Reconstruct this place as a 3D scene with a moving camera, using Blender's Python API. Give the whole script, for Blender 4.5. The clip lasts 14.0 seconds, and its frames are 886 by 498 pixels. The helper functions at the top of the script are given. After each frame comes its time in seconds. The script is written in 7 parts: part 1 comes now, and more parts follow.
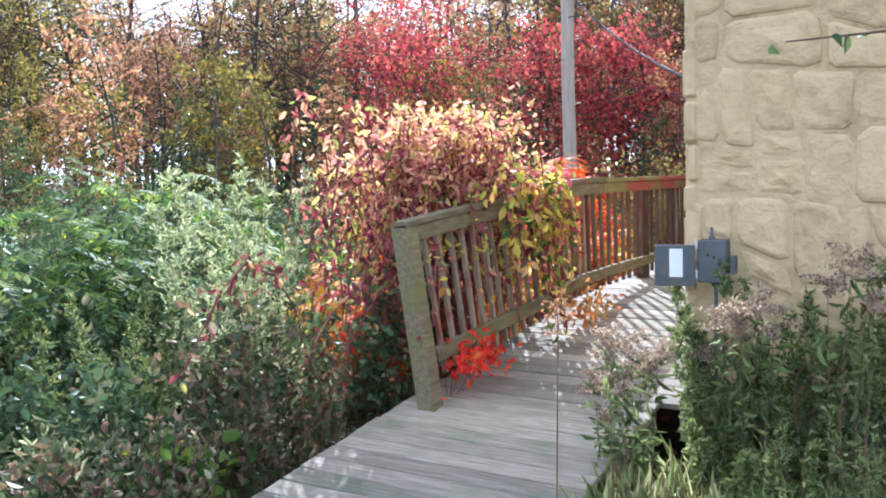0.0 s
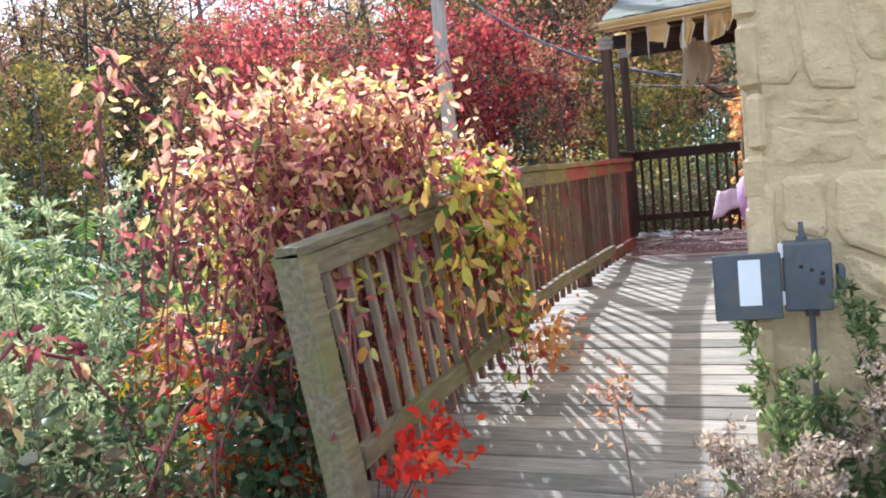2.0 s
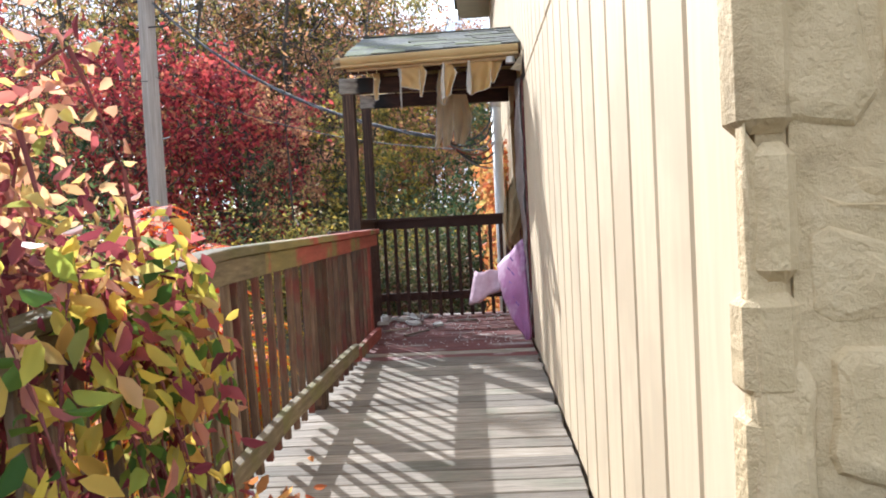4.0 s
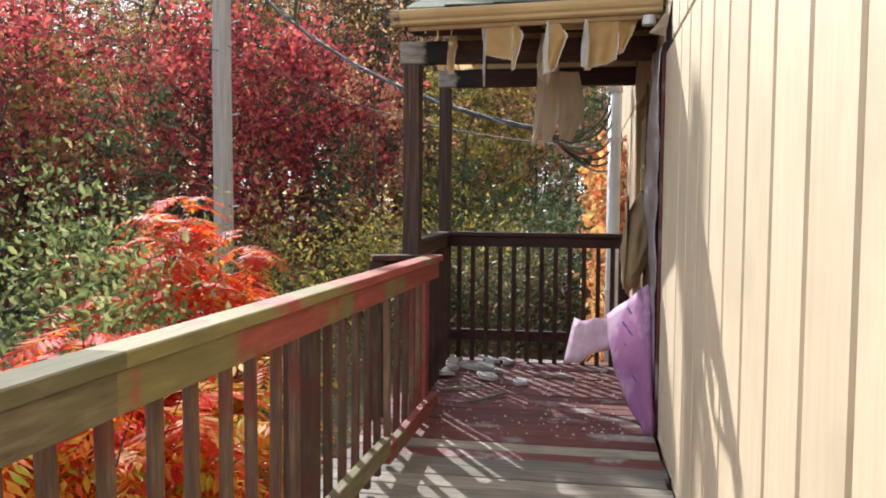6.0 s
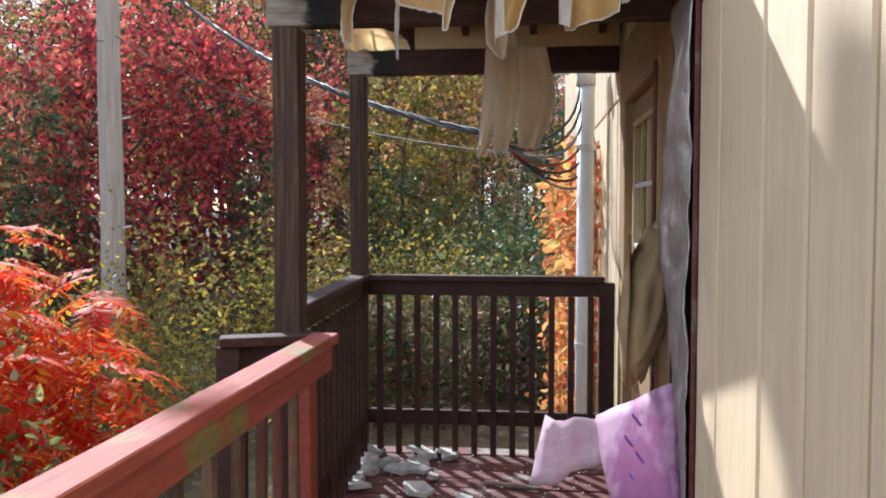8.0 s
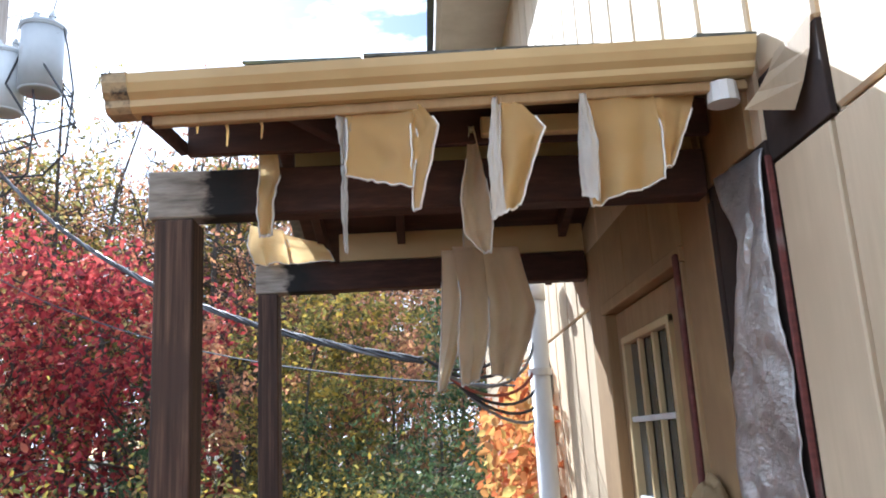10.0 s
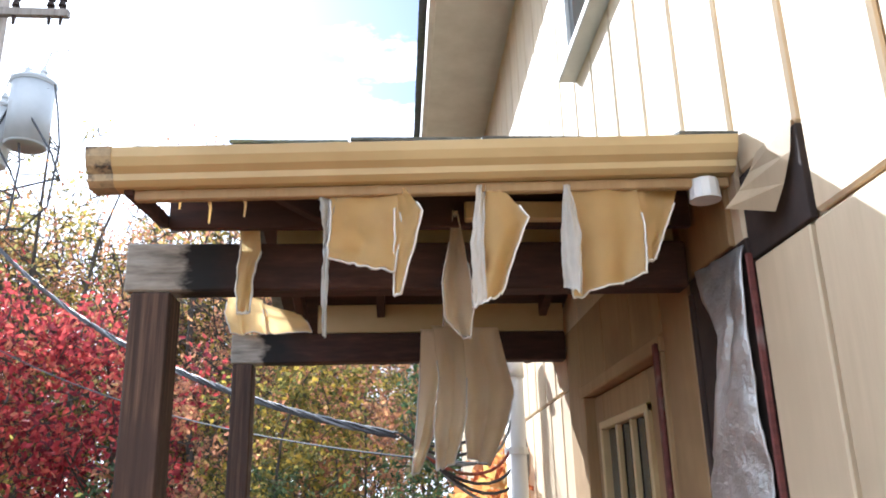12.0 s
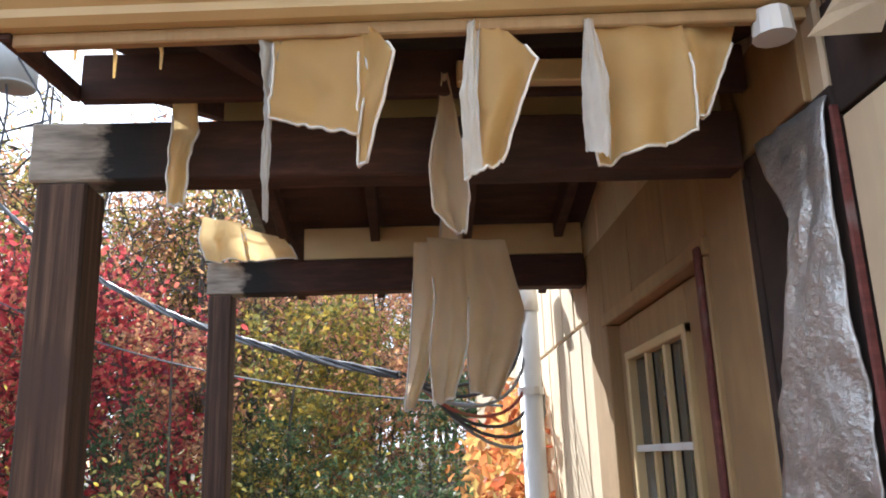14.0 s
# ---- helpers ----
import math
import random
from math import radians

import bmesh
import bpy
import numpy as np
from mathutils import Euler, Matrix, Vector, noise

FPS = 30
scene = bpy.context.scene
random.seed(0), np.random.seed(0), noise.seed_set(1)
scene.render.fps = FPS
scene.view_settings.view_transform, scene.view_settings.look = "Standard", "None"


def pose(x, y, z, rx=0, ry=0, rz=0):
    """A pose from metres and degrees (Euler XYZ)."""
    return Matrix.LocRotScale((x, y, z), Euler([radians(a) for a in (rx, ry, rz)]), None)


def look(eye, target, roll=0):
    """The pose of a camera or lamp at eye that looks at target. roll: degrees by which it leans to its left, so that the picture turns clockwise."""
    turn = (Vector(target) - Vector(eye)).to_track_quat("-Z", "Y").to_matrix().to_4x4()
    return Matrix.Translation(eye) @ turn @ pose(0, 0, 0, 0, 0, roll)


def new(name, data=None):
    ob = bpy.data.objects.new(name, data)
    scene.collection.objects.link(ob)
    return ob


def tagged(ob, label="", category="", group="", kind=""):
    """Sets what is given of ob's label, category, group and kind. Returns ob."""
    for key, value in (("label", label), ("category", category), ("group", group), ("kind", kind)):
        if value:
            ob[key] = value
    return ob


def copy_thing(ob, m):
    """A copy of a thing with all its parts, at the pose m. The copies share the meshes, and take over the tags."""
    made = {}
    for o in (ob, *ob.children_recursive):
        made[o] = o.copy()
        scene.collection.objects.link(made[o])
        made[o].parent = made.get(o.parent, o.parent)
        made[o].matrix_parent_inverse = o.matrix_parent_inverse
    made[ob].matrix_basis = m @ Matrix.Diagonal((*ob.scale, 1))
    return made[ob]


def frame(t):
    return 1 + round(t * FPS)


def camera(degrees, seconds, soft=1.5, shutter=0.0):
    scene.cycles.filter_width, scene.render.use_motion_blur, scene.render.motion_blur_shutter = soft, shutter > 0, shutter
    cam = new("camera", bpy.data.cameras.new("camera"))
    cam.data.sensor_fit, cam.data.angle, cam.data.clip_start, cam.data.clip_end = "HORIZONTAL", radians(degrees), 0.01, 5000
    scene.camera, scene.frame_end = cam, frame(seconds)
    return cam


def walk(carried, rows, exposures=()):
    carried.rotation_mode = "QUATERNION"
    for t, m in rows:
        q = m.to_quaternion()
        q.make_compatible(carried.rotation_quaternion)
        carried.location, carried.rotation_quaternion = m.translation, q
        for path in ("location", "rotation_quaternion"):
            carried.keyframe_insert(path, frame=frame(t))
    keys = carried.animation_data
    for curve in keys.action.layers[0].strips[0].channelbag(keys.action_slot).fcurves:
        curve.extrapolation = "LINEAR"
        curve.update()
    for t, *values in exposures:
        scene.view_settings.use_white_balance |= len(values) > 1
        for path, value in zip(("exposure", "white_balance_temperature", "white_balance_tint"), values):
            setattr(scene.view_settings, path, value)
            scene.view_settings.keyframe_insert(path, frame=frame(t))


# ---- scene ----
cam = camera(57.5, 14.0, soft=1.9)
PATH = [
    (0, (-0.189, -0.013, 1.702), (-1.226, 1.689, 1.539), -1.7),
    (0.5, (-0.45, 0.21, 1.697), (-1.508, 1.904, 1.589), -4.3),
    (1, (-0.743, 0.63, 1.687), (-1.687, 2.39, 1.575), -2.1),
    (1.5, (-1.077, 1.039, 1.677), (-1.871, 2.868, 1.519), -3.3),
    (2, (-1.315, 1.504, 1.676), (-2.062, 3.351, 1.503), -5.4),
    (2.5, (-1.555, 1.936, 1.678), (-1.893, 3.904, 1.564), -3.2),
    (3, (-1.664, 2.402, 1.666), (-1.97, 4.374, 1.543), -6.3),
    (3.5, (-1.697, 2.897, 1.736), (-1.879, 4.88, 1.55), -4.8),
    (3.7, (-1.736, 3.091, 1.762), (-1.823, 5.087, 1.668), -2.9),
    (5.8, (-1.792, 5.212, 1.938), (-2.011, 7.199, 1.876), 0.5),
    (6, (-1.781, 5.418, 2.003), (-2.112, 7.388, 1.896), 0.5),
    (6.5, (-1.8, 5.933, 2.054), (-2.102, 7.905, 1.908), 1.2),
    (7, (-1.832, 6.414, 2.132), (-2.006, 8.397, 1.942), 0.8),
    (7.2, (-1.82, 6.6, 2.146), (-2.028, 8.582, 1.98), 0.1),
    (9.3, (-2.135, 8.028, 2.172), (-2.203, 10.016, 2.38), -2.9),
    (9.5, (-2.156, 8.092, 2.198), (-2.163, 10.068, 2.504), -3.8),
    (10, (-2.162, 8.222, 2.257), (-2.1, 10.168, 2.717), -3.1),
    (10.5, (-2.141, 8.25, 2.294), (-2.094, 10.166, 2.866), -1.9),
    (11, (-2.141, 8.247, 2.305), (-2.095, 10.151, 2.916), -1.3),
    (11.5, (-2.146, 8.232, 2.309), (-2.076, 10.135, 2.918), -1.2),
    (12, (-2.16, 8.222, 2.307), (-2.047, 10.122, 2.92), -1.4),
    (12.5, (-2.19, 8.228, 2.297), (-2.032, 10.132, 2.889), -1.5),
    (13, (-2.209, 8.281, 2.28), (-1.983, 10.202, 2.789), -2.3),
    (13.5, (-2.148, 8.472, 2.256), (-1.984, 10.415, 2.699), -3.6),
    (14, (-2.079, 8.701, 2.285), (-2.006, 10.635, 2.788), -2.0),
]
walk(cam, [(t, look(eye, target, roll)) for t, eye, target, roll in PATH],
     exposures=[(0.0, 1.05, 5250, 10), (2.0, 0.98, 5350, 10), (3.7, 0.76, 5650, 10), (6.0, 0.58, 5950, 10), (7.2, 0.56, 5900, 10), (9.5, 0.94, 5300, 10), (10.5, 1.00, 5500, 10), (12.0, 1.22, 5600, 10), (12.5, 1.14, 5550, 10), (13.5, 1.24, 5400, 10), (14.0, 1.06, 5650, 10)])


# ---- world, sun, exposure ----
SUN_DIR = Vector((-0.56, 0.83, 0.0)).normalized() * math.cos(radians(34)) + Vector((0, 0, math.sin(radians(34))))
world = bpy.data.worlds.new("sky")
scene.world = world
world.use_nodes = True
wt = world.node_tree
wt.nodes.clear()
w_out, w_bg = wt.nodes.new("ShaderNodeOutputWorld"), wt.nodes.new("ShaderNodeBackground")
w_sky = wt.nodes.new("ShaderNodeTexSky")
w_sky.sky_type, w_sky.sun_disc = "NISHITA", False
w_sky.sun_elevation, w_sky.sun_rotation = radians(34), radians(-34)
w_co, w_map = wt.nodes.new("ShaderNodeTexCoord"), wt.nodes.new("ShaderNodeMapping")
w_map.inputs["Scale"].default_value = (1.0, 1.0, 2.6)
w_noise, w_ramp = wt.nodes.new("ShaderNodeTexNoise"), wt.nodes.new("ShaderNodeValToRGB")
w_noise.inputs["Scale"].default_value, w_noise.inputs["Detail"].default_value, w_noise.inputs["Roughness"].default_value = 5.0, 7, 0.55
w_ramp.color_ramp.elements[0].position, w_ramp.color_ramp.elements[1].position = 0.44, 0.54
w_mix = wt.nodes.new("ShaderNodeMixRGB")
w_mix.inputs[2].default_value = (14.4, 14.8, 15.4, 1)
wt.links.new(w_co.outputs["Generated"], w_map.inputs[0])
wt.links.new(w_map.outputs[0], w_noise.inputs[0])
wt.links.new(w_noise.outputs[0], w_ramp.inputs[0])
wt.links.new(w_ramp.outputs[0], w_mix.inputs[0])
wt.links.new(w_sky.outputs[0], w_mix.inputs[1])
wt.links.new(w_mix.outputs[0], w_bg.inputs[0])
wt.links.new(w_bg.outputs[0], w_out.inputs[0])
w_bg.inputs[1].default_value = 0.10

sun = new("sun", bpy.data.lights.new("sun", "SUN"))
sun.data.energy, sun.data.angle, sun.data.color = 4.7, radians(0.6), (1.0, 0.955, 0.89)
sun.matrix_world = look((0, 0, 30) , Vector((0, 0, 30)) - SUN_DIR)

# ---- small builders ----
rng = np.random.default_rng(7)


def part(name, bm, material, parent=None, label="", smooth=False):
    """One mesh object out of a bmesh, under a thing or under a part."""
    me = bpy.data.meshes.new(name)
    bm.to_mesh(me)
    bm.free()
    return attach(name, me, material, parent, label, smooth)


def attach(name, me, material, parent=None, label="", smooth=False):
    if material and not me.materials:
        me.materials.append(material)
    if smooth:
        me.polygons.foreach_set("use_smooth", np.ones(len(me.polygons), dtype=bool))
    ob = new(name, me)
    if parent:
        ob.parent = parent
    if label:
        ob["label"] = label
    return ob


def thing(name, label, category, group="", at=(0, 0, 0), kind=""):
    ob = new(name)
    ob.location = at
    ob.empty_display_size = 0.1
    return tagged(ob, label, category, group, kind)


def box(bm, lo, hi, bevel=0.0, m=None):
    mid = [(a + b) / 2 for a, b in zip(lo, hi)]
    size = [abs(b - a) for a, b in zip(lo, hi)]
    mat = Matrix.Translation(mid) @ Matrix.Diagonal((*size, 1))
    if m is not None:
        mat = m @ mat
    r = bmesh.ops.create_cube(bm, size=1.0, matrix=mat)
    if bevel:
        es = {e for v in r["verts"] for e in v.link_edges}
        bmesh.ops.bevel(bm, geom=list(es), offset=bevel, segments=1, affect="EDGES", profile=0.5)
    return bm


def bar(bm, a, b, w, h, bevel=0.004, up=(0, 0, 1)):
    """A straight timber from a to b (centre line), w wide and h high."""
    a, b = Vector(a), Vector(b)
    y = (b - a).normalized()
    x = y.cross(Vector(up))
    if x.length < 1e-4:
        x = Vector((1, 0, 0))
    x.normalize()
    z = x.cross(y)
    m = Matrix((x, y, z)).transposed().to_4x4()
    m.translation = (a + b) / 2
    L = (b - a).length
    return box(bm, (-w / 2, -L / 2, -h / 2), (w / 2, L / 2, h / 2), bevel, m)


def tube(bm, pts, r0, r1=None, sides=7):
    """A round rod along points, tapering from r0 to r1."""
    r1 = r0 if r1 is None else r1
    pts = [Vector(p) for p in pts]
    rings = []
    n = len(pts)
    side = None
    for i, p in enumerate(pts):
        d = (pts[min(i + 1, n - 1)] - pts[max(i - 1, 0)]).normalized()
        if side is None:
            side = d.orthogonal().normalized()
        side = (side - d * side.dot(d)).normalized()
        other = d.cross(side)
        r = r0 + (r1 - r0) * i / (n - 1)
        rings.append([bm.verts.new(p + side * (r * math.cos(2 * math.pi * k / sides)) + other * (r * math.sin(2 * math.pi * k / sides))) for k in range(sides)])
    for a, b in zip(rings, rings[1:]):
        for k in range(sides):
            bm.faces.new((a[k], a[(k + 1) % sides], b[(k + 1) % sides], b[k]))
    bm.faces.new(rings[0][::-1])
    bm.faces.new(rings[-1])
    return bm


def tri_mesh(name, verts, faces):
    """A mesh of triangles from arrays."""
    me = bpy.data.meshes.new(name)
    nv, nf = len(verts), len(faces)
    me.vertices.add(nv)
    me.vertices.foreach_set("co", np.ascontiguousarray(verts, dtype=np.float32).ravel())
    me.loops.add(nf * 3)
    me.loops.foreach_set("vertex_index", np.ascontiguousarray(faces, dtype=np.int32).ravel())
    me.polygons.add(nf)
    me.polygons.foreach_set("loop_start", np.arange(0, nf * 3, 3, dtype=np.int32))
    me.update(calc_edges=True)
    return me


def unit(v):
    return v / np.maximum(np.linalg.norm(v, axis=-1, keepdims=True), 1e-9)


def leaf_arrays(centres, along, size, wide=0.5, fold=0.25, r=rng):
    """Folded pointed leaves: base at the centre, pointing along; two triangles each."""
    n = len(centres)
    along = unit(along)
    side = unit(np.cross(along, unit(r.normal(size=(n, 3)))))
    up = np.cross(side, along)
    s = (size * r.uniform(0.65, 1.3, n))[:, None]
    tip = centres + along * s - up * s * 0.14
    near, far = centres + along * s * 0.24, centres + along * s * 0.62 - up * s * 0.03
    w, k = side * s * wide * 0.5, up * s * fold * 0.5
    v = np.stack([centres, near + w * 0.72 + k * 0.7, far + w * 0.86 + k, tip, far - w * 0.86 + k, near - w * 0.72 + k * 0.7], 1).reshape(-1, 3)
    base = np.arange(n)[:, None] * 6
    f = np.concatenate([base + [0, 2, 1], base + [0, 3, 2], base + [0, 4, 3], base + [0, 5, 4]], 0)
    return v, f


def leaves(name, centres, along, size, material, parent, label="", wide=0.5, fold=0.25):
    v, f = leaf_arrays(np.asarray(centres, float), np.asarray(along, float), size, wide, fold)
    ob = attach(name, tri_mesh(name, v, f), material, parent, label)
    ob["kind"] = "stuff"
    return ob


# ---- materials ----
def ramp_node(nt, stops):
    n = nt.nodes.new("ShaderNodeValToRGB")
    els = n.color_ramp.elements
    while len(els) < len(stops):
        els.new(0.5)
    for e, (p, c) in zip(els, stops):
        e.position, e.color = p, (*c, 1)
    return n


def base_material(name, rough=0.8, metal=0.0):
    m = bpy.data.materials.new(name)
    m.use_nodes = True
    b = m.node_tree.nodes["Principled BSDF"]
    b.inputs["Roughness"].default_value, b.inputs["Metallic"].default_value = rough, metal
    return m, m.node_tree, b


def coords(nt, scale=(1, 1, 1), per_object=True, rot=(0, 0, 0)):
    co, mp = nt.nodes.new("ShaderNodeTexCoord"), nt.nodes.new("ShaderNodeMapping")
    mp.inputs["Scale"].default_value, mp.inputs["Rotation"].default_value = scale, rot
    nt.links.new(co.outputs["Object"], mp.inputs[0])
    if per_object:
        info, mul = nt.nodes.new("ShaderNodeObjectInfo"), nt.nodes.new("ShaderNodeVectorMath")
        mul.operation = "SCALE"
        mul.inputs[0].default_value = (37.0, 53.0, 71.0)
        nt.links.new(info.outputs["Random"], mul.inputs["Scale"])
        nt.links.new(mul.outputs[0], mp.inputs["Location"])
    return mp


def tex(nt, mp, scale, detail=5, rough=0.6):
    n = nt.nodes.new("ShaderNodeTexNoise")
    n.inputs["Scale"].default_value, n.inputs["Detail"].default_value, n.inputs["Roughness"].default_value = scale, detail, rough
    nt.links.new(mp.outputs[0], n.inputs[0])
    return n


def mixed(nt, fac, a, b, mode="MIX"):
    n = nt.nodes.new("ShaderNodeMixRGB")
    n.blend_type = mode
    for i, v in ((0, fac), (1, a), (2, b)):
        if isinstance(v, (int, float)):
            n.inputs[i].default_value = v
        elif isinstance(v, tuple):
            n.inputs[i].default_value = (*v, 1)
        else:
            nt.links.new(v, n.inputs[i])
    return n.outputs[0]


def bump(nt, b, height, strength=0.4, dist=0.01):
    n = nt.nodes.new("ShaderNodeBump")
    n.inputs["Strength"].default_value, n.inputs["Distance"].default_value = strength, dist
    nt.links.new(height, n.inputs["Height"])
    nt.links.new(n.outputs[0], b.inputs["Normal"])


def surface(name, stops, grain=(1, 1, 1), scale=8, rough=0.8, metal=0.0, relief=0.4, dist=0.006, stain=None, stain_scale=1.5, stain_at=(0.5, 0.6), tint=0.25):
    """Grain ramp, a large stain layer and a per-piece shift of brightness."""
    m, nt, b = base_material(name, rough, metal)
    mp = coords(nt, grain)
    fine = tex(nt, mp, scale, 7, 0.65)
    ramp = ramp_node(nt, stops)
    nt.links.new(fine.outputs[0], ramp.inputs[0])
    col = ramp.outputs[0]
    if stain:
        big = tex(nt, coords(nt, (1, 1, 1)), stain_scale, 4, 0.6)
        sr = ramp_node(nt, [(stain_at[0], (0, 0, 0)), (stain_at[1], (1, 1, 1))])
        nt.links.new(big.outputs[0], sr.inputs[0])
        rough_wood = relief > 0.45
        tone = ramp_node(nt, [(0.3, (0.72 if rough_wood else 0.97,) * 3), (0.7, (1.22 if rough_wood else 1.02,) * 3)])
        nt.links.new(fine.outputs[0], tone.inputs[0])
        col = mixed(nt, sr.outputs[0], col, mixed(nt, 1.0, tone.outputs[0], stain, "MULTIPLY"))
    if tint:
        info = nt.nodes.new("ShaderNodeObjectInfo")
        tr = ramp_node(nt, [(0, (1 - tint,) * 3), (1, (1 + tint * 0.4,) * 3)])
        nt.links.new(info.outputs["Random"], tr.inputs[0])
        col = mixed(nt, 1.0, col, tr.outputs[0], "MULTIPLY")
    nt.links.new(col, b.inputs["Base Color"])
    bump(nt, b, fine.outputs[0], relief, dist)
    return m


def leaf_material(name, stops, glow=0.5, rough=0.55):
    """Thin leaves that let light through; colour differs from leaf to leaf."""
    m, nt, b = base_material(name, rough)
    b.inputs["Specular IOR Level"].default_value = 0.12
    geo = nt.nodes.new("ShaderNodeNewGeometry")
    ramp = ramp_node(nt, stops)
    ramp.color_ramp.interpolation = "LINEAR"
    nt.links.new(geo.outputs["Random Per Island"], ramp.inputs[0])
    patch = tex(nt, coords(nt, (1, 1, 1)), 3.0, 3)
    pr = ramp_node(nt, [(0.3, (0.80, 0.80, 0.80)), (0.7, (1.35, 1.35, 1.3))])
    nt.links.new(patch.outputs[0], pr.inputs[0])
    col = mixed(nt, 1.0, ramp.outputs[0], pr.outputs[0], "MULTIPLY")
    nt.links.new(col, b.inputs["Base Color"])
    tr = nt.nodes.new("ShaderNodeBsdfTranslucent")
    warm = mixed(nt, 1.0, col, (1.55, 1.45, 1.15), "MULTIPLY")
    nt.links.new(warm, tr.inputs[0])
    mix = nt.nodes.new("ShaderNodeMixShader")
    mix.inputs[0].default_value = glow
    nt.links.new(b.outputs[0], mix.inputs[1])
    nt.links.new(tr.outputs[0], mix.inputs[2])
    nt.links.new(mix.outputs[0], nt.nodes["Material Output"].inputs[0])
    return m


GREYWOOD = surface("weathered_grey_planks", [(0.25, (0.14, 0.112, 0.085)), (0.5, (0.30, 0.255, 0.20)), (0.75, (0.45, 0.40, 0.33))], (2.0, 30, 30), 2.2, 0.85, relief=0.6, stain=(0.20, 0.20, 0.14), stain_scale=2.2, stain_at=(0.52, 0.72), tint=0.45)
REDDECK = surface("worn_red_deck_paint", [(0.3, (0.09, 0.022, 0.018)), (0.6, (0.17, 0.042, 0.034)), (0.8, (0.25, 0.08, 0.066))], (1.5, 20, 20), 2.5, 0.7, relief=0.4, stain=(0.33, 0.29, 0.26), stain_scale=2.6, stain_at=(0.56, 0.66))
MOSSWOOD = surface("mossy_old_timber", [(0.25, (0.065, 0.05, 0.032)), (0.55, (0.19, 0.15, 0.09)), (0.8, (0.31, 0.26, 0.17))], (14, 1.6, 14), 3.0, 0.85, relief=0.6, stain=(0.15, 0.135, 0.05), stain_scale=3.0, stain_at=(0.44, 0.62))
REDRAIL = surface("flaking_red_rail_paint", [(0.3, (0.22, 0.045, 0.03)), (0.6, (0.34, 0.075, 0.05)), (0.8, (0.42, 0.13, 0.09))], (12, 1.4, 12), 3.0, 0.75, relief=0.7, stain=(0.20, 0.165, 0.055), stain_scale=2.6, stain_at=(0.46, 0.54))


def worn_along(m, y_bare, y_red):
    """The old paint is worn to mossy wood at the low end of the rail and holds towards the porch."""
    nt = m.node_tree
    geo, sep = nt.nodes.new("ShaderNodeNewGeometry"), nt.nodes.new("ShaderNodeSeparateXYZ")
    nt.links.new(geo.outputs["Position"], sep.inputs[0])
    rng_n = nt.nodes.new("ShaderNodeMapRange")
    for k, v in ((1, y_bare), (2, y_red), (3, 0.09), (4, -0.10)):
        rng_n.inputs[k].default_value = v
    nt.links.new(sep.outputs[1], rng_n.inputs[0])
    ramp = [n for n in nt.nodes if n.type == "VALTORGB" and n.inputs[0].is_linked and n.color_ramp.elements[1].color[0] == 1.0 and n.color_ramp.elements[0].color[0] == 0.0][0]
    src = ramp.inputs[0].links[0].from_socket
    add = nt.nodes.new("ShaderNodeMath")
    nt.links.new(src, add.inputs[0])
    nt.links.new(rng_n.outputs[0], add.inputs[1])
    nt.links.new(add.outputs[0], ramp.inputs[0])


worn_along(REDRAIL, 7.2, 9.9)
BALUSTER = surface("bleached_baluster_wood", [(0.25, (0.11, 0.075, 0.05)), (0.55, (0.27, 0.20, 0.13)), (0.8, (0.42, 0.34, 0.25))], (18, 18, 1.6), 2.6, 0.85, relief=0.6, stain=(0.20, 0.06, 0.04), stain_scale=3.0, stain_at=(0.54, 0.68))
BALUSTERDARK = surface("brown_baluster_wood", [(0.25, (0.05, 0.028, 0.018)), (0.55, (0.14, 0.085, 0.05)), (0.8, (0.27, 0.18, 0.115))], (18, 18, 1.6), 2.6, 0.85, relief=0.6, stain=(0.15, 0.04, 0.028), stain_scale=3.0, stain_at=(0.5, 0.62), tint=0.5)
DARKWOOD = surface("dark_brown_stained_timber", [(0.25, (0.016, 0.007, 0.005)), (0.55, (0.048, 0.019, 0.012)), (0.8, (0.10, 0.043, 0.027))], (3, 14, 14), 1.6, 0.82, relief=0.4, stain=(0.05, 0.022, 0.016), stain_scale=2.0)
POSTWOOD = surface("brown_roof_post_timber", [(0.30, (0.018, 0.010, 0.007)), (0.48, (0.048, 0.026, 0.017)), (0.62, (0.10, 0.058, 0.038)), (0.80, (0.24, 0.15, 0.10))], (26, 26, 0.8), 2.0, 0.85, relief=0.5, stain=(0.05, 0.028, 0.02), stain_scale=2.2)
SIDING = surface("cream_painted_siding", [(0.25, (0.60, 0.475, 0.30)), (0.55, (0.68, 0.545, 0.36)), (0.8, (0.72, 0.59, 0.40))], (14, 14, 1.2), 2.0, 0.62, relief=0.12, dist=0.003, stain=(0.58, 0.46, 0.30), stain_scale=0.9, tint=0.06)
SOFFIT = surface("grey_white_soffit", [(0.3, (0.50, 0.49, 0.46)), (0.7, (0.64, 0.63, 0.60))], (1, 1, 1), 3.0, 0.7, relief=0.1, tint=0.05)
STONE = surface("beige_painted_fieldstone", [(0.3, (0.52, 0.385, 0.20)), (0.55, (0.60, 0.45, 0.25)), (0.75, (0.65, 0.50, 0.29))], (1, 1, 1), 9, 0.75, relief=1.0, dist=0.028, stain=(0.52, 0.38, 0.20), stain_scale=2.5, tint=0.08)
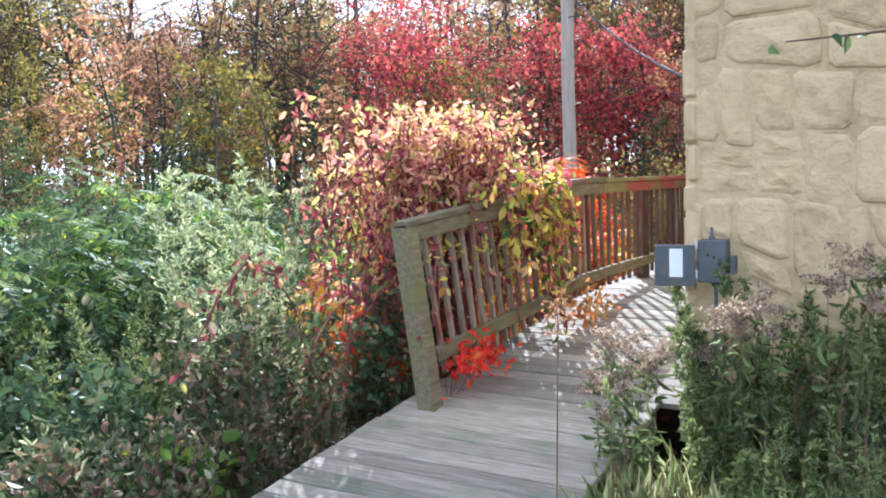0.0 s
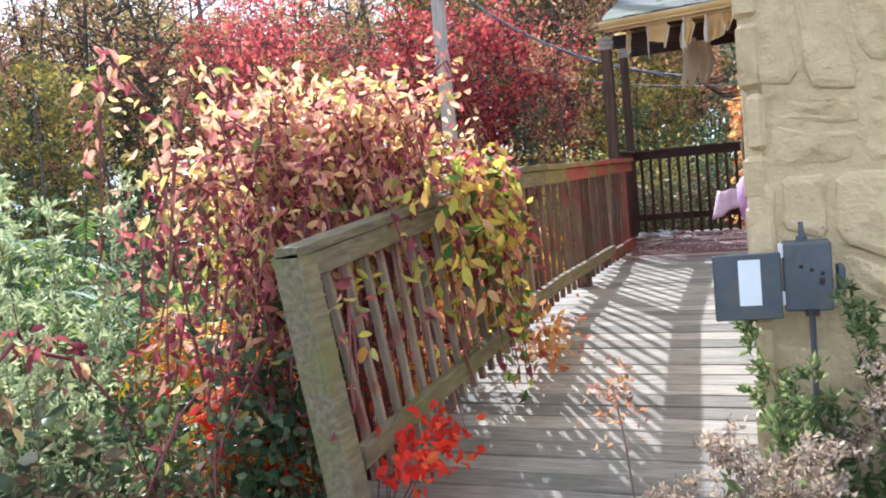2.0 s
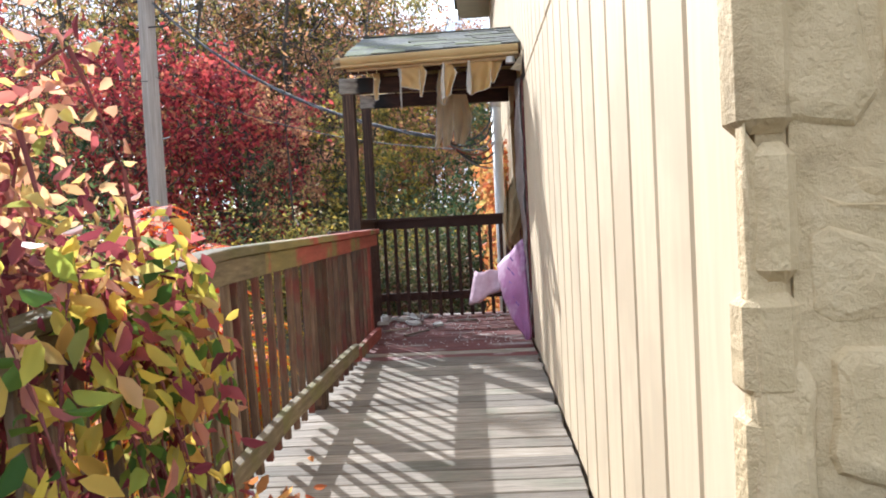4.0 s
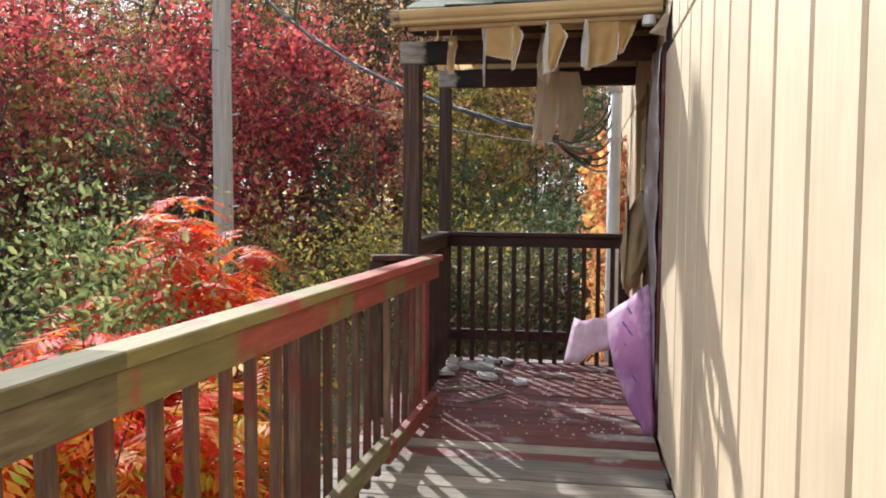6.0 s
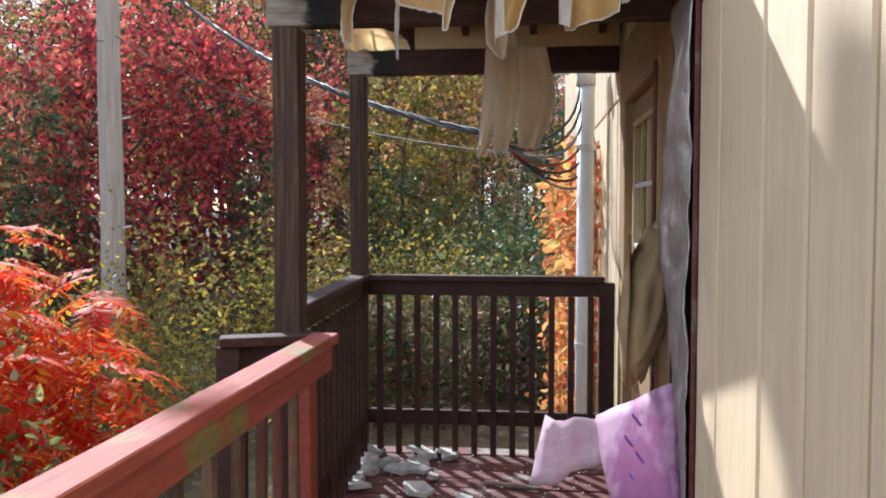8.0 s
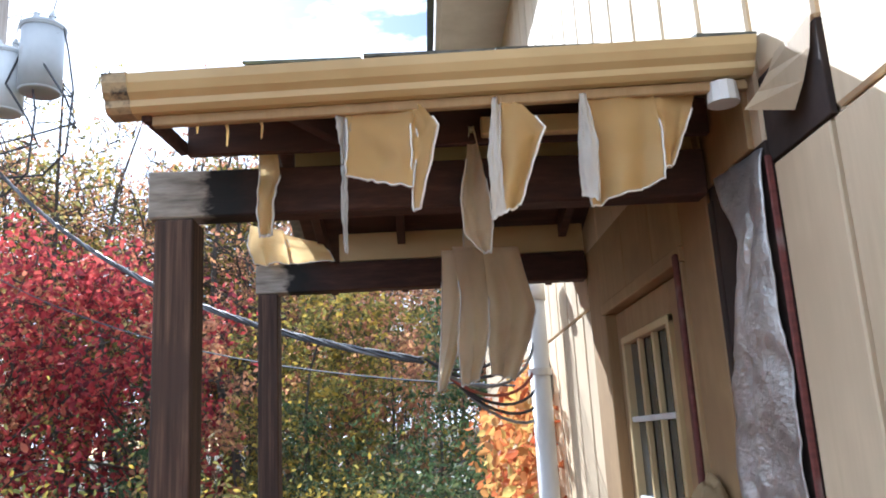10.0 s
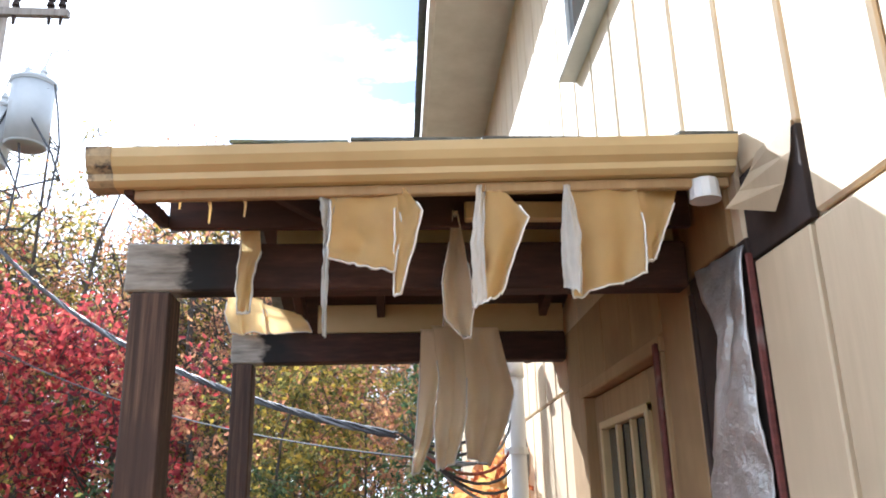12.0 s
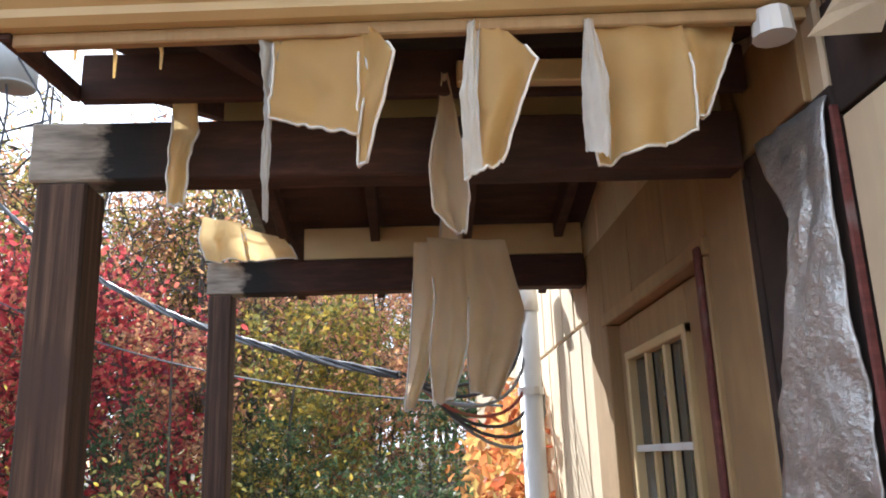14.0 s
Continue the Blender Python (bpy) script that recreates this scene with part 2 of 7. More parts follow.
TRIMTAN = surface("tan_painted_trim", [(0.3, (0.52, 0.39, 0.19)), (0.6, (0.55, 0.415, 0.21)), (0.8, (0.58, 0.44, 0.23))], (1.2, 4, 4), 3.0, 0.45, relief=0.08, stain=(0.47, 0.34, 0.16), stain_scale=1.2, tint=0.05)
CAPTAN = surface("mildewed_tan_paint", [(0.3, (0.16, 0.13, 0.09)), (0.5, (0.40, 0.31, 0.18)), (0.7, (0.50, 0.39, 0.22))], (1, 1, 1), 14, 0.6, relief=0.2, stain=(0.05, 0.045, 0.04), stain_scale=16, stain_at=(0.46, 0.56), tint=0.0)
# Cream wall paint taken darker and browner: porch shade put into the colour.
SHADEBROWN = surface("shade_browned_cream_wall", [(0.3, (0.29, 0.18, 0.08)), (0.6, (0.36, 0.235, 0.11)), (0.8, (0.42, 0.28, 0.14))], (12, 12, 1.2), 2.0, 0.65, relief=0.15, stain=(0.27, 0.17, 0.08), stain_scale=1.4, tint=0.05)
CLOTH = surface("torn_cream_vinyl", [(0.3, (0.76, 0.60, 0.32)), (0.6, (0.83, 0.69, 0.40)), (0.8, (0.86, 0.75, 0.50))], (1, 1, 1), 4, 0.55, relief=0.2, stain=(0.70, 0.53, 0.26), stain_scale=3.0, tint=0.1)
CLOTHGREY = surface("dirty_white_vinyl", [(0.3, (0.66, 0.58, 0.46)), (0.6, (0.77, 0.70, 0.58)), (0.8, (0.82, 0.77, 0.67))], (1, 1, 1), 4, 0.6, relief=0.2, stain=(0.56, 0.47, 0.34), stain_scale=4.0, tint=0.1)
WHITEBACK = surface("white_vinyl_edge", [(0.3, (0.66, 0.63, 0.57)), (0.7, (0.78, 0.76, 0.72))], (1, 1, 1), 6, 0.6, relief=0.2)
SHINGLE = surface("grey_roof_shingle", [(0.3, (0.09, 0.10, 0.095)), (0.6, (0.19, 0.20, 0.19)), (0.8, (0.30, 0.30, 0.28))], (1, 1, 1), 30, 0.95, relief=0.8, stain=(0.17, 0.19, 0.12), stain_scale=2.0, tint=0.4)
FOIL = surface("crinkled_foil_sheathing", [(0.3, (0.42, 0.40, 0.38)), (0.6, (0.60, 0.58, 0.56)), (0.8, (0.72, 0.71, 0.70))], (1, 1, 1), 7.0, 0.34, 0.75, relief=0.8, dist=0.03, stain=(0.45, 0.40, 0.36), stain_scale=5.0, stain_at=(0.58, 0.72))
PINK = surface("pink_insulation_facing", [(0.3, (0.24, 0.085, 0.19)), (0.6, (0.36, 0.14, 0.29)), (0.8, (0.48, 0.24, 0.40))], (1, 1, 1), 3.5, 0.5, relief=0.3, stain=(0.52, 0.34, 0.46), stain_scale=2.5, tint=0.0)
PINKLIGHT = surface("pale_pink_fibre", [(0.3, (0.58, 0.36, 0.44)), (0.7, (0.75, 0.56, 0.62))], (1, 1, 1), 14, 0.95, relief=0.8)
PURPLE = surface("purple_print", [(0.3, (0.16, 0.07, 0.28)), (0.7, (0.22, 0.10, 0.36))], (1, 1, 1), 10, 0.6)
KRAFT = surface("brown_kraft_insulation", [(0.3, (0.26, 0.17, 0.08)), (0.6, (0.37, 0.26, 0.13)), (0.8, (0.46, 0.34, 0.19))], (1, 1, 1), 5, 0.85, relief=0.6, stain=(0.26, 0.18, 0.09), stain_scale=3.0)
GREYBOX = surface("grey_painted_steel", [(0.3, (0.075, 0.085, 0.095)), (0.6, (0.10, 0.11, 0.12)), (0.8, (0.13, 0.14, 0.15))], (1, 1, 1), 8, 0.5, 0.3, relief=0.15, stain=(0.12, 0.115, 0.11), stain_scale=6, tint=0.05)
PAPER = surface("white_paper_label", [(0.3, (0.72, 0.72, 0.70)), (0.7, (0.80, 0.80, 0.79))], (1, 1, 1), 8, 0.7, relief=0.05, tint=0.0)
GALV = surface("pale_galvanised_pipe", [(0.3, (0.55, 0.55, 0.54)), (0.7, (0.70, 0.70, 0.69))], (1, 1, 0.3), 4, 0.45, 0.1, relief=0.1, tint=0.0)
TRANSF = surface("light_grey_transformer_paint", [(0.3, (0.50, 0.52, 0.53)), (0.7, (0.62, 0.64, 0.65))], (1, 1, 1), 2, 0.4, 0.0, relief=0.05, stain=(0.42, 0.38, 0.34), stain_scale=2, stain_at=(0.6, 0.75))
POLEWOOD = surface("weathered_utility_pole", [(0.25, (0.24, 0.20, 0.17)), (0.55, (0.40, 0.34, 0.29)), (0.8, (0.52, 0.46, 0.40))], (12, 12, 0.5), 2.5, 0.9, relief=0.6, dist=0.01)
CABLE = surface("black_cable_sheath", [(0.3, (0.015, 0.015, 0.016)), (0.7, (0.05, 0.05, 0.055))], (1, 1, 1), 10, 0.45, relief=0.1, tint=0.1)
ALUCABLE = surface("bare_aluminium_wire", [(0.3, (0.12, 0.12, 0.12)), (0.7, (0.26, 0.26, 0.26))], (1, 1, 1), 20, 0.6, 0.2, relief=0.2)
BARK = surface("grey_brown_bark", [(0.25, (0.045, 0.035, 0.028)), (0.55, (0.11, 0.09, 0.07)), (0.8, (0.19, 0.16, 0.13))], (6, 6, 1), 6, 0.95, relief=0.9, dist=0.03, tint=0.3)
STEM = surface("brown_weed_stems", [(0.3, (0.10, 0.055, 0.035)), (0.7, (0.22, 0.13, 0.08))], (1, 1, 1), 6, 0.9, tint=0.2)
REDSTEM = surface("dark_red_vine_stems", [(0.3, (0.12, 0.03, 0.035)), (0.7, (0.24, 0.07, 0.06))], (1, 1, 1), 6, 0.8, tint=0.2)
SOIL = surface("leaf_strewn_ground", [(0.25, (0.045, 0.033, 0.022)), (0.5, (0.11, 0.08, 0.045)), (0.75, (0.20, 0.14, 0.07))], (1, 1, 1), 6, 0.95, relief=0.9, dist=0.04, stain=(0.06, 0.08, 0.03), stain_scale=0.5, stain_at=(0.5, 0.62), tint=0.0)
# Dark brown of backing and small parts; also paints the shade in the hole.
DARKGAP = surface("dark_parts_and_hole_shade", [(0.3, (0.02, 0.014, 0.012)), (0.7, (0.06, 0.038, 0.03))], (1, 1, 1), 5, 0.9, relief=0.4)
WHITEFRAME = surface("white_window_paint", [(0.3, (0.62, 0.60, 0.56)), (0.7, (0.76, 0.75, 0.72))], (1, 1, 1), 6, 0.5, relief=0.1)
DEBRIS = surface("broken_plaster", [(0.3, (0.36, 0.35, 0.33)), (0.7, (0.66, 0.65, 0.62))], (1, 1, 1), 10, 0.9, relief=0.6, tint=0.3)
glass_m, glass_nt, glass_b = base_material("old_window_glass", 0.06)
glass_b.inputs["Base Color"].default_value = (0.03, 0.035, 0.04, 1)
glass_b.inputs["Specular IOR Level"].default_value = 0.8
GLASS = glass_m

L_GREEN = leaf_material("fresh_green_leaves", [(0, (0.035, 0.08, 0.022)), (0.5, (0.095, 0.175, 0.04)), (0.85, (0.19, 0.26, 0.06)), (1, (0.34, 0.36, 0.06))])
L_DARK = leaf_material("dark_green_leaves", [(0, (0.03, 0.055, 0.03)), (0.6, (0.075, 0.12, 0.06)), (0.9, (0.14, 0.18, 0.10)), (1, (0.27, 0.23, 0.15))], 0.35, 0.4)
L_SAGE = leaf_material("pale_sage_leaves", [(0, (0.18, 0.22, 0.13)), (0.6, (0.34, 0.39, 0.23)), (1, (0.52, 0.54, 0.36))], 0.45, 0.7)
L_WEED = leaf_material("mixed_weed_leaves", [(0, (0.035, 0.05, 0.03)), (0.35, (0.09, 0.12, 0.06)), (0.55, (0.14, 0.16, 0.09)), (0.72, (0.15, 0.09, 0.065)), (0.88, (0.25, 0.16, 0.12)), (1, (0.42, 0.40, 0.30))], 0.4, 0.35)
L_VINE = leaf_material("burgundy_and_cream_pokeweed_leaves", [(0, (0.09, 0.02, 0.035)), (0.22, (0.20, 0.045, 0.07)), (0.42, (0.34, 0.10, 0.12)), (0.58, (0.48, 0.24, 0.19)), (0.76, (0.58, 0.42, 0.20)), (0.9, (0.36, 0.36, 0.12)), (1, (0.16, 0.22, 0.07))], 0.52, 0.45)
# Top leaves: cream and yellow, with sunlight worked into the paler tones.
L_VINETOP = leaf_material("cream_yellow_lit_pokeweed_leaves", [(0, (0.40, 0.14, 0.16)), (0.35, (0.55, 0.29, 0.24)), (0.7, (0.64, 0.46, 0.30)), (0.9, (0.64, 0.50, 0.20)), (1, (0.50, 0.46, 0.12))], 0.55, 0.45)
L_VINEY = leaf_material("yellow_green_pokeweed_leaves", [(0, (0.42, 0.22, 0.08)), (0.3, (0.55, 0.42, 0.10)), (0.7, (0.52, 0.50, 0.10)), (1, (0.22, 0.32, 0.07))], 0.5)
# Crimson lightened a little: distant haze mixed into the leaf colour.
L_RED = leaf_material("crimson_tree_leaves_hazed", [(0, (0.09, 0.025, 0.04)), (0.3, (0.25, 0.045, 0.06)), (0.65, (0.42, 0.065, 0.08)), (0.9, (0.50, 0.13, 0.12)), (1, (0.46, 0.20, 0.13))], 0.55)
L_SCARLET = leaf_material("scarlet_creeper_leaves", [(0, (0.40, 0.02, 0.02)), (0.6, (0.62, 0.05, 0.03)), (1, (0.64, 0.16, 0.05))], 0.5)
L_SUMAC = leaf_material("orange_red_sumac_leaflets", [(0, (0.44, 0.018, 0.015)), (0.5, (0.55, 0.055, 0.018)), (0.8, (0.58, 0.15, 0.02)), (1, (0.55, 0.30, 0.03))], 0.5)
L_SUMACY = leaf_material("yellow_sumac_leaflets", [(0, (0.52, 0.09, 0.02)), (0.4, (0.57, 0.24, 0.02)), (0.75, (0.54, 0.39, 0.03)), (1, (0.27, 0.33, 0.04))], 0.5)
L_CREEPER = leaf_material("salmon_orange_creeper_leaves", [(0, (0.34, 0.09, 0.05)), (0.4, (0.44, 0.19, 0.08)), (0.8, (0.50, 0.31, 0.13)), (1, (0.44, 0.38, 0.15))], 0.5)
L_OLIVE = leaf_material("olive_yellow_leaves", [(0, (0.08, 0.09, 0.04)), (0.5, (0.20, 0.19, 0.07)), (0.85, (0.34, 0.27, 0.07)), (1, (0.48, 0.35, 0.07))], 0.55)
# Far leaves are paled in colour in place of haze.
L_WOOD = leaf_material("autumn_woodland_leaves_hazed", [(0, (0.16, 0.16, 0.08)), (0.4, (0.30, 0.28, 0.12)), (0.7, (0.40, 0.33, 0.15)), (0.9, (0.50, 0.36, 0.16)), (1, (0.48, 0.20, 0.10))], 0.6)
L_RUST = leaf_material("rusty_woodland_leaves", [(0, (0.22, 0.11, 0.09)), (0.5, (0.38, 0.19, 0.13)), (0.85, (0.46, 0.26, 0.15)), (1, (0.52, 0.38, 0.20))], 0.6)
L_SEED = leaf_material("dried_flower_fluff", [(0, (0.17, 0.12, 0.095)), (0.5, (0.31, 0.24, 0.20)), (1, (0.48, 0.40, 0.35))], 0.45, 0.9)
L_WILD = leaf_material("dull_green_narrow_leaves", [(0, (0.07, 0.10, 0.045)), (0.6, (0.17, 0.22, 0.09)), (0.9, (0.28, 0.32, 0.15)), (1, (0.30, 0.24, 0.14))], 0.4, 0.5)
L_SAGE2 = leaf_material("fresh_mugwort_leaves", [(0, (0.10, 0.14, 0.06)), (0.6, (0.20, 0.25, 0.10)), (1, (0.36, 0.38, 0.20))], 0.5, 0.6)
L_GRASS = leaf_material("grass_blades", [(0, (0.16, 0.20, 0.09)), (0.6, (0.34, 0.37, 0.18)), (1, (0.55, 0.52, 0.36))], 0.45)


def let_light_through(m, share, colour):
    nt = m.node_tree
    b = nt.nodes["Principled BSDF"]
    tr, mix = nt.nodes.new("ShaderNodeBsdfTranslucent"), nt.nodes.new("ShaderNodeMixShader")
    tr.inputs[0].default_value = (*colour, 1)
    mix.inputs[0].default_value = share
    nt.links.new(b.outputs[0], mix.inputs[1])
    nt.links.new(tr.outputs[0], mix.inputs[2])
    nt.links.new(mix.outputs[0], nt.nodes["Material Output"].inputs[0])


let_light_through(CLOTH, 0.6, (0.95, 0.78, 0.44))
let_light_through(CLOTHGREY, 0.62, (0.96, 0.88, 0.70))


def beam_material():
    """Brown timber that is bleached grey at its outer end, with a black run of damp between."""
    m, nt, b = base_material("beam_with_bleached_end", 0.85)
    grain = tex(nt, coords(nt, (3, 18, 18)), 2.0, 7, 0.65)
    brown = ramp_node(nt, [(0.25, (0.016, 0.007, 0.005)), (0.55, (0.050, 0.020, 0.013)), (0.8, (0.11, 0.047, 0.030))])
    grey = ramp_node(nt, [(0.25, (0.09, 0.075, 0.06)), (0.5, (0.27, 0.24, 0.20)), (0.75, (0.42, 0.38, 0.33))])
    nt.links.new(grain.outputs[0], brown.inputs[0])
    nt.links.new(grain.outputs[0], grey.inputs[0])
    co, sep, add = nt.nodes.new("ShaderNodeTexCoord"), nt.nodes.new("ShaderNodeSeparateXYZ"), nt.nodes.new("ShaderNodeMath")
    nt.links.new(co.outputs["Object"], sep.inputs[0])
    wob = tex(nt, coords(nt, (4, 4, 9)), 2.2, 4)
    add.operation = "MULTIPLY_ADD"
    add.inputs[1].default_value = 0.16
    nt.links.new(wob.outputs[0], add.inputs[0])
    nt.links.new(sep.outputs["X"], add.inputs[2])
    span = nt.nodes.new("ShaderNodeMapRange")
    span.inputs["From Min"].default_value, span.inputs["From Max"].default_value = 0.15, 0.50
    nt.links.new(add.outputs[0], span.inputs[0])
    to_black = ramp_node(nt, [(0.20, (0, 0, 0)), (0.28, (1, 1, 1))])
    to_brown = ramp_node(nt, [(0.45, (0, 0, 0)), (0.9, (1, 1, 1))])
    nt.links.new(span.outputs[0], to_black.inputs[0])
    nt.links.new(span.outputs[0], to_brown.inputs[0])
    col = mixed(nt, to_black.outputs[0], grey.outputs[0], (0.008, 0.007, 0.007))
    col = mixed(nt, to_brown.outputs[0], col, brown.outputs[0])
    nt.links.new(col, b.inputs["Base Color"])
    bump(nt, b, grain.outputs[0], 0.5, 0.006)
    return m


BEAM = beam_material()

# ---- the deck's height along the walk ----
WALL = -1.33
END = 19.0           # far end of the house
LAND = 9.75          # where the red landing begins
LAND_Z = 0.72


def deck_z(y):
    if y < 6.8:
        return 0.335 + 0.102 * (y - 4.1)
    return min(LAND_Z, 0.61 + 0.037 * (y - 6.8))


def ground_z(x, y):
    left = min(max((-3.1 - x) / 2.5, 0), 1)
    ahead = min(max((y - 3.5) / 5.0, 0), 1)
    d = math.hypot(x + 1.5, y - 4)
    z = -0.02 - 0.55 * left * ahead - 0.15 * left
    if d > 16:
        z += 0.07 * (min(d, 60) - 16)
    return z + 0.06 * noise.noise(Vector((x * 0.6, y * 0.6, 0)))


# ---- ground ----
bm = bmesh.new()
N = 96
grid = []
for i in range(N + 1):
    row = []
    for j in range(N + 1):
        u, v = 2 * i / N - 1, 2 * j / N - 1
        x = -2 + 14 * u + 900 * u ** 7
        y = 6 + 14 * v + 900 * v ** 7
        row.append(bm.verts.new((x, y, ground_z(x, y))))
    grid.append(row)
for i in range(N):
    for j in range(N):
        bm.faces.new((grid[i][j], grid[i + 1][j], grid[i + 1][j + 1], grid[i][j + 1]))
tagged(part("ground", bm, SOIL, smooth=True), "dark soil strewn with fallen autumn leaves and weeds", "ground", kind="structure")

# ---- house: stone wall, siding walls, eave ----
bm = bmesh.new()
box(bm, (WALL + 0.02, 4.553, -0.3), (4.5, 4.80, 5.7))
box(bm, (WALL - 0.026, 4.558, -0.3), (WALL + 0.018, 4.63, 5.6))
wall_south = tagged(part("wall_south", bm, STONE), "beige painted fieldstone end wall of the house", "wall", kind="structure")

bm = bmesh.new()
box(bm, (WALL + 0.02, 4.80, -0.3), (WALL + 0.20, 10.42, 5.7))
wall_west = tagged(part("wall_west", bm, SIDING), "cream painted board siding on the long house wall", "wall", kind="structure")

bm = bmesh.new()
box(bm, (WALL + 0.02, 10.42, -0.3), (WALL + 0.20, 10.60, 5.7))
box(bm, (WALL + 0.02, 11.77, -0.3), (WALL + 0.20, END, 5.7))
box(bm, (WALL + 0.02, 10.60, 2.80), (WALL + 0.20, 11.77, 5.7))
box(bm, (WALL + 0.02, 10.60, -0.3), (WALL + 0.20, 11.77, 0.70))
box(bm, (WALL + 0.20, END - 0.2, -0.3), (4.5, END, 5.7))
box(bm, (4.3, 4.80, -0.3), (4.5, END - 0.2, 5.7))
tagged(part("wall_door_side", bm, SHADEBROWN), "brownish cream house wall around the porch door, darkened to porch shade", "wall", kind="structure")


def siding_board(y0, y1, z0, z1):
    bm = bmesh.new()
    box(bm, (WALL - 0.004, y0 + 0.011, z0), (WALL + 0.018, y1 - 0.011, z1), 0.007)
    return part("board", bm, SIDING, wall_west)


BOARD = 0.305
y = 4.69
while y < END - 0.1:
    y1 = min(y + BOARD, END)
    if y < 9.4:
        siding_board(y, 9.705 if y > 9.2 else y1, deck_z(y) + 0.02, 2.838)
    if y1 > 12.06:
        siding_board(max(y, 12.06), y1, -0.6, 2.838)
    y += BOARD
y = 4.81
while y < END - 0.1:
    siding_board(y, min(y + BOARD, END), 3.06 if 9.6 < y < 9.9 else 2.848, 5.68)
    y += BOARD
bm = bmesh.new()
box(bm, (WALL - 0.002, 9.715, 0.75), (WALL + 0.016, 9.975, 2.838), 0.004)
part("plain_panel", bm, SIDING, wall_west)

# door wall boards, with the porch's shade put into their brown
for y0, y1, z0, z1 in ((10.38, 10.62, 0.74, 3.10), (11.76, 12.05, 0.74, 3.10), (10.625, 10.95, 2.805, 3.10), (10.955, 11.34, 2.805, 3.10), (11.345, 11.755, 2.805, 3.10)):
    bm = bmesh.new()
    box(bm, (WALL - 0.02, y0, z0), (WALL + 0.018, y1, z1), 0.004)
    part("board", bm, SHADEBROWN, wall_west)

bm = bmesh.new()
box(bm, (WALL - 0.55, 4.2, 5.655), (4.8, END + 0.5, 5.72))
tagged(part("eave_soffit", bm, SOFFIT), "grey-white soffit under the main roof's eave", "soffit", kind="structure")
bm = bmesh.new()
box(bm, (WALL - 0.60, 4.2, 5.62), (WALL - 0.552, END + 0.5, 5.86), 0.006)
tagged(part("eave_fascia", bm, SOFFIT), "pale fascia board along the eave", "fascia", kind="structure")
bm = bmesh.new()
vs = [bm.verts.new(p) for p in ((WALL - 0.66, 4.1, 5.87), (1.6, 4.1, 7.3), (4.9, 4.1, 5.87), (WALL - 0.66, END + 0.6, 5.87), (1.6, END + 0.6, 7.3), (4.9, END + 0.6, 5.87))]
for f in ((0, 1, 2), (3, 5, 4), (0, 3, 4, 1), (1, 4, 5, 2), (0, 2, 5, 3)):
    bm.faces.new([vs[i] for i in f])
tagged(part("main_roof", bm, SHINGLE), "grey shingled main roof", "roof", kind="structure")


# ---- fieldstones: cells of a jittered grid, clipped to straight-sided stones ----
def clip(poly, p, n):
    out = []
    for a, b in zip(poly, poly[1:] + poly[:1]):
        da, db = (a - p).dot(n), (b - p).dot(n)
        if da <= 0:
            out.append(a)
        if da * db < 0:
            out.append(a + (b - a) * (da / (da - db)))
    return out


def stones(x0, x1, z0, z1, seed):
    """Rough ashlar: rectangles split again and again, some cut aslant, then warped together."""
    r = random.Random(seed)
    done, todo = [], [[Vector((x0 - 0.3, z0 - 0.3)), Vector((x1 + 0.3, z0 - 0.3)), Vector((x1 + 0.3, z1 + 0.3)), Vector((x0 - 0.3, z1 + 0.3))]]
    while todo:
        q = todo.pop()
        w = max(p.x for p in q) - min(p.x for p in q)
        h = max(p.y for p in q) - min(p.y for p in q)
        big = r.uniform(0.30, 0.66)
        if w < big and h < big * 0.85 or w * h < 0.055:
            done.append(q)
            continue
        a, b = r.uniform(0.36, 0.64), r.choice((0, 0.02, -0.02, 0.04, -0.04, 0.06))
        if w > h * 1.15 or (w > h * 0.8 and r.random() < 0.4):
            m, n = q[0].lerp(q[1], a + b * 0.6), q[3].lerp(q[2], a - b * 0.6)
            todo += [[q[0], m, n, q[3]], [m, q[1], q[2], n]]
        else:
            m, n = q[0].lerp(q[3], a + b), q[1].lerp(q[2], a - b)
            todo += [[q[0], q[1], n, m], [m, n, q[2], q[3]]]

    def warp(p):
        v = Vector((p.x * 1.9, p.y * 1.9, seed))
        return Vector((p.x + 0.065 * noise.noise(v) + 0.012 * noise.noise(v * 3.1), p.y + 0.065 * noise.noise(v + Vector((9, 4, 2))) + 0.012 * noise.noise(v * 3.1 + Vector((2, 7, 1)))))

    for q in done:
        ring = []
        for a, b in zip(q, q[1:] + q[:1]):
            steps = 2
            ring += [warp(a.lerp(b, k / steps)) for k in range(steps)]
        c = sum(ring, Vector((0, 0))) / len(ring)
        ring = [p + (c - p).normalized() * 0.004 for p in ring]
        cut = [r.uniform(0.16, 0.42) for p in ring]
        ring = [s for a, b, k in zip(ring, ring[1:] + ring[:1], cut) for s in (a.lerp(b, k * 0.7), a.lerp(b, 1 - k))]
        nip = r.uniform(0.002, 0.016)
        ring = [p + (c - p).normalized() * nip for p in ring]
        ring = [Vector((max(p.x, x0), p.y)) for p in ring]
        if max(p.x for p in ring) - x0 > 0.05 and c.x < x1 and z0 < c.y < z1:
            yield ring, r


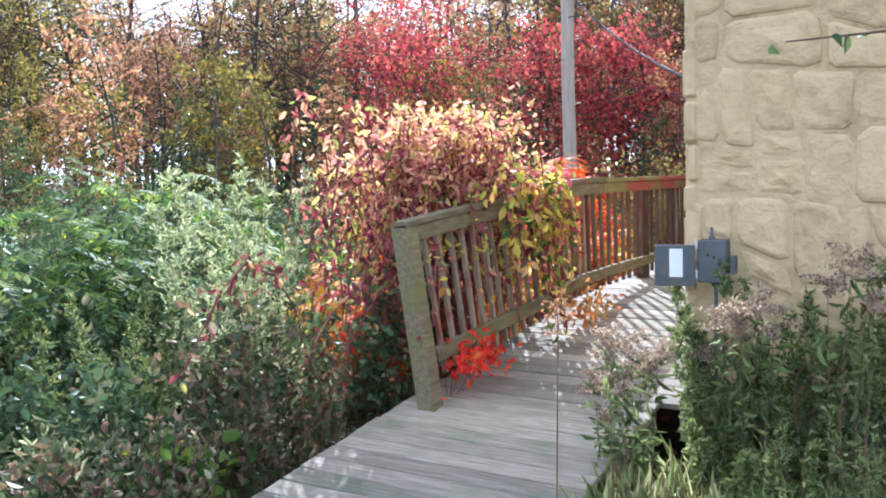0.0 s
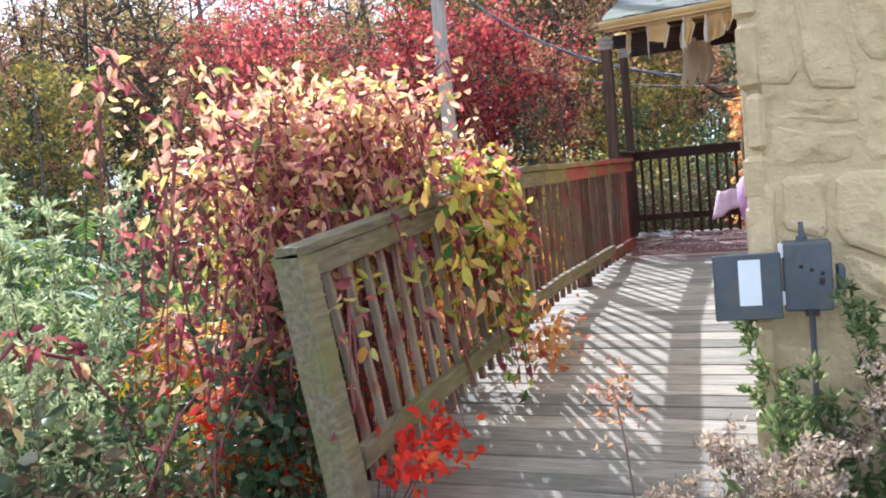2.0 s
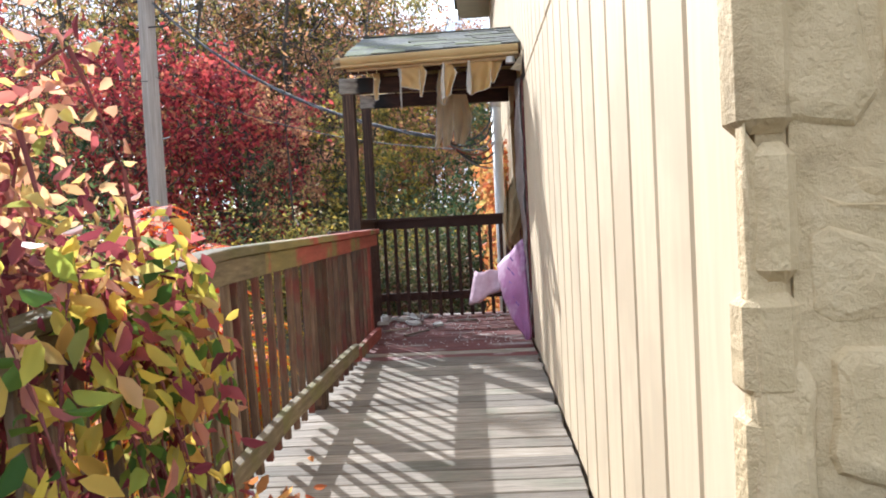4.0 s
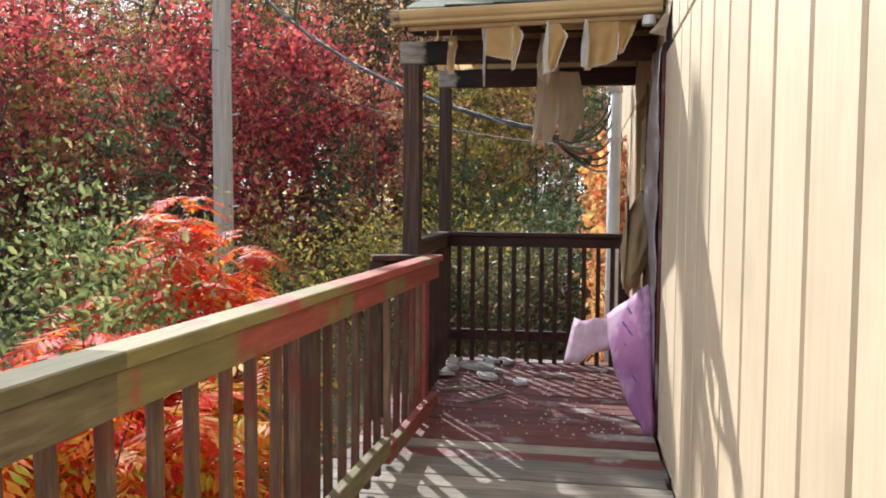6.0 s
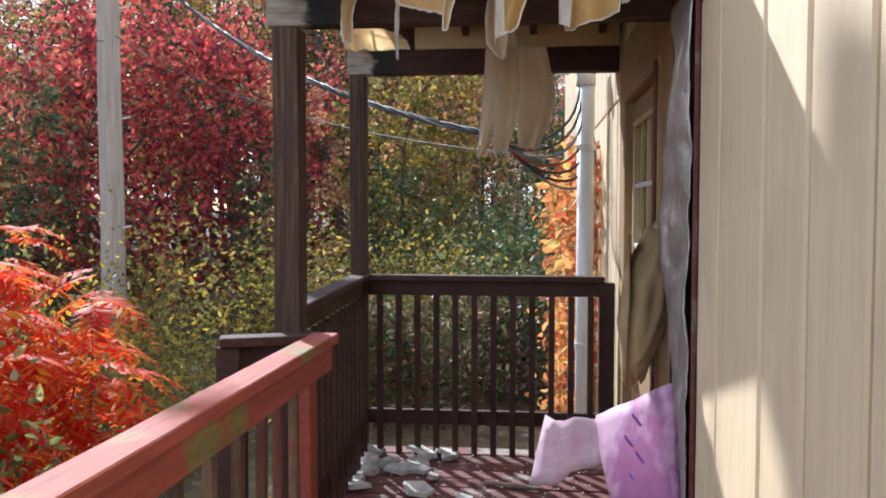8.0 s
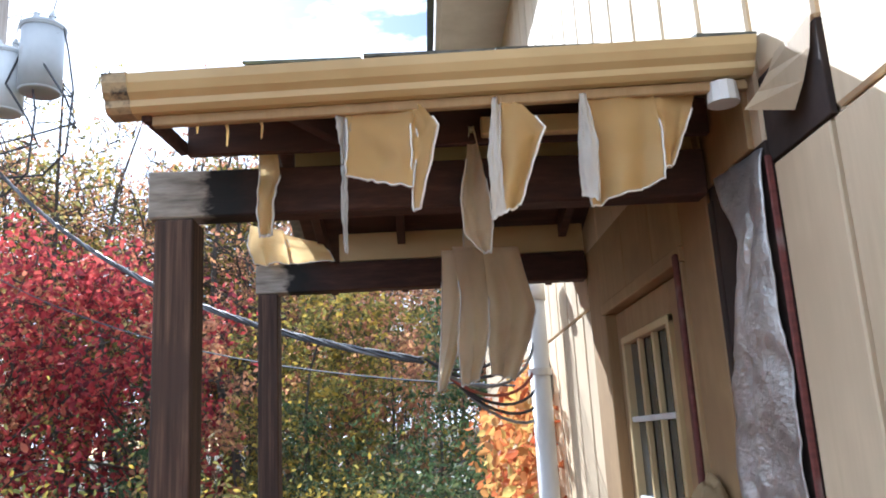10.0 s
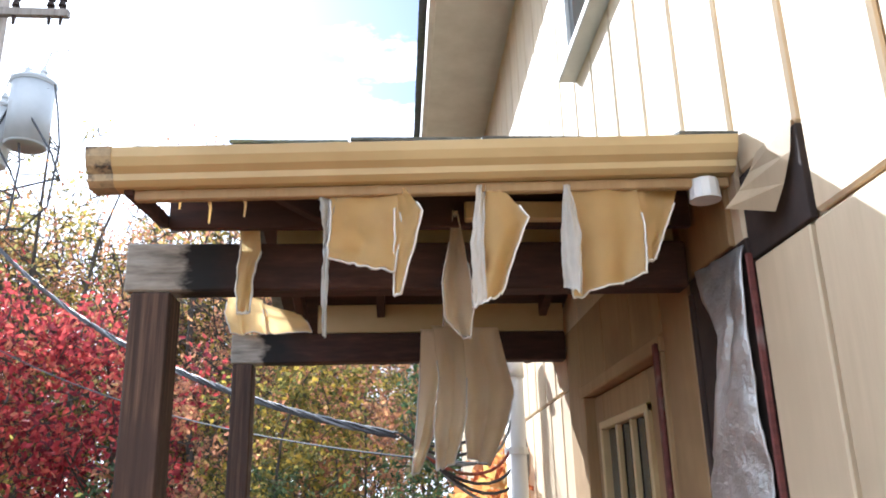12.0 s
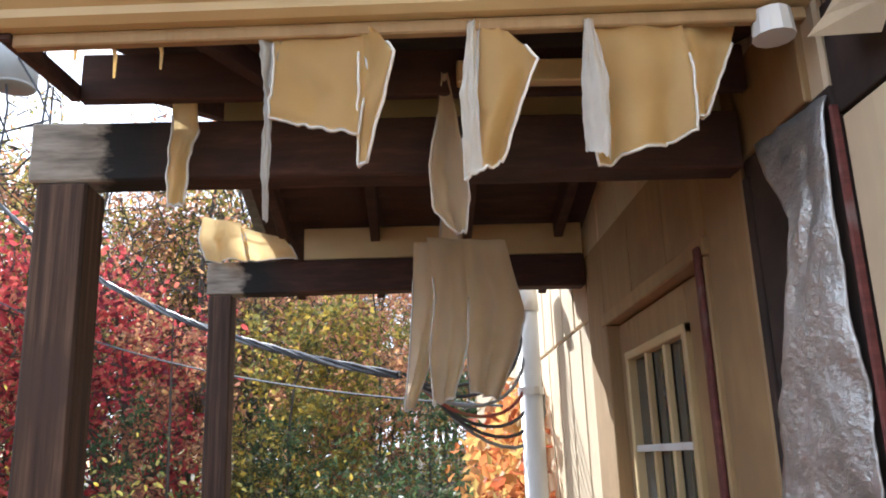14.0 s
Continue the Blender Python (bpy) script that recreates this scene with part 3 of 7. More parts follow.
def stone_piece(poly, r, place, parent):
    """A flat-faced stone with knocked-off corners and a rounded rim; place maps (u, v, out) to the world."""
    n = len(poly)
    pts = []
    for a, b, c in zip(poly[-1:] + poly[:-1], poly, poly[1:] + poly[:1]):
        turn = (b - a).angle(c - b) if (b - a).length > 1e-5 and (c - b).length > 1e-5 else 0
        pts.append(b.lerp((a + c) / 2, 0.28 * r.random()) if turn > 0.6 else b)
    c = sum(pts, Vector((0, 0))) / len(pts)
    proud = r.uniform(0.012, 0.030)
    tilt = (r.uniform(-0.04, 0.04), r.uniform(-0.04, 0.04))
    bm = bmesh.new()
    rings = []
    for shrink, out in ((0.0, -0.02), (0.0, proud * 0.35), (0.008, proud * 0.75), (0.030, proud)):
        ring = []
        for p in pts:
            d = c - p
            q = p + d.normalized() * min(shrink, d.length * 0.4)
            o = out + ((q - c).x * tilt[0] + (q - c).y * tilt[1] if out > 0 else 0)
            ring.append(bm.verts.new(place(q.x, q.y, o)))
        rings.append(ring)
    n = len(pts)
    for a, b in zip(rings, rings[1:]):
        for i in range(n):
            bm.faces.new((a[i], a[(i + 1) % n], b[(i + 1) % n], b[i]))
    inner = []
    for p in pts:
        q = p.lerp(c, 0.5)
        inner.append(bm.verts.new(place(q.x, q.y, proud + (q - c).x * tilt[0] + (q - c).y * tilt[1] + 0.007 * noise.noise(Vector((q.x * 7, q.y * 7, proud * 90))))))
    for i in range(n):
        bm.faces.new((rings[-1][i], rings[-1][(i + 1) % n], inner[(i + 1) % n], inner[i]))
    rings.append(inner)
    mid = bm.verts.new(place(c.x, c.y, proud + r.uniform(0.0, 0.012)))
    for i in range(n):
        bm.faces.new((rings[-1][i], rings[-1][(i + 1) % n], mid))
    bmesh.ops.recalc_face_normals(bm, faces=bm.faces)
    return part("stone", bm, STONE, parent)


def build_stones():
    for poly, r in stones(WALL - 0.045, 1.9, -0.1, 4.2, 11):
        stone_piece(poly, r, lambda u, v, o: (u, 4.563 - o, v), wall_south)
    # the veneer wraps round the corner as a rough edge
    r = random.Random(3)
    z = -0.1
    while z < 4.2:
        h = r.uniform(0.16, 0.34)
        bm = bmesh.new()
        box(bm, (WALL - 0.035 - r.uniform(0.0, 0.025), 4.535, z + 0.006), (WALL + 0.03, 4.625 + r.uniform(-0.015, 0.02), z + h - 0.006), 0.02)
        part("stone", bm, STONE, wall_south)
        z += h


# ---- ramp and landing ----
deck = thing("deck", "weathered plank ramp rising along the house wall", "ramp", kind="structure")
landing = thing("landing", "worn red painted plank landing before the porch door", "landing", kind="structure")


def plank_meshes(width, length, material, count, seed):
    made = []
    r = random.Random(seed)
    for i in range(count):
        bm = bmesh.new()
        box(bm, (-length / 2, -width / 2, -0.035), (length / 2, width / 2, 0.0), 0.005)
        bmesh.ops.subdivide_edges(bm, edges=[e for e in bm.edges if e.calc_length() > length * 0.8], cuts=5)
        for v in bm.verts:
            v.co.z += 0.004 * noise.noise(Vector((v.co.x * 2.0, i * 7.3, 0))) + 0.002 * noise.noise(Vector((v.co.x * 3, v.co.y * 30, i)))
            v.co.y += 0.003 * noise.noise(Vector((v.co.x * 2.5, i * 3.1, 5)))
        me = bpy.data.meshes.new("plank")
        bm.to_mesh(me)
        bm.free()
        me.materials.append(material)
        made.append(me)
    return made


def lay(y0, y1, x0, x1, width, material, parent, seed):
    r = random.Random(seed)
    meshes = plank_meshes(width - 0.007, x1 - x0, material, 6, seed)
    y = y0
    while y < y1 - 0.02:
        ob = new("plank", r.choice(meshes))
        ob.parent = parent
        z = deck_z(y + width / 2)
        slope = math.degrees(math.atan2(deck_z(y + width) - deck_z(y), width))
        ob.matrix_basis = pose((x0 + x1) / 2 + r.uniform(-0.012, 0.012), y + width / 2, z + r.uniform(-0.002, 0.002), slope, r.uniform(-0.15, 0.15), r.uniform(-0.25, 0.25))
        y += width


def joists(x0, x1, y0, y1, parent, material):
    for i, x in enumerate((x0, (x0 + x1) / 2, x1)):
        bm = bmesh.new()
        steps = 6
        for s in range(steps):
            a, b = y0 + (y1 - y0) * s / steps, y0 + (y1 - y0) * (s + 1) / steps
            bar(bm, (x, a, deck_z(a) - 0.125), (x, b, deck_z(b) - 0.125), 0.04, 0.16, 0)
        part("stringer", bm, material, parent)


def build_decks():
    lay(0.95, 4.55, -3.03, -1.53, 0.145, GREYWOOD, deck, 1)
    lay(4.58, LAND - 0.28, -3.00, WALL - 0.012, 0.145, GREYWOOD, deck, 2)
    lay(LAND - 0.28, LAND - 0.14, -2.97, WALL - 0.012, 0.14, REDDECK, landing, 3)
    lay(LAND - 0.13, LAND, -2.97, WALL - 0.012, 0.13, GREYWOOD, landing, 5)
    lay(LAND, 12.16, -2.98, WALL - 0.012, 0.142, REDDECK, landing, 4)
    joists(-2.98, -1.58, 0.95, 4.55, deck, GREYWOOD)
    joists(-2.95, -1.40, 4.58, 9.4, deck, GREYWOOD)
    joists(-2.93, -1.40, 9.45, 12.14, landing, DARKWOOD)
    for x, y in ((-2.95, 6.2), (-1.45, 6.2), (-2.95, 8.2), (-1.45, 8.2), (-3.0, 12.1), (-1.45, 12.1), (-3.0, 10.3)):
        bm = bmesh.new()
        box(bm, (x - 0.045, y - 0.045, -0.9), (x + 0.045, y + 0.045, deck_z(y) - 0.2), 0.004)
        part("pier", bm, DARKWOOD, deck)


# ---- railing along the ramp: it leans outwards at its lower end ----
def rail_z(y):
    return 1.485 + 0.102 * (y - 4.1) if y < 6.25 else 1.705


def rail_x(y):
    return -2.90 + 0.20 * min(max((y - 4.1) / 1.6, 0), 1) + 0.105 * min(max((y - 5.7) / 4.5, 0), 1)


def lean(y):
    """Sideways shift of the rail's top against its foot."""
    return -0.19 * min(max((7.2 - y) / 3.1, 0), 1)


def foot_x(y):
    return rail_x(y) - lean(y)


ramp_rail = thing("ramp_railing", "old mossy timber railing with flaking red paint, leaning outwards", "railing")


def rail_run(name, y0, y1, off, height, width, drop, material):
    bm = bmesh.new()
    rings = []
    for i in range(13):
        y = y0 + (y1 - y0) * i / 12
        x = foot_x(y) + lean(y) * (1 - drop / 1.1) + off + 0.003 * noise.noise(Vector((y * 2, drop, 3)))
        z = rail_z(y) - drop + 0.003 * noise.noise(Vector((y * 2, drop, 9)))
        c, w, h = 0.004, width / 2, height
        prof = ((-w + c, 0), (w - c, 0), (w, -c), (w, -h + c), (w - c, -h), (-w + c, -h), (-w, -h + c), (-w, -c))
        rings.append([bm.verts.new((x + px, y, z + pz)) for px, pz in prof])
    for a, b in zip(rings, rings[1:]):
        for k in range(8):
            bm.faces.new((a[k], b[k], b[(k + 1) % 8], a[(k + 1) % 8]))
    bm.faces.new(rings[0])
    bm.faces.new(rings[-1][::-1])
    bmesh.ops.recalc_face_normals(bm, faces=bm.faces)
    return part(name, bm, material, ramp_rail)


def build_ramp_rail():
    rail_run("top_rail", 4.12, 6.9, -0.045, 0.095, 0.045, 0.042, MOSSWOOD)
    rail_run("cap_rail", 4.02, 6.9, -0.05, 0.038, 0.10, 0.0, MOSSWOOD)
    rail_run("top_rail", 6.9, 10.25, -0.045, 0.095, 0.045, 0.042, REDRAIL)
    rail_run("cap_rail", 6.9, 10.27, -0.05, 0.038, 0.10, 0.0, REDRAIL)
    rail_run("lower_rail", 4.15, 7.0, -0.045, 0.09, 0.045, 0.80, MOSSWOOD)
    rail_run("lower_rail", 7.0, 9.1, -0.045, 0.09, 0.045, 0.80, MOSSWOOD)
    rail_run("lower_rail", 9.1, 10.22, -0.045, 0.09, 0.045, 0.84, REDRAIL)
    r = random.Random(5)
    meshes = []
    for i in range(5):
        bm = bmesh.new()
        box(bm, (-0.016, -0.016, 0), (0.016, 0.016, 1.0), 0.003)
        me = bpy.data.meshes.new("baluster")
        bm.to_mesh(me)
        bm.free()
        me.materials.append(BALUSTER)
        meshes.append(me)
    brown = []
    for me in meshes:
        me = me.copy()
        me.materials[0] = BALUSTERDARK
        brown.append(me)
    y = 4.27
    while y < 10.2:
        near_post = any(abs(y - p) < 0.07 for p in (4.1, 8.22, 10.21))
        if not near_post:
            ob = new("baluster", r.choice(meshes) if y < 6.6 else r.choice(brown))
            ob.parent = ramp_rail
            zb, zt = rail_z(y) - 0.99, rail_z(y) - 0.05
            xb, xt = foot_x(y) + lean(y) * 0.1 - 0.088, foot_x(y) + lean(y) * 0.95 - 0.088
            a = math.degrees(math.atan2(xt - xb, zt - zb))
            ob.matrix_basis = pose(xb, y, zb, r.uniform(-1.2, 1.2), a + r.uniform(-0.7, 0.7), r.uniform(-5, 5)) @ Matrix.Diagonal((1, 1, (zt - zb) / math.cos(radians(a)), 1))
        y += (0.122 if y < 6.6 else 0.178) + r.uniform(-0.010, 0.010)
    for y, mat, w in ((4.08, MOSSWOOD, 0.12), (8.22, BALUSTERDARK, 0.11), (10.23, REDRAIL, 0.09)):
        bm = bmesh.new()
        zb = deck_z(y) - 0.25
        bar(bm, (foot_x(y) - 0.06 + (0.0 if y < 5 else -0.07), y, zb), (foot_x(y) + lean(y) - 0.06 + (0.0 if y < 5 else -0.07), y, rail_z(y) - 0.03), w, w, 0.006, up=(0, 1, 0))
        part("post", bm, mat, ramp_rail)


# ---- porch: landing rails, roof posts, beams, roof ----
porch = thing("porch", "small porch with a damaged roof, dark timber posts and beams", "porch")


def two_tone_beam(y, z0, z1, x0, x1, w):
    bm = bmesh.new()
    box(bm, (x0, y - w / 2, z0), (x1, y + w / 2, z1), 0.005)
    bmesh.ops.subdivide_edges(bm, edges=[e for e in bm.edges if e.calc_length() > 1.0], cuts=10)
    for v in bm.verts:
        v.co.z += 0.003 * noise.noise(Vector((v.co.x * 4, y, v.co.z * 3)))
        v.co.y += 0.003 * noise.noise(Vector((v.co.x * 4, y + 3, v.co.z * 3)))
    bmesh.ops.translate(bm, verts=bm.verts, vec=(-x0, 0, 0))
    part("beam", bm, BEAM, porch).location.x = x0


def build_porch():
    two_tone_beam(10.36, 2.872, 3.004, -2.882, WALL - 0.03, 0.08)
    two_tone_beam(12.04, 2.972, 3.110, -2.938, WALL - 0.03, 0.08)
    for x, y, z0, z1, w in ((-2.862, 10.372, 0.4, 2.871, 0.105), (-2.928, 12.048, 0.4, 2.971, 0.095)):
        bm = bmesh.new()
        box(bm, (x, y - w / 2, z0), (x + w, y + w / 2, z1), 0.006)
        bmesh.ops.subdivide_edges(bm, edges=[e for e in bm.edges if e.calc_length() > 1.5], cuts=6)
        for v in bm.verts:
            v.co.x += 0.004 * noise.noise(Vector((0, y, v.co.z * 1.5)))
        part("roof_post", bm, POSTWOOD, porch)
    # rear cream board above the far beam, side plates, rafters
    bm = bmesh.new()
    box(bm, (-2.54, 12.01, 3.114), (WALL - 0.03, 12.04, 3.25), 0.004)
    part("rear_fascia", bm, TRIMTAN, porch, "shaded tan board above the far beam")
    for x in (-2.62, -2.24, -1.85, -1.46):
        bm = bmesh.new()
        bar(bm, (x, 10.29, 3.085), (x, 11.25, 3.43), 0.038, 0.09, 0.003)
        bar(bm, (x, 12.55, 3.09), (x, 11.26, 3.43), 0.038, 0.09, 0.003)
        part("rafter", bm, DARKWOOD, porch)
    bm = bmesh.new()
    box(bm, (-2.50, 10.405, 2.99), (WALL - 0.03, 10.435, 3.10), 0.003)
    part("inner_board", bm, TRIMTAN, porch)
    # roof: boards below, shingles above
    ridge_y, ridge_z = 11.25, 3.55
    for ya, za in ((10.012, 3.085), (12.6, 3.135)):
        bm = bmesh.new()
        bar(bm, ((-2.72 + WALL) / 2, ya, za), ((-2.72 + WALL) / 2, ridge_y, ridge_z - 0.075), abs(-2.72 - WALL) - 0.01, 0.022, 0.002)
        part("roof_deck", bm, DARKWOOD, porch)
    r = random.Random(8)
    for row in range(8):
        for sgn, y_eave in ((1, 9.95), (-1, 12.62)):
            f0, f1 = row / 8.0, (row + 1.45) / 8.0
            ya, yb = y_eave + (ridge_y - y_eave) * f0, y_eave + (ridge_y - y_eave) * min(f1, 1.02)
            za, zb = 3.14 + (ridge_z - 3.14) * f0 + 0.012, 3.14 + (ridge_z - 3.14) * min(f1, 1.02) + 0.006
            x = -2.77
            while x < WALL - 0.02:
                w = r.uniform(0.20, 0.31)
                bm = bmesh.new()
                j = r.uniform(-0.012, 0.012)
                x1 = min(x + w - 0.006, WALL - 0.012)
                sag = -0.034 * (WALL - x) / 1.5
                bar(bm, ((x + x1) / 2, ya + j, za + sag + r.uniform(0, 0.006)), ((x + x1) / 2, yb, zb + sag * 0.5), x1 - x, 0.007, 0)
                part("shingle", bm, SHINGLE, porch)
                x += w
    # gutter along the front: a moulded profile swept across
    profile = tuple((py, 3.054 + (pz - 3.176) * 1.05) for py, pz in ((0.0, 3.176), (-0.045, 3.176), (-0.060, 3.186), (-0.062, 3.200), (-0.078, 3.212), (-0.088, 3.230), (-0.092, 3.250), (-0.084, 3.254), (-0.076, 3.240), (-0.05, 3.20), (0.0, 3.19)))
    bm = bmesh.new()
    x0, x1 = -2.848, WALL - 0.028
    tilt = 0.038
    a = [bm.verts.new((x0, 10.0 + py, pz - tilt)) for py, pz in profile]
    b = [bm.verts.new((x1, 10.0 + py, pz)) for py, pz in profile]
    n = len(profile)
    for i in range(n):
        bm.faces.new((a[i], b[i], b[(i + 1) % n], a[(i + 1) % n]))
    bm.faces.new(a[::-1])
    bm.faces.new(b)
    bmesh.ops.recalc_face_normals(bm, faces=bm.faces)
    gut = part("gutter", bm, TRIMTAN, porch, "tan moulded gutter with a dirty end")
    bm = bmesh.new()
    prof2 = [(py * 1.02 - 0.001, 3.095 + (pz - 3.095) * 1.04) for py, pz in profile]
    a = [bm.verts.new((x0 - 0.006, 10.0 + py, pz - tilt)) for py, pz in prof2]
    b = [bm.verts.new((x0 + 0.05, 10.0 + py, pz - tilt + 0.002)) for py, pz in prof2]
    for i in range(n):
        bm.faces.new((a[i], b[i], b[(i + 1) % n], a[(i + 1) % n]))
    bm.faces.new(a[::-1])
    bm.faces.new(b)
    bmesh.ops.recalc_face_normals(bm, faces=bm.faces)
    part("end_cap", bm, CAPTAN, gut, "mildewed gutter end cap")
    # fascia below the gutter and the bare soffit frame
    bm = bmesh.new()
    bar(bm, (-2.76, 9.985, 3.006), (WALL - 0.035, 9.985, 3.038), 0.022, 0.026, 0.003)
    # This board's brown stands in for the shade under the gutter.
    part("fascia_board", bm, SHADEBROWN, porch)
    bm = bmesh.new()
    bar(bm, (-2.772, 9.97, 3.022), (-2.772, 10.27, 3.047), 0.022, 0.036, 0.003)
    part("side_fascia", bm, DARKWOOD, porch)
    bm = bmesh.new()
    box(bm, (-2.76, 10.255, 3.024), (WALL - 0.03, 10.28, 3.13), 0.003)
    part("back_board", bm, DARKWOOD, porch)
    bm = bmesh.new()
    bar(bm, (-2.47, 10.0, 3.045), (-2.36, 10.25, 3.06), 0.03, 0.05, 0.003)
    part("brace", bm, DARKWOOD, porch)
    bm = bmesh.new()
    box(bm, (-1.98, 10.22, 3.035), (-1.55, 10.252, 3.085), 0.003)
    part("nailer", bm, TRIMTAN, porch)
    # junction box under the gutter at the wall
    bm = bmesh.new()
    bmesh.ops.create_cone(bm, cap_ends=True, segments=12, radius1=0.038, radius2=0.034, depth=0.05, matrix=Matrix.Translation((WALL - 0.095, 9.985, 3.018)))
    part("downspout_outlet", bm, GALV, porch)


def landing_rail(name, label, a, b, z, count, posts):
    """A rail with balusters between two points of the landing."""
    t = thing(name, label, "railing", "rails of the landing")
    a, b = Vector((*a, 0)), Vector((*b, 0))
    for nm, zc, h in (("top_rail", z - 0.065, 0.095), ("lower_rail", z - 0.845, 0.085)):
        bm = bmesh.new()
        bar(bm, a + Vector((0, 0, zc)), b + Vector((0, 0, zc)), 0.04, h, 0.004)
        part(nm, bm, DARKWOOD, t)
    bm = bmesh.new()
    bar(bm, a + Vector((0, 0, z - 0.009)), b + Vector((0, 0, z - 0.009)), 0.105, 0.034, 0.005)
    part("cap_rail", bm, DARKWOOD, t)
    bm = bmesh.new()
    box(bm, (-0.018, -0.018, 0), (0.018, 0.018, 1.0), 0.003)
    me = bpy.data.meshes.new("baluster")
    bm.to_mesh(me)
    bm.free()
    me.materials.append(DARKWOOD)
    out = (b - a).normalized().cross(Vector((0, 0, 1))) * 0.04
    for i in range(count):
        p = a + (b - a) * ((i + 0.7) / (count + 0.4)) + out * 0.98
        ob = new("baluster", me)
        ob.parent = t
        ob.matrix_basis = pose(p.x, p.y, LAND_Z - 0.01, 0, 0, 0) @ Matrix.Diagonal((1, 1, z - 0.12 - LAND_Z + 0.02, 1))
    for p in posts:
        bm = bmesh.new()
        box(bm, (p[0] - 0.045, p[1] - 0.045, LAND_Z - 0.2), (p[0] + 0.045, p[1] + 0.045, z - 0.03), 0.005)
        part("post", bm, DARKWOOD, t)
    return t


def build_landing_rails():
    landing_rail("far_rail", "dark red-brown timber rail with square balusters across the landing", (-2.83, 12.06), (WALL - 0.10, 12.06), 1.782, 12, ((WALL - 0.085, 12.075),))
    landing_rail("side_rail", "dark red-brown timber rail between the roof posts", (-2.815, 10.43), (-2.87, 12.0), 1.785, 12, ())
    t = thing("short_rail", "short dark timber rail piece joining ramp and landing", "railing", "rails of the landing")
    bm = bmesh.new()
    bar(bm, (-3.01, 10.14, 1.685), (-2.66, 10.27, 1.685), 0.10, 0.036, 0.005)
    part("cap_rail", bm, DARKWOOD, t)
    bm = bmesh.new()
    bar(bm, (-3.0, 10.16, 1.61), (-2.68, 10.28, 1.61), 0.04, 0.11, 0.004)
    part("top_rail", bm, DARKWOOD, t)
    bm = bmesh.new()
    box(bm, (-3.02, 10.12, 0.4), (-2.93, 10.21, 1.665), 0.004)
    part("post", bm, DARKWOOD, t)


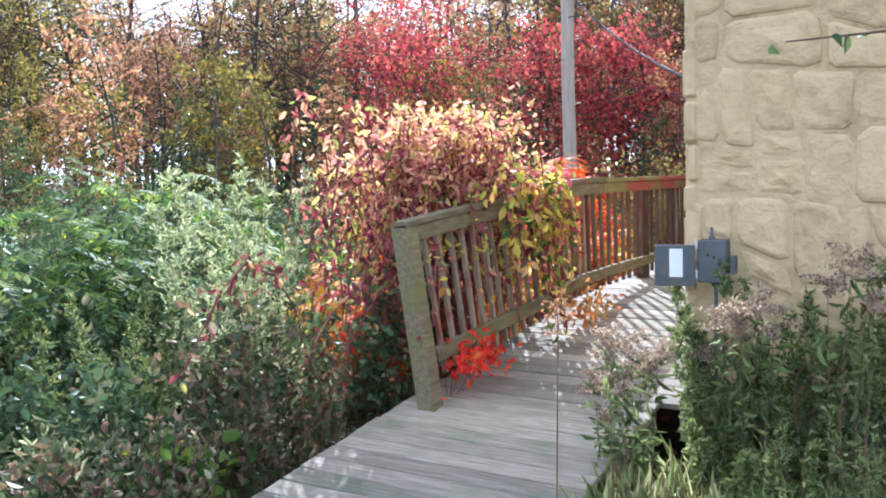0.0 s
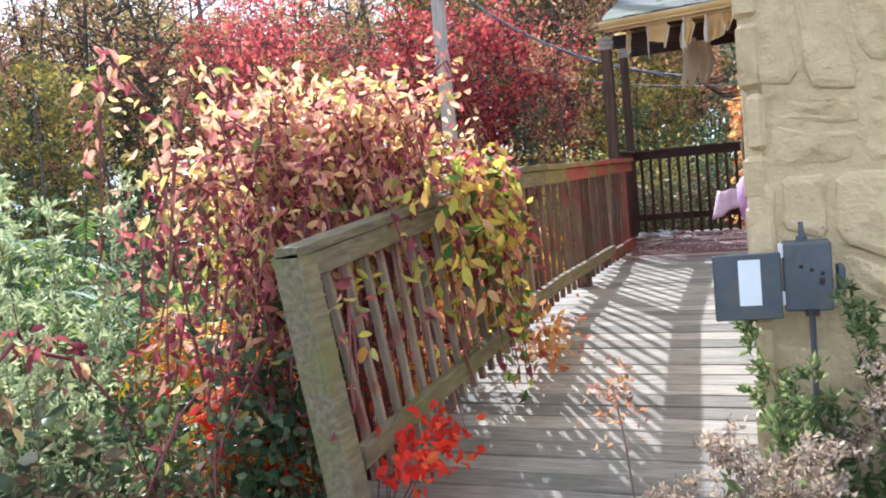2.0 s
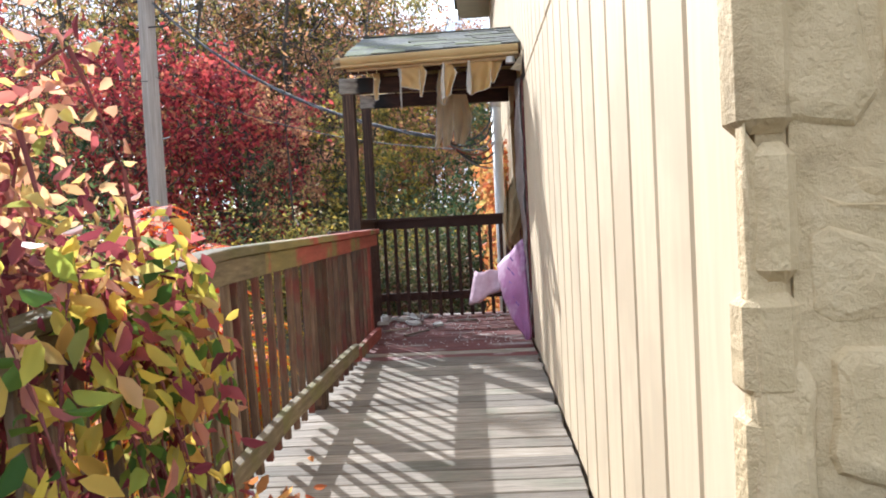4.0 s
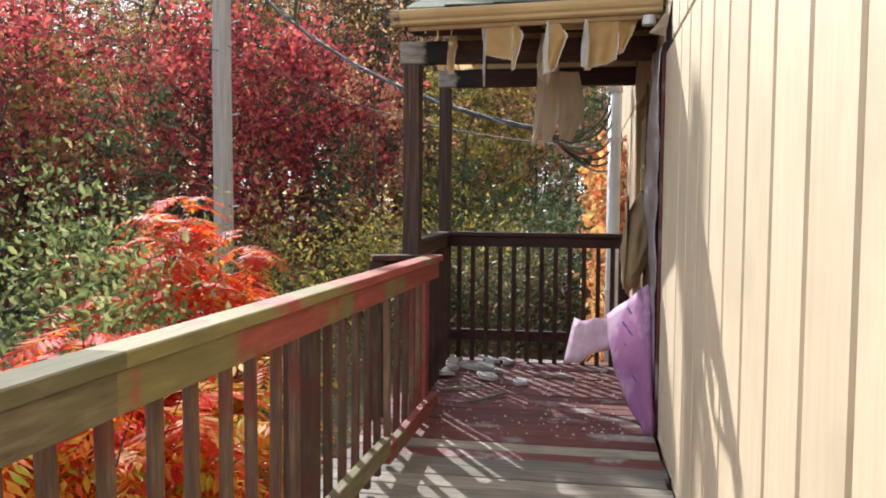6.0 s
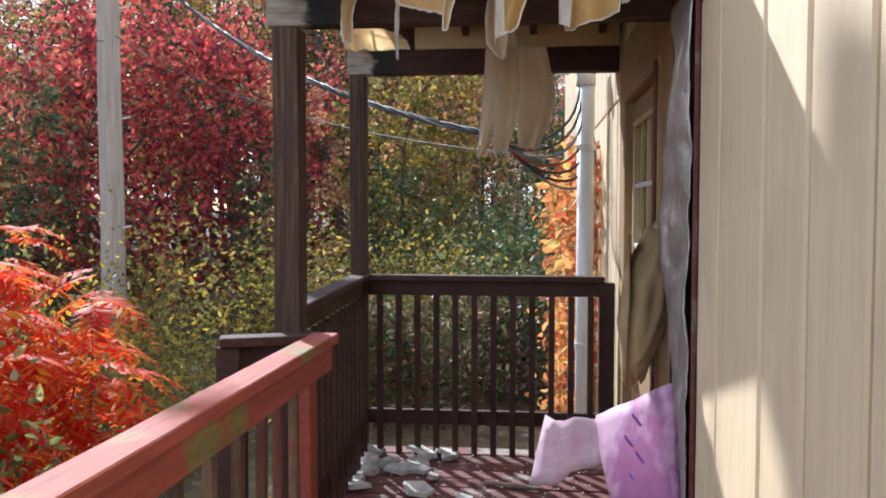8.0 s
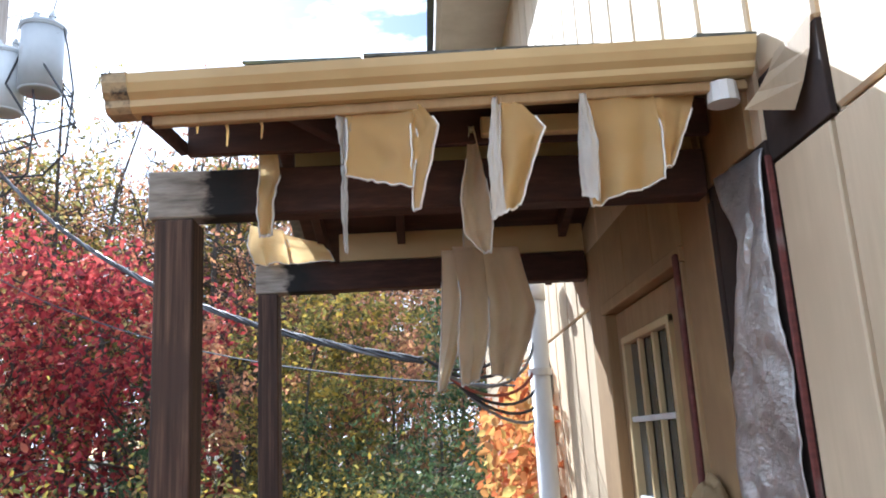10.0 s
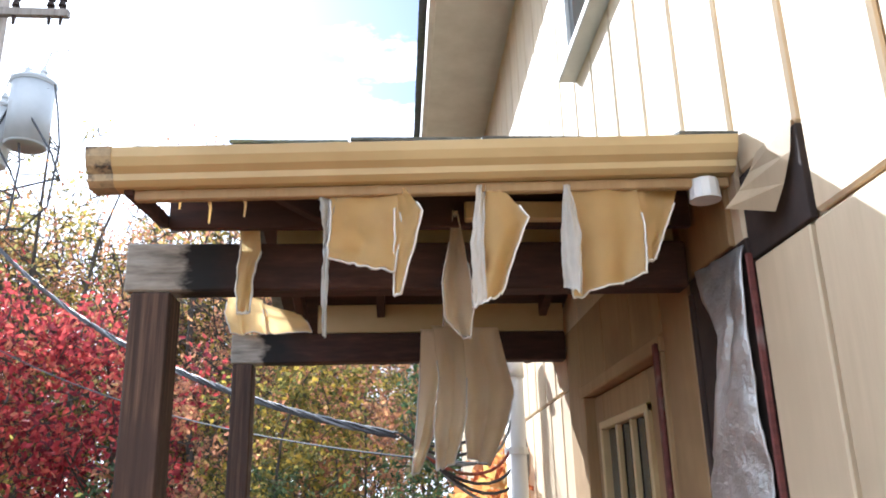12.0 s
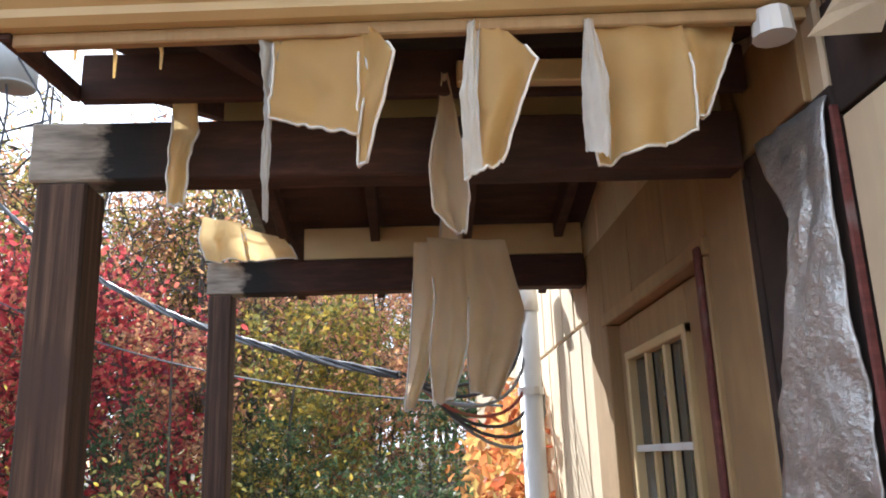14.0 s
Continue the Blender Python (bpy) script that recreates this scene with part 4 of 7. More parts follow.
# ---- the door ----
def build_door():
    d = tagged(new("door_1"), "closed tan door with a small-paned window, in the porch wall", "door", kind="structure")
    d.location = (0, 0, 0)
    # The door shares the wall's brown, which has porch shade in it.
    for nm, lo, hi, mat in (("jamb", (WALL - 0.035, 10.615, 0.73), (WALL + 0.06, 10.675, 2.75), SHADEBROWN), ("jamb", (WALL - 0.035, 11.69, 0.73), (WALL + 0.06, 11.755, 2.75), SHADEBROWN),
                            ("head", (WALL - 0.037, 10.615, 2.752), (WALL + 0.06, 11.755, 2.80), SHADEBROWN), ("threshold", (WALL - 0.03, 10.677, 0.73), (WALL + 0.06, 11.688, 0.765), DARKWOOD),
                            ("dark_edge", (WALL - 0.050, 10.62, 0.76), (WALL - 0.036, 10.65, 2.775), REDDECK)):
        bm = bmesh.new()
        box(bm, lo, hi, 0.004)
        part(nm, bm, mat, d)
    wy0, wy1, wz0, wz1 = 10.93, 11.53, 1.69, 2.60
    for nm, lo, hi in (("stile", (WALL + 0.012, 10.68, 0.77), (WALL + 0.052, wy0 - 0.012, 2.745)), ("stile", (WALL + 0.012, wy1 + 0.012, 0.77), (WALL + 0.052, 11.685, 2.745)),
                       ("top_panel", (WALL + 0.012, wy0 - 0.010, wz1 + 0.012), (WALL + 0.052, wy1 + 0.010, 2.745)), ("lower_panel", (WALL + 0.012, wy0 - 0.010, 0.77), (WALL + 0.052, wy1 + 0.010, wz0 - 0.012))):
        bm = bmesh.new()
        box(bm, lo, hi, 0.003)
        part(nm, bm, SHADEBROWN, d)
    win = tagged(new("door_window"), "", "")
    win.parent = d
    for lo, hi in (((WALL - 0.008, wy0 - 0.03, wz0 - 0.03), (WALL + 0.03, wy0, wz1 + 0.03)), ((WALL - 0.008, wy1, wz0 - 0.03), (WALL + 0.03, wy1 + 0.03, wz1 + 0.03)),
                   ((WALL - 0.009, wy0 - 0.03, wz1), (WALL + 0.03, wy1 + 0.03, wz1 + 0.03)), ((WALL - 0.009, wy0 - 0.03, wz0 - 0.03), (WALL + 0.03, wy1 + 0.03, wz0))):
        bm = bmesh.new()
        box(bm, lo, hi, 0.004)
        part("window_frame", bm, TRIMTAN, win)
    for i in (1, 2):
        y = wy0 + (wy1 - wy0) * i / 3
        bm = bmesh.new()
        box(bm, (WALL + 0.0, y - 0.011, wz0), (WALL + 0.022, y + 0.011, wz1), 0.003)
        part("muntin", bm, TRIMTAN, win)
    for i in (1, 2):
        z = wz0 + (wz1 - wz0) * i / 3
        bm = bmesh.new()
        box(bm, (WALL - 0.002, wy0, z - 0.011), (WALL + 0.02, wy1, z + 0.011), 0.003)
        part("muntin", bm, WHITEFRAME, win)
    for i in range(3):
        for j in range(3):
            ya, yb = wy0 + (wy1 - wy0) * i / 3, wy0 + (wy1 - wy0) * (i + 1) / 3
            za, zb = wz0 + (wz1 - wz0) * j / 3, wz0 + (wz1 - wz0) * (j + 1) / 3
            bm = bmesh.new()
            box(bm, (WALL + 0.024, ya, za), (WALL + 0.028, yb, zb))
            part("pane", bm, GLASS, win)
    # upstairs window
    w = tagged(new("window_1"), "white framed upstairs window seen from below", "window", kind="structure")
    y0, y1, z0, z1 = 10.35, 11.47, 4.20, 5.2
    for lo, hi in (((WALL - 0.05, y0, z0), (WALL + 0.0, y0 + 0.06, z1)), ((WALL - 0.05, y1 - 0.06, z0), (WALL + 0.0, y1, z1)), ((WALL - 0.05, y0 + 0.06, z1 - 0.06), (WALL + 0.0, y1 - 0.06, z1))):
        bm = bmesh.new()
        box(bm, lo, hi, 0.004)
        part("window_frame", bm, WHITEFRAME, w)
    bm = bmesh.new()
    box(bm, (WALL - 0.085, y0 - 0.03, z0 - 0.035), (WALL + 0.0, y1 + 0.03, z0), 0.005)
    part("window_sill", bm, WHITEFRAME, w)
    bm = bmesh.new()
    box(bm, (WALL - 0.03, y0 + 0.06, z0), (WALL - 0.006, y1 - 0.06, z1 - 0.06))
    part("pane", bm, GLASS, w)


# ---- hanging vinyl, foil, insulation ----
def sheet(name, top_a, top_b, drops, material, parent, label="", fold=0.02, waves=2.5, edge=None, seed=0, curl=0.0):
    """A torn sheet that hangs from the line top_a..top_b; drops gives its length across, from the first end to the second."""
    top_a, top_b = Vector(top_a), Vector(top_b)
    r = random.Random(seed)
    nu, nv = 26, 18
    out = (top_b - top_a).cross(Vector((0, 0, 1))).normalized()
    bm = bmesh.new()
    g = []
    for i in range(nu + 1):
        u = i / nu
        k = u * (len(drops) - 1)
        k0 = min(int(k), len(drops) - 2)
        length = drops[k0] + (drops[k0 + 1] - drops[k0]) * (k - k0) + 0.010 * noise.noise(Vector((u * 9, seed, 2))) + 0.004 * noise.noise(Vector((u * 40, seed, 7)))
        row = []
        for j in range(nv + 1):
            v = j / nv
            ph = u * waves * 2 * math.pi + seed + v * 1.1
            depth = fold * (0.25 + 0.75 * v) * math.sin(ph) + 0.016 * noise.noise(Vector((u * 3.5, v * 3.0, seed)))
            p = top_a.lerp(top_b, u) + Vector((0, 0, -length * v)) + out * (depth + curl * v * v)
            p += (top_b - top_a).normalized() * (fold * 0.8 * v * math.cos(ph) + 0.012 * v * noise.noise(Vector((u * 3, v * 6, seed + 5))))
            row.append(bm.verts.new(p))
        g.append(row)
    for i in range(nu):
        for j in range(nv):
            bm.faces.new((g[i][j], g[i + 1][j], g[i + 1][j + 1], g[i][j + 1]))
    rim = [g[0][j].co.copy() for j in range(nv - 4, nv + 1)] + [g[i][nv].co.copy() for i in range(1, nu + 1)]
    geom = bmesh.ops.solidify(bm, geom=bm.faces[:], thickness=0.004)
    ob = part(name, bm, material, parent, label, smooth=True)
    if edge:
        bm = bmesh.new()
        tube(bm, rim, 0.0026, 0.0026, 5)
        part("torn_edge", bm, edge, ob, "white torn edge", smooth=True)
    return ob


def stuff(ob):
    ob["kind"] = "stuff"
    return ob


def drape(name, left, right, material, parent, label="", fold=0.012, waves=1.5, seed=0, edge=WHITEBACK, rag=0.006):
    """A hanging piece of torn vinyl between two edge lines, each given from the top down."""
    def along(pts, v):
        k = v * (len(pts) - 1)
        i = min(int(k), len(pts) - 2)
        return Vector(pts[i]).lerp(Vector(pts[i + 1]), k - i)

    nu, nv = 22, 26
    bm = bmesh.new()
    grid = []
    for i in range(nu + 1):
        u = i / nu
        row = []
        for j in range(nv + 1):
            v = j / nv
            p = along(left, v).lerp(along(right, v), u)
            ph = u * waves * 2 * math.pi + seed * 1.7 + v * 0.9
            p.y += fold * (0.2 + 0.8 * v) * math.sin(ph) + 0.010 * noise.noise(Vector((u * 3, v * 4, seed)))
            p.x += 0.4 * fold * v * math.cos(ph) * math.sin(math.pi * u) + 0.004 * noise.noise(Vector((u * 2, v * 9, seed + 4)))
            p.z += v * (rag * noise.noise(Vector((u * 9, seed, 2))) + 0.5 * rag * noise.noise(Vector((u * 30, seed, 7))))
            row.append(bm.verts.new(p))
        grid.append(row)
    for i in range(nu):
        for j in range(nv):
            bm.faces.new((grid[i][j], grid[i + 1][j], grid[i + 1][j + 1], grid[i][j + 1]))
    rim = [grid[0][j].co.copy() for j in range(6, nv + 1)] + [grid[i][nv].co.copy() for i in range(1, nu + 1)] + [grid[nu][j].co.copy() for j in range(nv - 1, 8, -1)]
    bmesh.ops.solidify(bm, geom=bm.faces[:], thickness=0.003)
    ob = part(name, bm, material, parent, label, smooth=True)
    if edge:
        bm = bmesh.new()
        tube(bm, [p + Vector((0, -0.002, 0)) for p in rim], 0.0028, 0.0028, 5)
        part("torn_edge", bm, edge, ob, "white torn edge", smooth=True)
    return ob


def build_hangings():
    y = 9.985

    def vinyl(kind, *pieces):
        t = thing("vinyl_" + kind, "torn cream vinyl soffit " + kind + " hanging under the gutter", "torn vinyl", "torn vinyl under the gutter")
        for name, left, right, mat, fold, waves, seed, label in pieces:
            drape(name, left, right, mat, t, label, fold, waves, seed, WHITEBACK if mat is CLOTH else None)

    # a ragged strip caught over the front beam
    vinyl("strip", ("sheet", ((-2.582, 10.285, 3.065), (-2.574, 10.28, 2.97), (-2.582, 10.28, 2.88), (-2.572, 10.27, 2.795)), ((-2.530, 10.285, 3.065), (-2.520, 10.28, 2.97), (-2.536, 10.275, 2.90), (-2.540, 10.27, 2.80)), CLOTH, 0.006, 0.8, 1, ""))
    vinyl("strip", ("sheet", ((-2.345, y, 3.035), (-2.335, y, 2.96), (-2.326, y, 2.88)), ((-2.296, y, 3.03), (-2.306, y, 2.96), (-2.316, y, 2.88)), WHITEBACK, 0.006, 1.2, 2, ""),
          ("tail", ((-2.328, y, 2.885), (-2.332, y, 2.78), (-2.326, y, 2.675)), ((-2.314, y, 2.885), (-2.316, y, 2.78), (-2.318, y, 2.672)), WHITEBACK, 0.003, 0.5, 31, "white vinyl tail"))
    vinyl("flap", ("sheet", ((-2.316, y, 3.04), (-2.312, y - 0.005, 2.94), (-2.318, y - 0.012, 2.852)), ((-2.155, y, 3.04), (-2.150, y - 0.012, 2.93), (-2.166, y - 0.012, 2.817)), CLOTH, 0.006, 0.9, 3, ""),
          ("curled_side", ((-2.165, y - 0.004, 3.035), (-2.166, y - 0.018, 2.90), (-2.168, y - 0.012, 2.765)), ((-2.148, y - 0.004, 3.035), (-2.102, y - 0.055, 2.948), (-2.152, y - 0.020, 2.762)), CLOTH, 0.006, 0.6, 4, "curled over side"))
    vinyl("flap", ("sheet", ((-1.966, y, 3.04), (-1.984, y - 0.015, 2.88), (-1.990, y - 0.015, 2.732)), ((-1.918, y, 3.04), (-1.862, y - 0.050, 2.937), (-1.926, y - 0.02, 2.764)), CLOTH, 0.012, 0.8, 5, ""),
          ("white_back", ((-1.972, y - 0.012, 3.03), (-1.994, y - 0.03, 2.88), (-1.993, y - 0.03, 2.732)), ((-1.952, y - 0.012, 3.03), (-1.964, y - 0.04, 2.88), (-1.962, y - 0.035, 2.742)), WHITEBACK, 0.004, 0.5, 6, "white back of the vinyl"))
    vinyl("flap", ("sheet", ((-1.766, y, 3.04), (-1.775, y - 0.01, 2.90), (-1.764, y - 0.02, 2.752)), ((-1.592, y, 3.04), (-1.586, y - 0.02, 2.92), (-1.596, y - 0.02, 2.806)), CLOTH, 0.018, 1.6, 7, ""),
          ("white_back", ((-1.768, y - 0.012, 3.03), (-1.786, y - 0.03, 2.88), (-1.788, y - 0.035, 2.776)), ((-1.752, y - 0.012, 3.03), (-1.742, y - 0.05, 2.90), (-1.750, y - 0.045, 2.752)), WHITEBACK, 0.008, 0.8, 8, "white back of the vinyl"))
    vinyl("flap", ("sheet", ((-1.594, y + 0.01, 3.04), (-1.590, y + 0.01, 2.94), (-1.582, y, 2.842)), ((-1.476, y + 0.03, 3.045), (-1.505, y + 0.02, 2.97), (-1.560, y + 0.01, 2.85)), CLOTH, 0.010, 1.0, 9, ""))
    t = thing("vinyl_curtain", "long dirty white vinyl sheet hanging in folds from the porch ceiling", "torn vinyl", "torn vinyl under the gutter")
    yc = 11.05
    drape("sheet", ((-2.078, yc, 2.918), (-2.085, yc, 2.75), (-2.098, yc - 0.01, 2.58), (-2.115, yc, 2.42)), ((-1.93, yc, 2.925), (-1.94, yc, 2.75), (-2.01, yc, 2.62), (-2.092, yc, 2.425)), CLOTHGREY, t, "", 0.020, 1.4, 10)
    drape("front_fold", ((-2.04, yc - 0.05, 2.92), (-2.02, yc - 0.06, 2.74), (-2.04, yc - 0.06, 2.58), (-2.035, yc - 0.06, 2.43)), ((-1.93, yc - 0.02, 2.92), (-1.925, yc - 0.05, 2.74), (-1.93, yc - 0.05, 2.60), (-1.975, yc - 0.05, 2.45)), CLOTHGREY, t, "", 0.018, 1.2, 13)
    drape("side_fold", ((-1.945, yc + 0.02, 2.93), (-1.93, yc, 2.76), (-1.93, yc, 2.62), (-1.925, yc, 2.47)), ((-1.80, yc + 0.02, 2.925), (-1.752, yc + 0.01, 2.70), (-1.775, yc, 2.60), (-1.845, yc, 2.445)), CLOTHGREY, t, "", 0.030, 1.8, 12)
    drape("hanger", ((-1.99, yc + 0.03, 3.34), (-1.985, yc + 0.02, 3.10), (-2.0, yc + 0.01, 2.90)), ((-1.955, yc + 0.03, 3.34), (-1.96, yc + 0.02, 3.10), (-1.93, yc + 0.01, 2.90)), CLOTHGREY, t, "", 0.006, 0.7, 15)
    t = thing("vinyl_twist", "narrow twisted vinyl strip hanging from the porch ceiling", "torn vinyl", "torn vinyl under the gutter")
    drape("sheet", ((-2.012, 10.25, 3.07), (-2.022, 10.28, 2.98), (-2.042, 10.29, 2.88), (-2.036, 10.29, 2.78), (-1.995, 10.29, 2.735)), ((-1.998, 10.25, 3.07), (-1.978, 10.27, 2.96), (-1.968, 10.27, 2.87), (-1.962, 10.28, 2.80), (-1.972, 10.29, 2.728)), CLOTHGREY, t, "", 0.014, 0.9, 14)
    for i, (x, yy, z, L) in enumerate(((-2.60, 10.0, 3.02, 0.07), (-2.52, 10.0, 3.02, 0.055), (-2.67, 10.0, 3.015, 0.03))):
        t = thing("vinyl_thread", "thin shred of cream vinyl hanging under the gutter", "torn vinyl", "torn vinyl under the gutter")
        bm = bmesh.new()
        tube(bm, [(x, yy, z), (x + 0.008, yy, z - L * 0.5), (x + 0.004, yy + 0.01, z - L)], 0.005, 0.002, 5)
        part("shred", bm, CLOTH, t)
    t = thing("vinyl_roll", "crumpled dirty vinyl caught on the far beam end", "torn vinyl", "torn vinyl under the gutter")
    drape("sheet", ((-2.955, 11.97, 3.30), (-2.965, 11.96, 3.20), (-2.93, 11.97, 3.105)), ((-2.80, 11.97, 3.27), (-2.77, 11.93, 3.20), (-2.76, 11.97, 3.11)), CLOTH, t, "", 0.03, 1.6, 21)
    drape("fold", ((-2.80, 11.96, 3.25), (-2.78, 11.94, 3.18), (-2.77, 11.97, 3.11)), ((-2.62, 11.98, 3.20), (-2.58, 11.96, 3.15), (-2.56, 11.98, 3.11)), CLOTH, t, "", 0.02, 0.8, 22)
    # foil-faced sheathing hanging off the wall beside the door
    t = thing("foil_sheathing", "crinkled silver foil sheathing torn loose beside the porch door", "sheathing")
    bm = bmesh.new()
    g = []
    nu, nv = 22, 110
    for i in range(nu + 1):
        row = []
        for j in range(nv + 1):
            u, v = i / nu, j / nv
            z = 2.88 - 2.10 * v
            wide = 0.10 + 0.14 * min(1, max(0, (v - 0.10) / 0.16)) - 0.05 * min(1, max(0, (v - 0.3) / 0.5)) + 0.13 * max(0, 1 - v / 0.09) + 0.012 * math.sin(v * 21)
            y = 9.982 + 0.03 * v + wide * u + 0.012 * noise.noise(Vector((u * 3, v * 14, 1)))
            crease = 0.6 * noise.noise(Vector((u * 1.2, v * 5, 4))) + 0.35 * abs(noise.noise(Vector((u * 4 + v * 19, v * 34 - u * 5, 6)))) + 1.3 * abs(noise.noise(Vector((u * 1.2 + v * 3, v * 7 - u * 1.5, 8)))) + 0.5 * abs(noise.noise(Vector((u * 2.2 - v * 6, v * 13, 2))))
            x = WALL - 0.022 - 0.05 * u * (0.5 + 0.5 * math.sin(v * 6)) - 0.020 * crease
            row.append(bm.verts.new((x, y, z)))
        g.append(row)
    for i in range(nu):
        for j in range(nv):
            bm.faces.new((g[i][j], g[i + 1][j], g[i + 1][j + 1], g[i][j + 1]))
    bmesh.ops.recalc_face_normals(bm, faces=bm.faces)
    bmesh.ops.solidify(bm, geom=bm.faces[:], thickness=0.004)
    part("foil", bm, FOIL, t, smooth=True)
    bm = bmesh.new()
    box(bm, (WALL - 0.012, 9.985, 0.75), (WALL + 0.016, 10.372, 2.90), 0.002)
    part("backing", bm, DARKGAP, t, "dark brown backing behind the foil")
    bm = bmesh.new()
    box(bm, (WALL - 0.018, 10.06, 2.903), (WALL + 0.016, 10.374, 3.12), 0.003)
    part("trim_board", bm, SHADEBROWN, t, "cream board above the foil, browned to stand for shade")
    for y, w, mat in ((9.976, 0.009, REDDECK), (10.345, 0.028, DARKGAP)):
        bm = bmesh.new()
        box(bm, (WALL - 0.020, y, 0.76), (WALL - 0.003, y + w, 2.86), 0.003)
        part("edge_strip", bm, mat, t)
    # peeled corner of the siding under the eave of the porch
    t = thing("peeled_siding", "cream siding sheet peeled out from the wall beside the gutter", "siding")
    bm = bmesh.new()
    a = [(WALL - 0.007, 9.705, 3.07), (WALL - 0.012, 9.72, 3.00), (WALL - 0.020, 9.75, 2.94), (WALL - 0.030, 9.785, 2.89)]
    b = [(WALL - 0.007, 9.88, 3.07), (WALL - 0.03, 9.88, 3.02), (WALL - 0.065, 9.87, 2.97), (WALL - 0.105, 9.86, 2.925)]
    va, vb = [bm.verts.new(p) for p in a], [bm.verts.new(p) for p in b]
    for i in range(3):
        bm.faces.new((va[i], vb[i], vb[i + 1], va[i + 1]))
    bmesh.ops.solidify(bm, geom=bm.faces[:], thickness=0.012)
    part("sheet", bm, SIDING, t)
    # Plate nearly flush with the boards; its dark colour is the opening's inner shade.
    bm = bmesh.new()
    box(bm, (WALL - 0.003, 9.70, 2.845), (WALL + 0.014, 9.99, 3.056), 0.002)
    part("hole", bm, DARKGAP, t, "dark plate standing for the shade behind the peeled siding")
    # pink insulation leaning at the wall, and its folded tongue
    t = thing("pink_insulation", "sagging pink insulation batt with purple print, fallen against the wall", "insulation", at=(0, 0, 0))
    bm = bmesh.new()
    g = []
    for i in range(10):
        row = []
        for j in range(16):
            u, v = i / 9, j / 15
            top = Vector((WALL - 0.03 - 0.21 * u, 10.16 + 0.50 * u, 1.56 - 0.25 * u))
            low = Vector((WALL - 0.03 - 0.03 * u, 9.90 + 0.06 * u, 0.75))
            p = top.lerp(low, v)
            p.x -= 0.05 * math.sin(v * math.pi) * u + 0.015 * noise.noise(Vector((u * 3, v * 5, 0)))
            row.append(bm.verts.new(p))
        g.append(row)
    for i in range(9):
        for j in range(15):
            bm.faces.new((g[i][j], g[i + 1][j], g[i + 1][j + 1], g[i][j + 1]))
    bmesh.ops.recalc_face_normals(bm, faces=bm.faces)
    bmesh.ops.solidify(bm, geom=bm.faces[:], thickness=0.03)
    facing = part("facing", bm, PINK, t, smooth=True)
    for k in range(7):
        bm = bmesh.new()
        u0, v0 = 0.40 + 0.13 * (k % 2), 0.10 + 0.085 * k
        p = Vector((WALL - 0.03 - 0.21 * u0, 10.16 + 0.50 * u0, 1.56 - 0.25 * u0)).lerp(Vector((WALL - 0.03 - 0.03 * u0, 9.90 + 0.06 * u0, 0.75)), v0)
        p.x -= 0.05 * math.sin(v0 * math.pi) * u0 + 0.045
        box(bm, (-0.0015, -0.03, -0.008), (0.0015, 0.03, 0.008), 0, Matrix.Translation(p + Vector((0.012, 0, 0))) @ pose(0, 0, 0, 28, -12, 20))
        part("print_bar", bm, PURPLE, facing, "purple print")
    bm = bmesh.new()
    g = []
    for i in range(8):
        row = []
        for j in range(10):
            u, v = i / 7, j / 9
            back = Vector((-1.50, 10.98, 1.24)).lerp(Vector((-1.74, 11.02, 1.18)), u)
            top = Vector((-1.51, 10.74, 1.30)).lerp(Vector((-1.80, 10.84, 1.26)), u)
            low = Vector((-1.56, 10.68, 1.12)).lerp(Vector((-1.87, 10.80, 0.95)), u)
            p = back.lerp(top, v * 2.2) if v < 0.4546 else top.lerp(low, (v - 0.4546) / 0.5454)
            p.z += 0.012 * math.sin(u * 12 + v * 3) - 0.01 * math.sin(u * 3.1)
            p.y += 0.02 * math.sin(u * 7)
            row.append(bm.verts.new(p))
        g.append(row)
    for i in range(7):
        for j in range(9):
            bm.faces.new((g[i][j], g[i + 1][j], g[i + 1][j + 1], g[i][j + 1]))
    bmesh.ops.recalc_face_normals(bm, faces=bm.faces)
    bmesh.ops.solidify(bm, geom=bm.faces[:], thickness=0.03)
    part("folded_tongue", bm, PINKLIGHT, t, "pale pink fibre side folded over", smooth=True)
    # brown kraft insulation bulging out of the wall
    t = thing("kraft_insulation", "brown kraft-faced insulation bulging out of the torn wall", "insulation")
    bm = bmesh.new()
    bmesh.ops.create_icosphere(bm, subdivisions=4, radius=1.0)
    for v in bm.verts:
        q = v.co.copy()
        w = 0.85 + 0.25 * q.z + 0.18 * noise.noise(q * 2.2)
        v.co = Vector((WALL - 0.05 - 0.045 * (1 - q.z) + q.x * (0.075 + 0.03 * (1 - q.z)) * w, 10.50 + q.y * 0.13 * w + 0.04 * q.z, 1.80 + q.z * 0.31 + 0.05 * noise.noise(q * 3)))
    part("batt", bm, KRAFT, t, smooth=True)
    sheet("paper_facing", (WALL - 0.16, 10.40, 2.08), (WALL - 0.15, 10.60, 2.06), (0.55, 0.62, 0.58), KRAFT, t, "torn brown paper facing", 0.015, 1.0, None, 41)


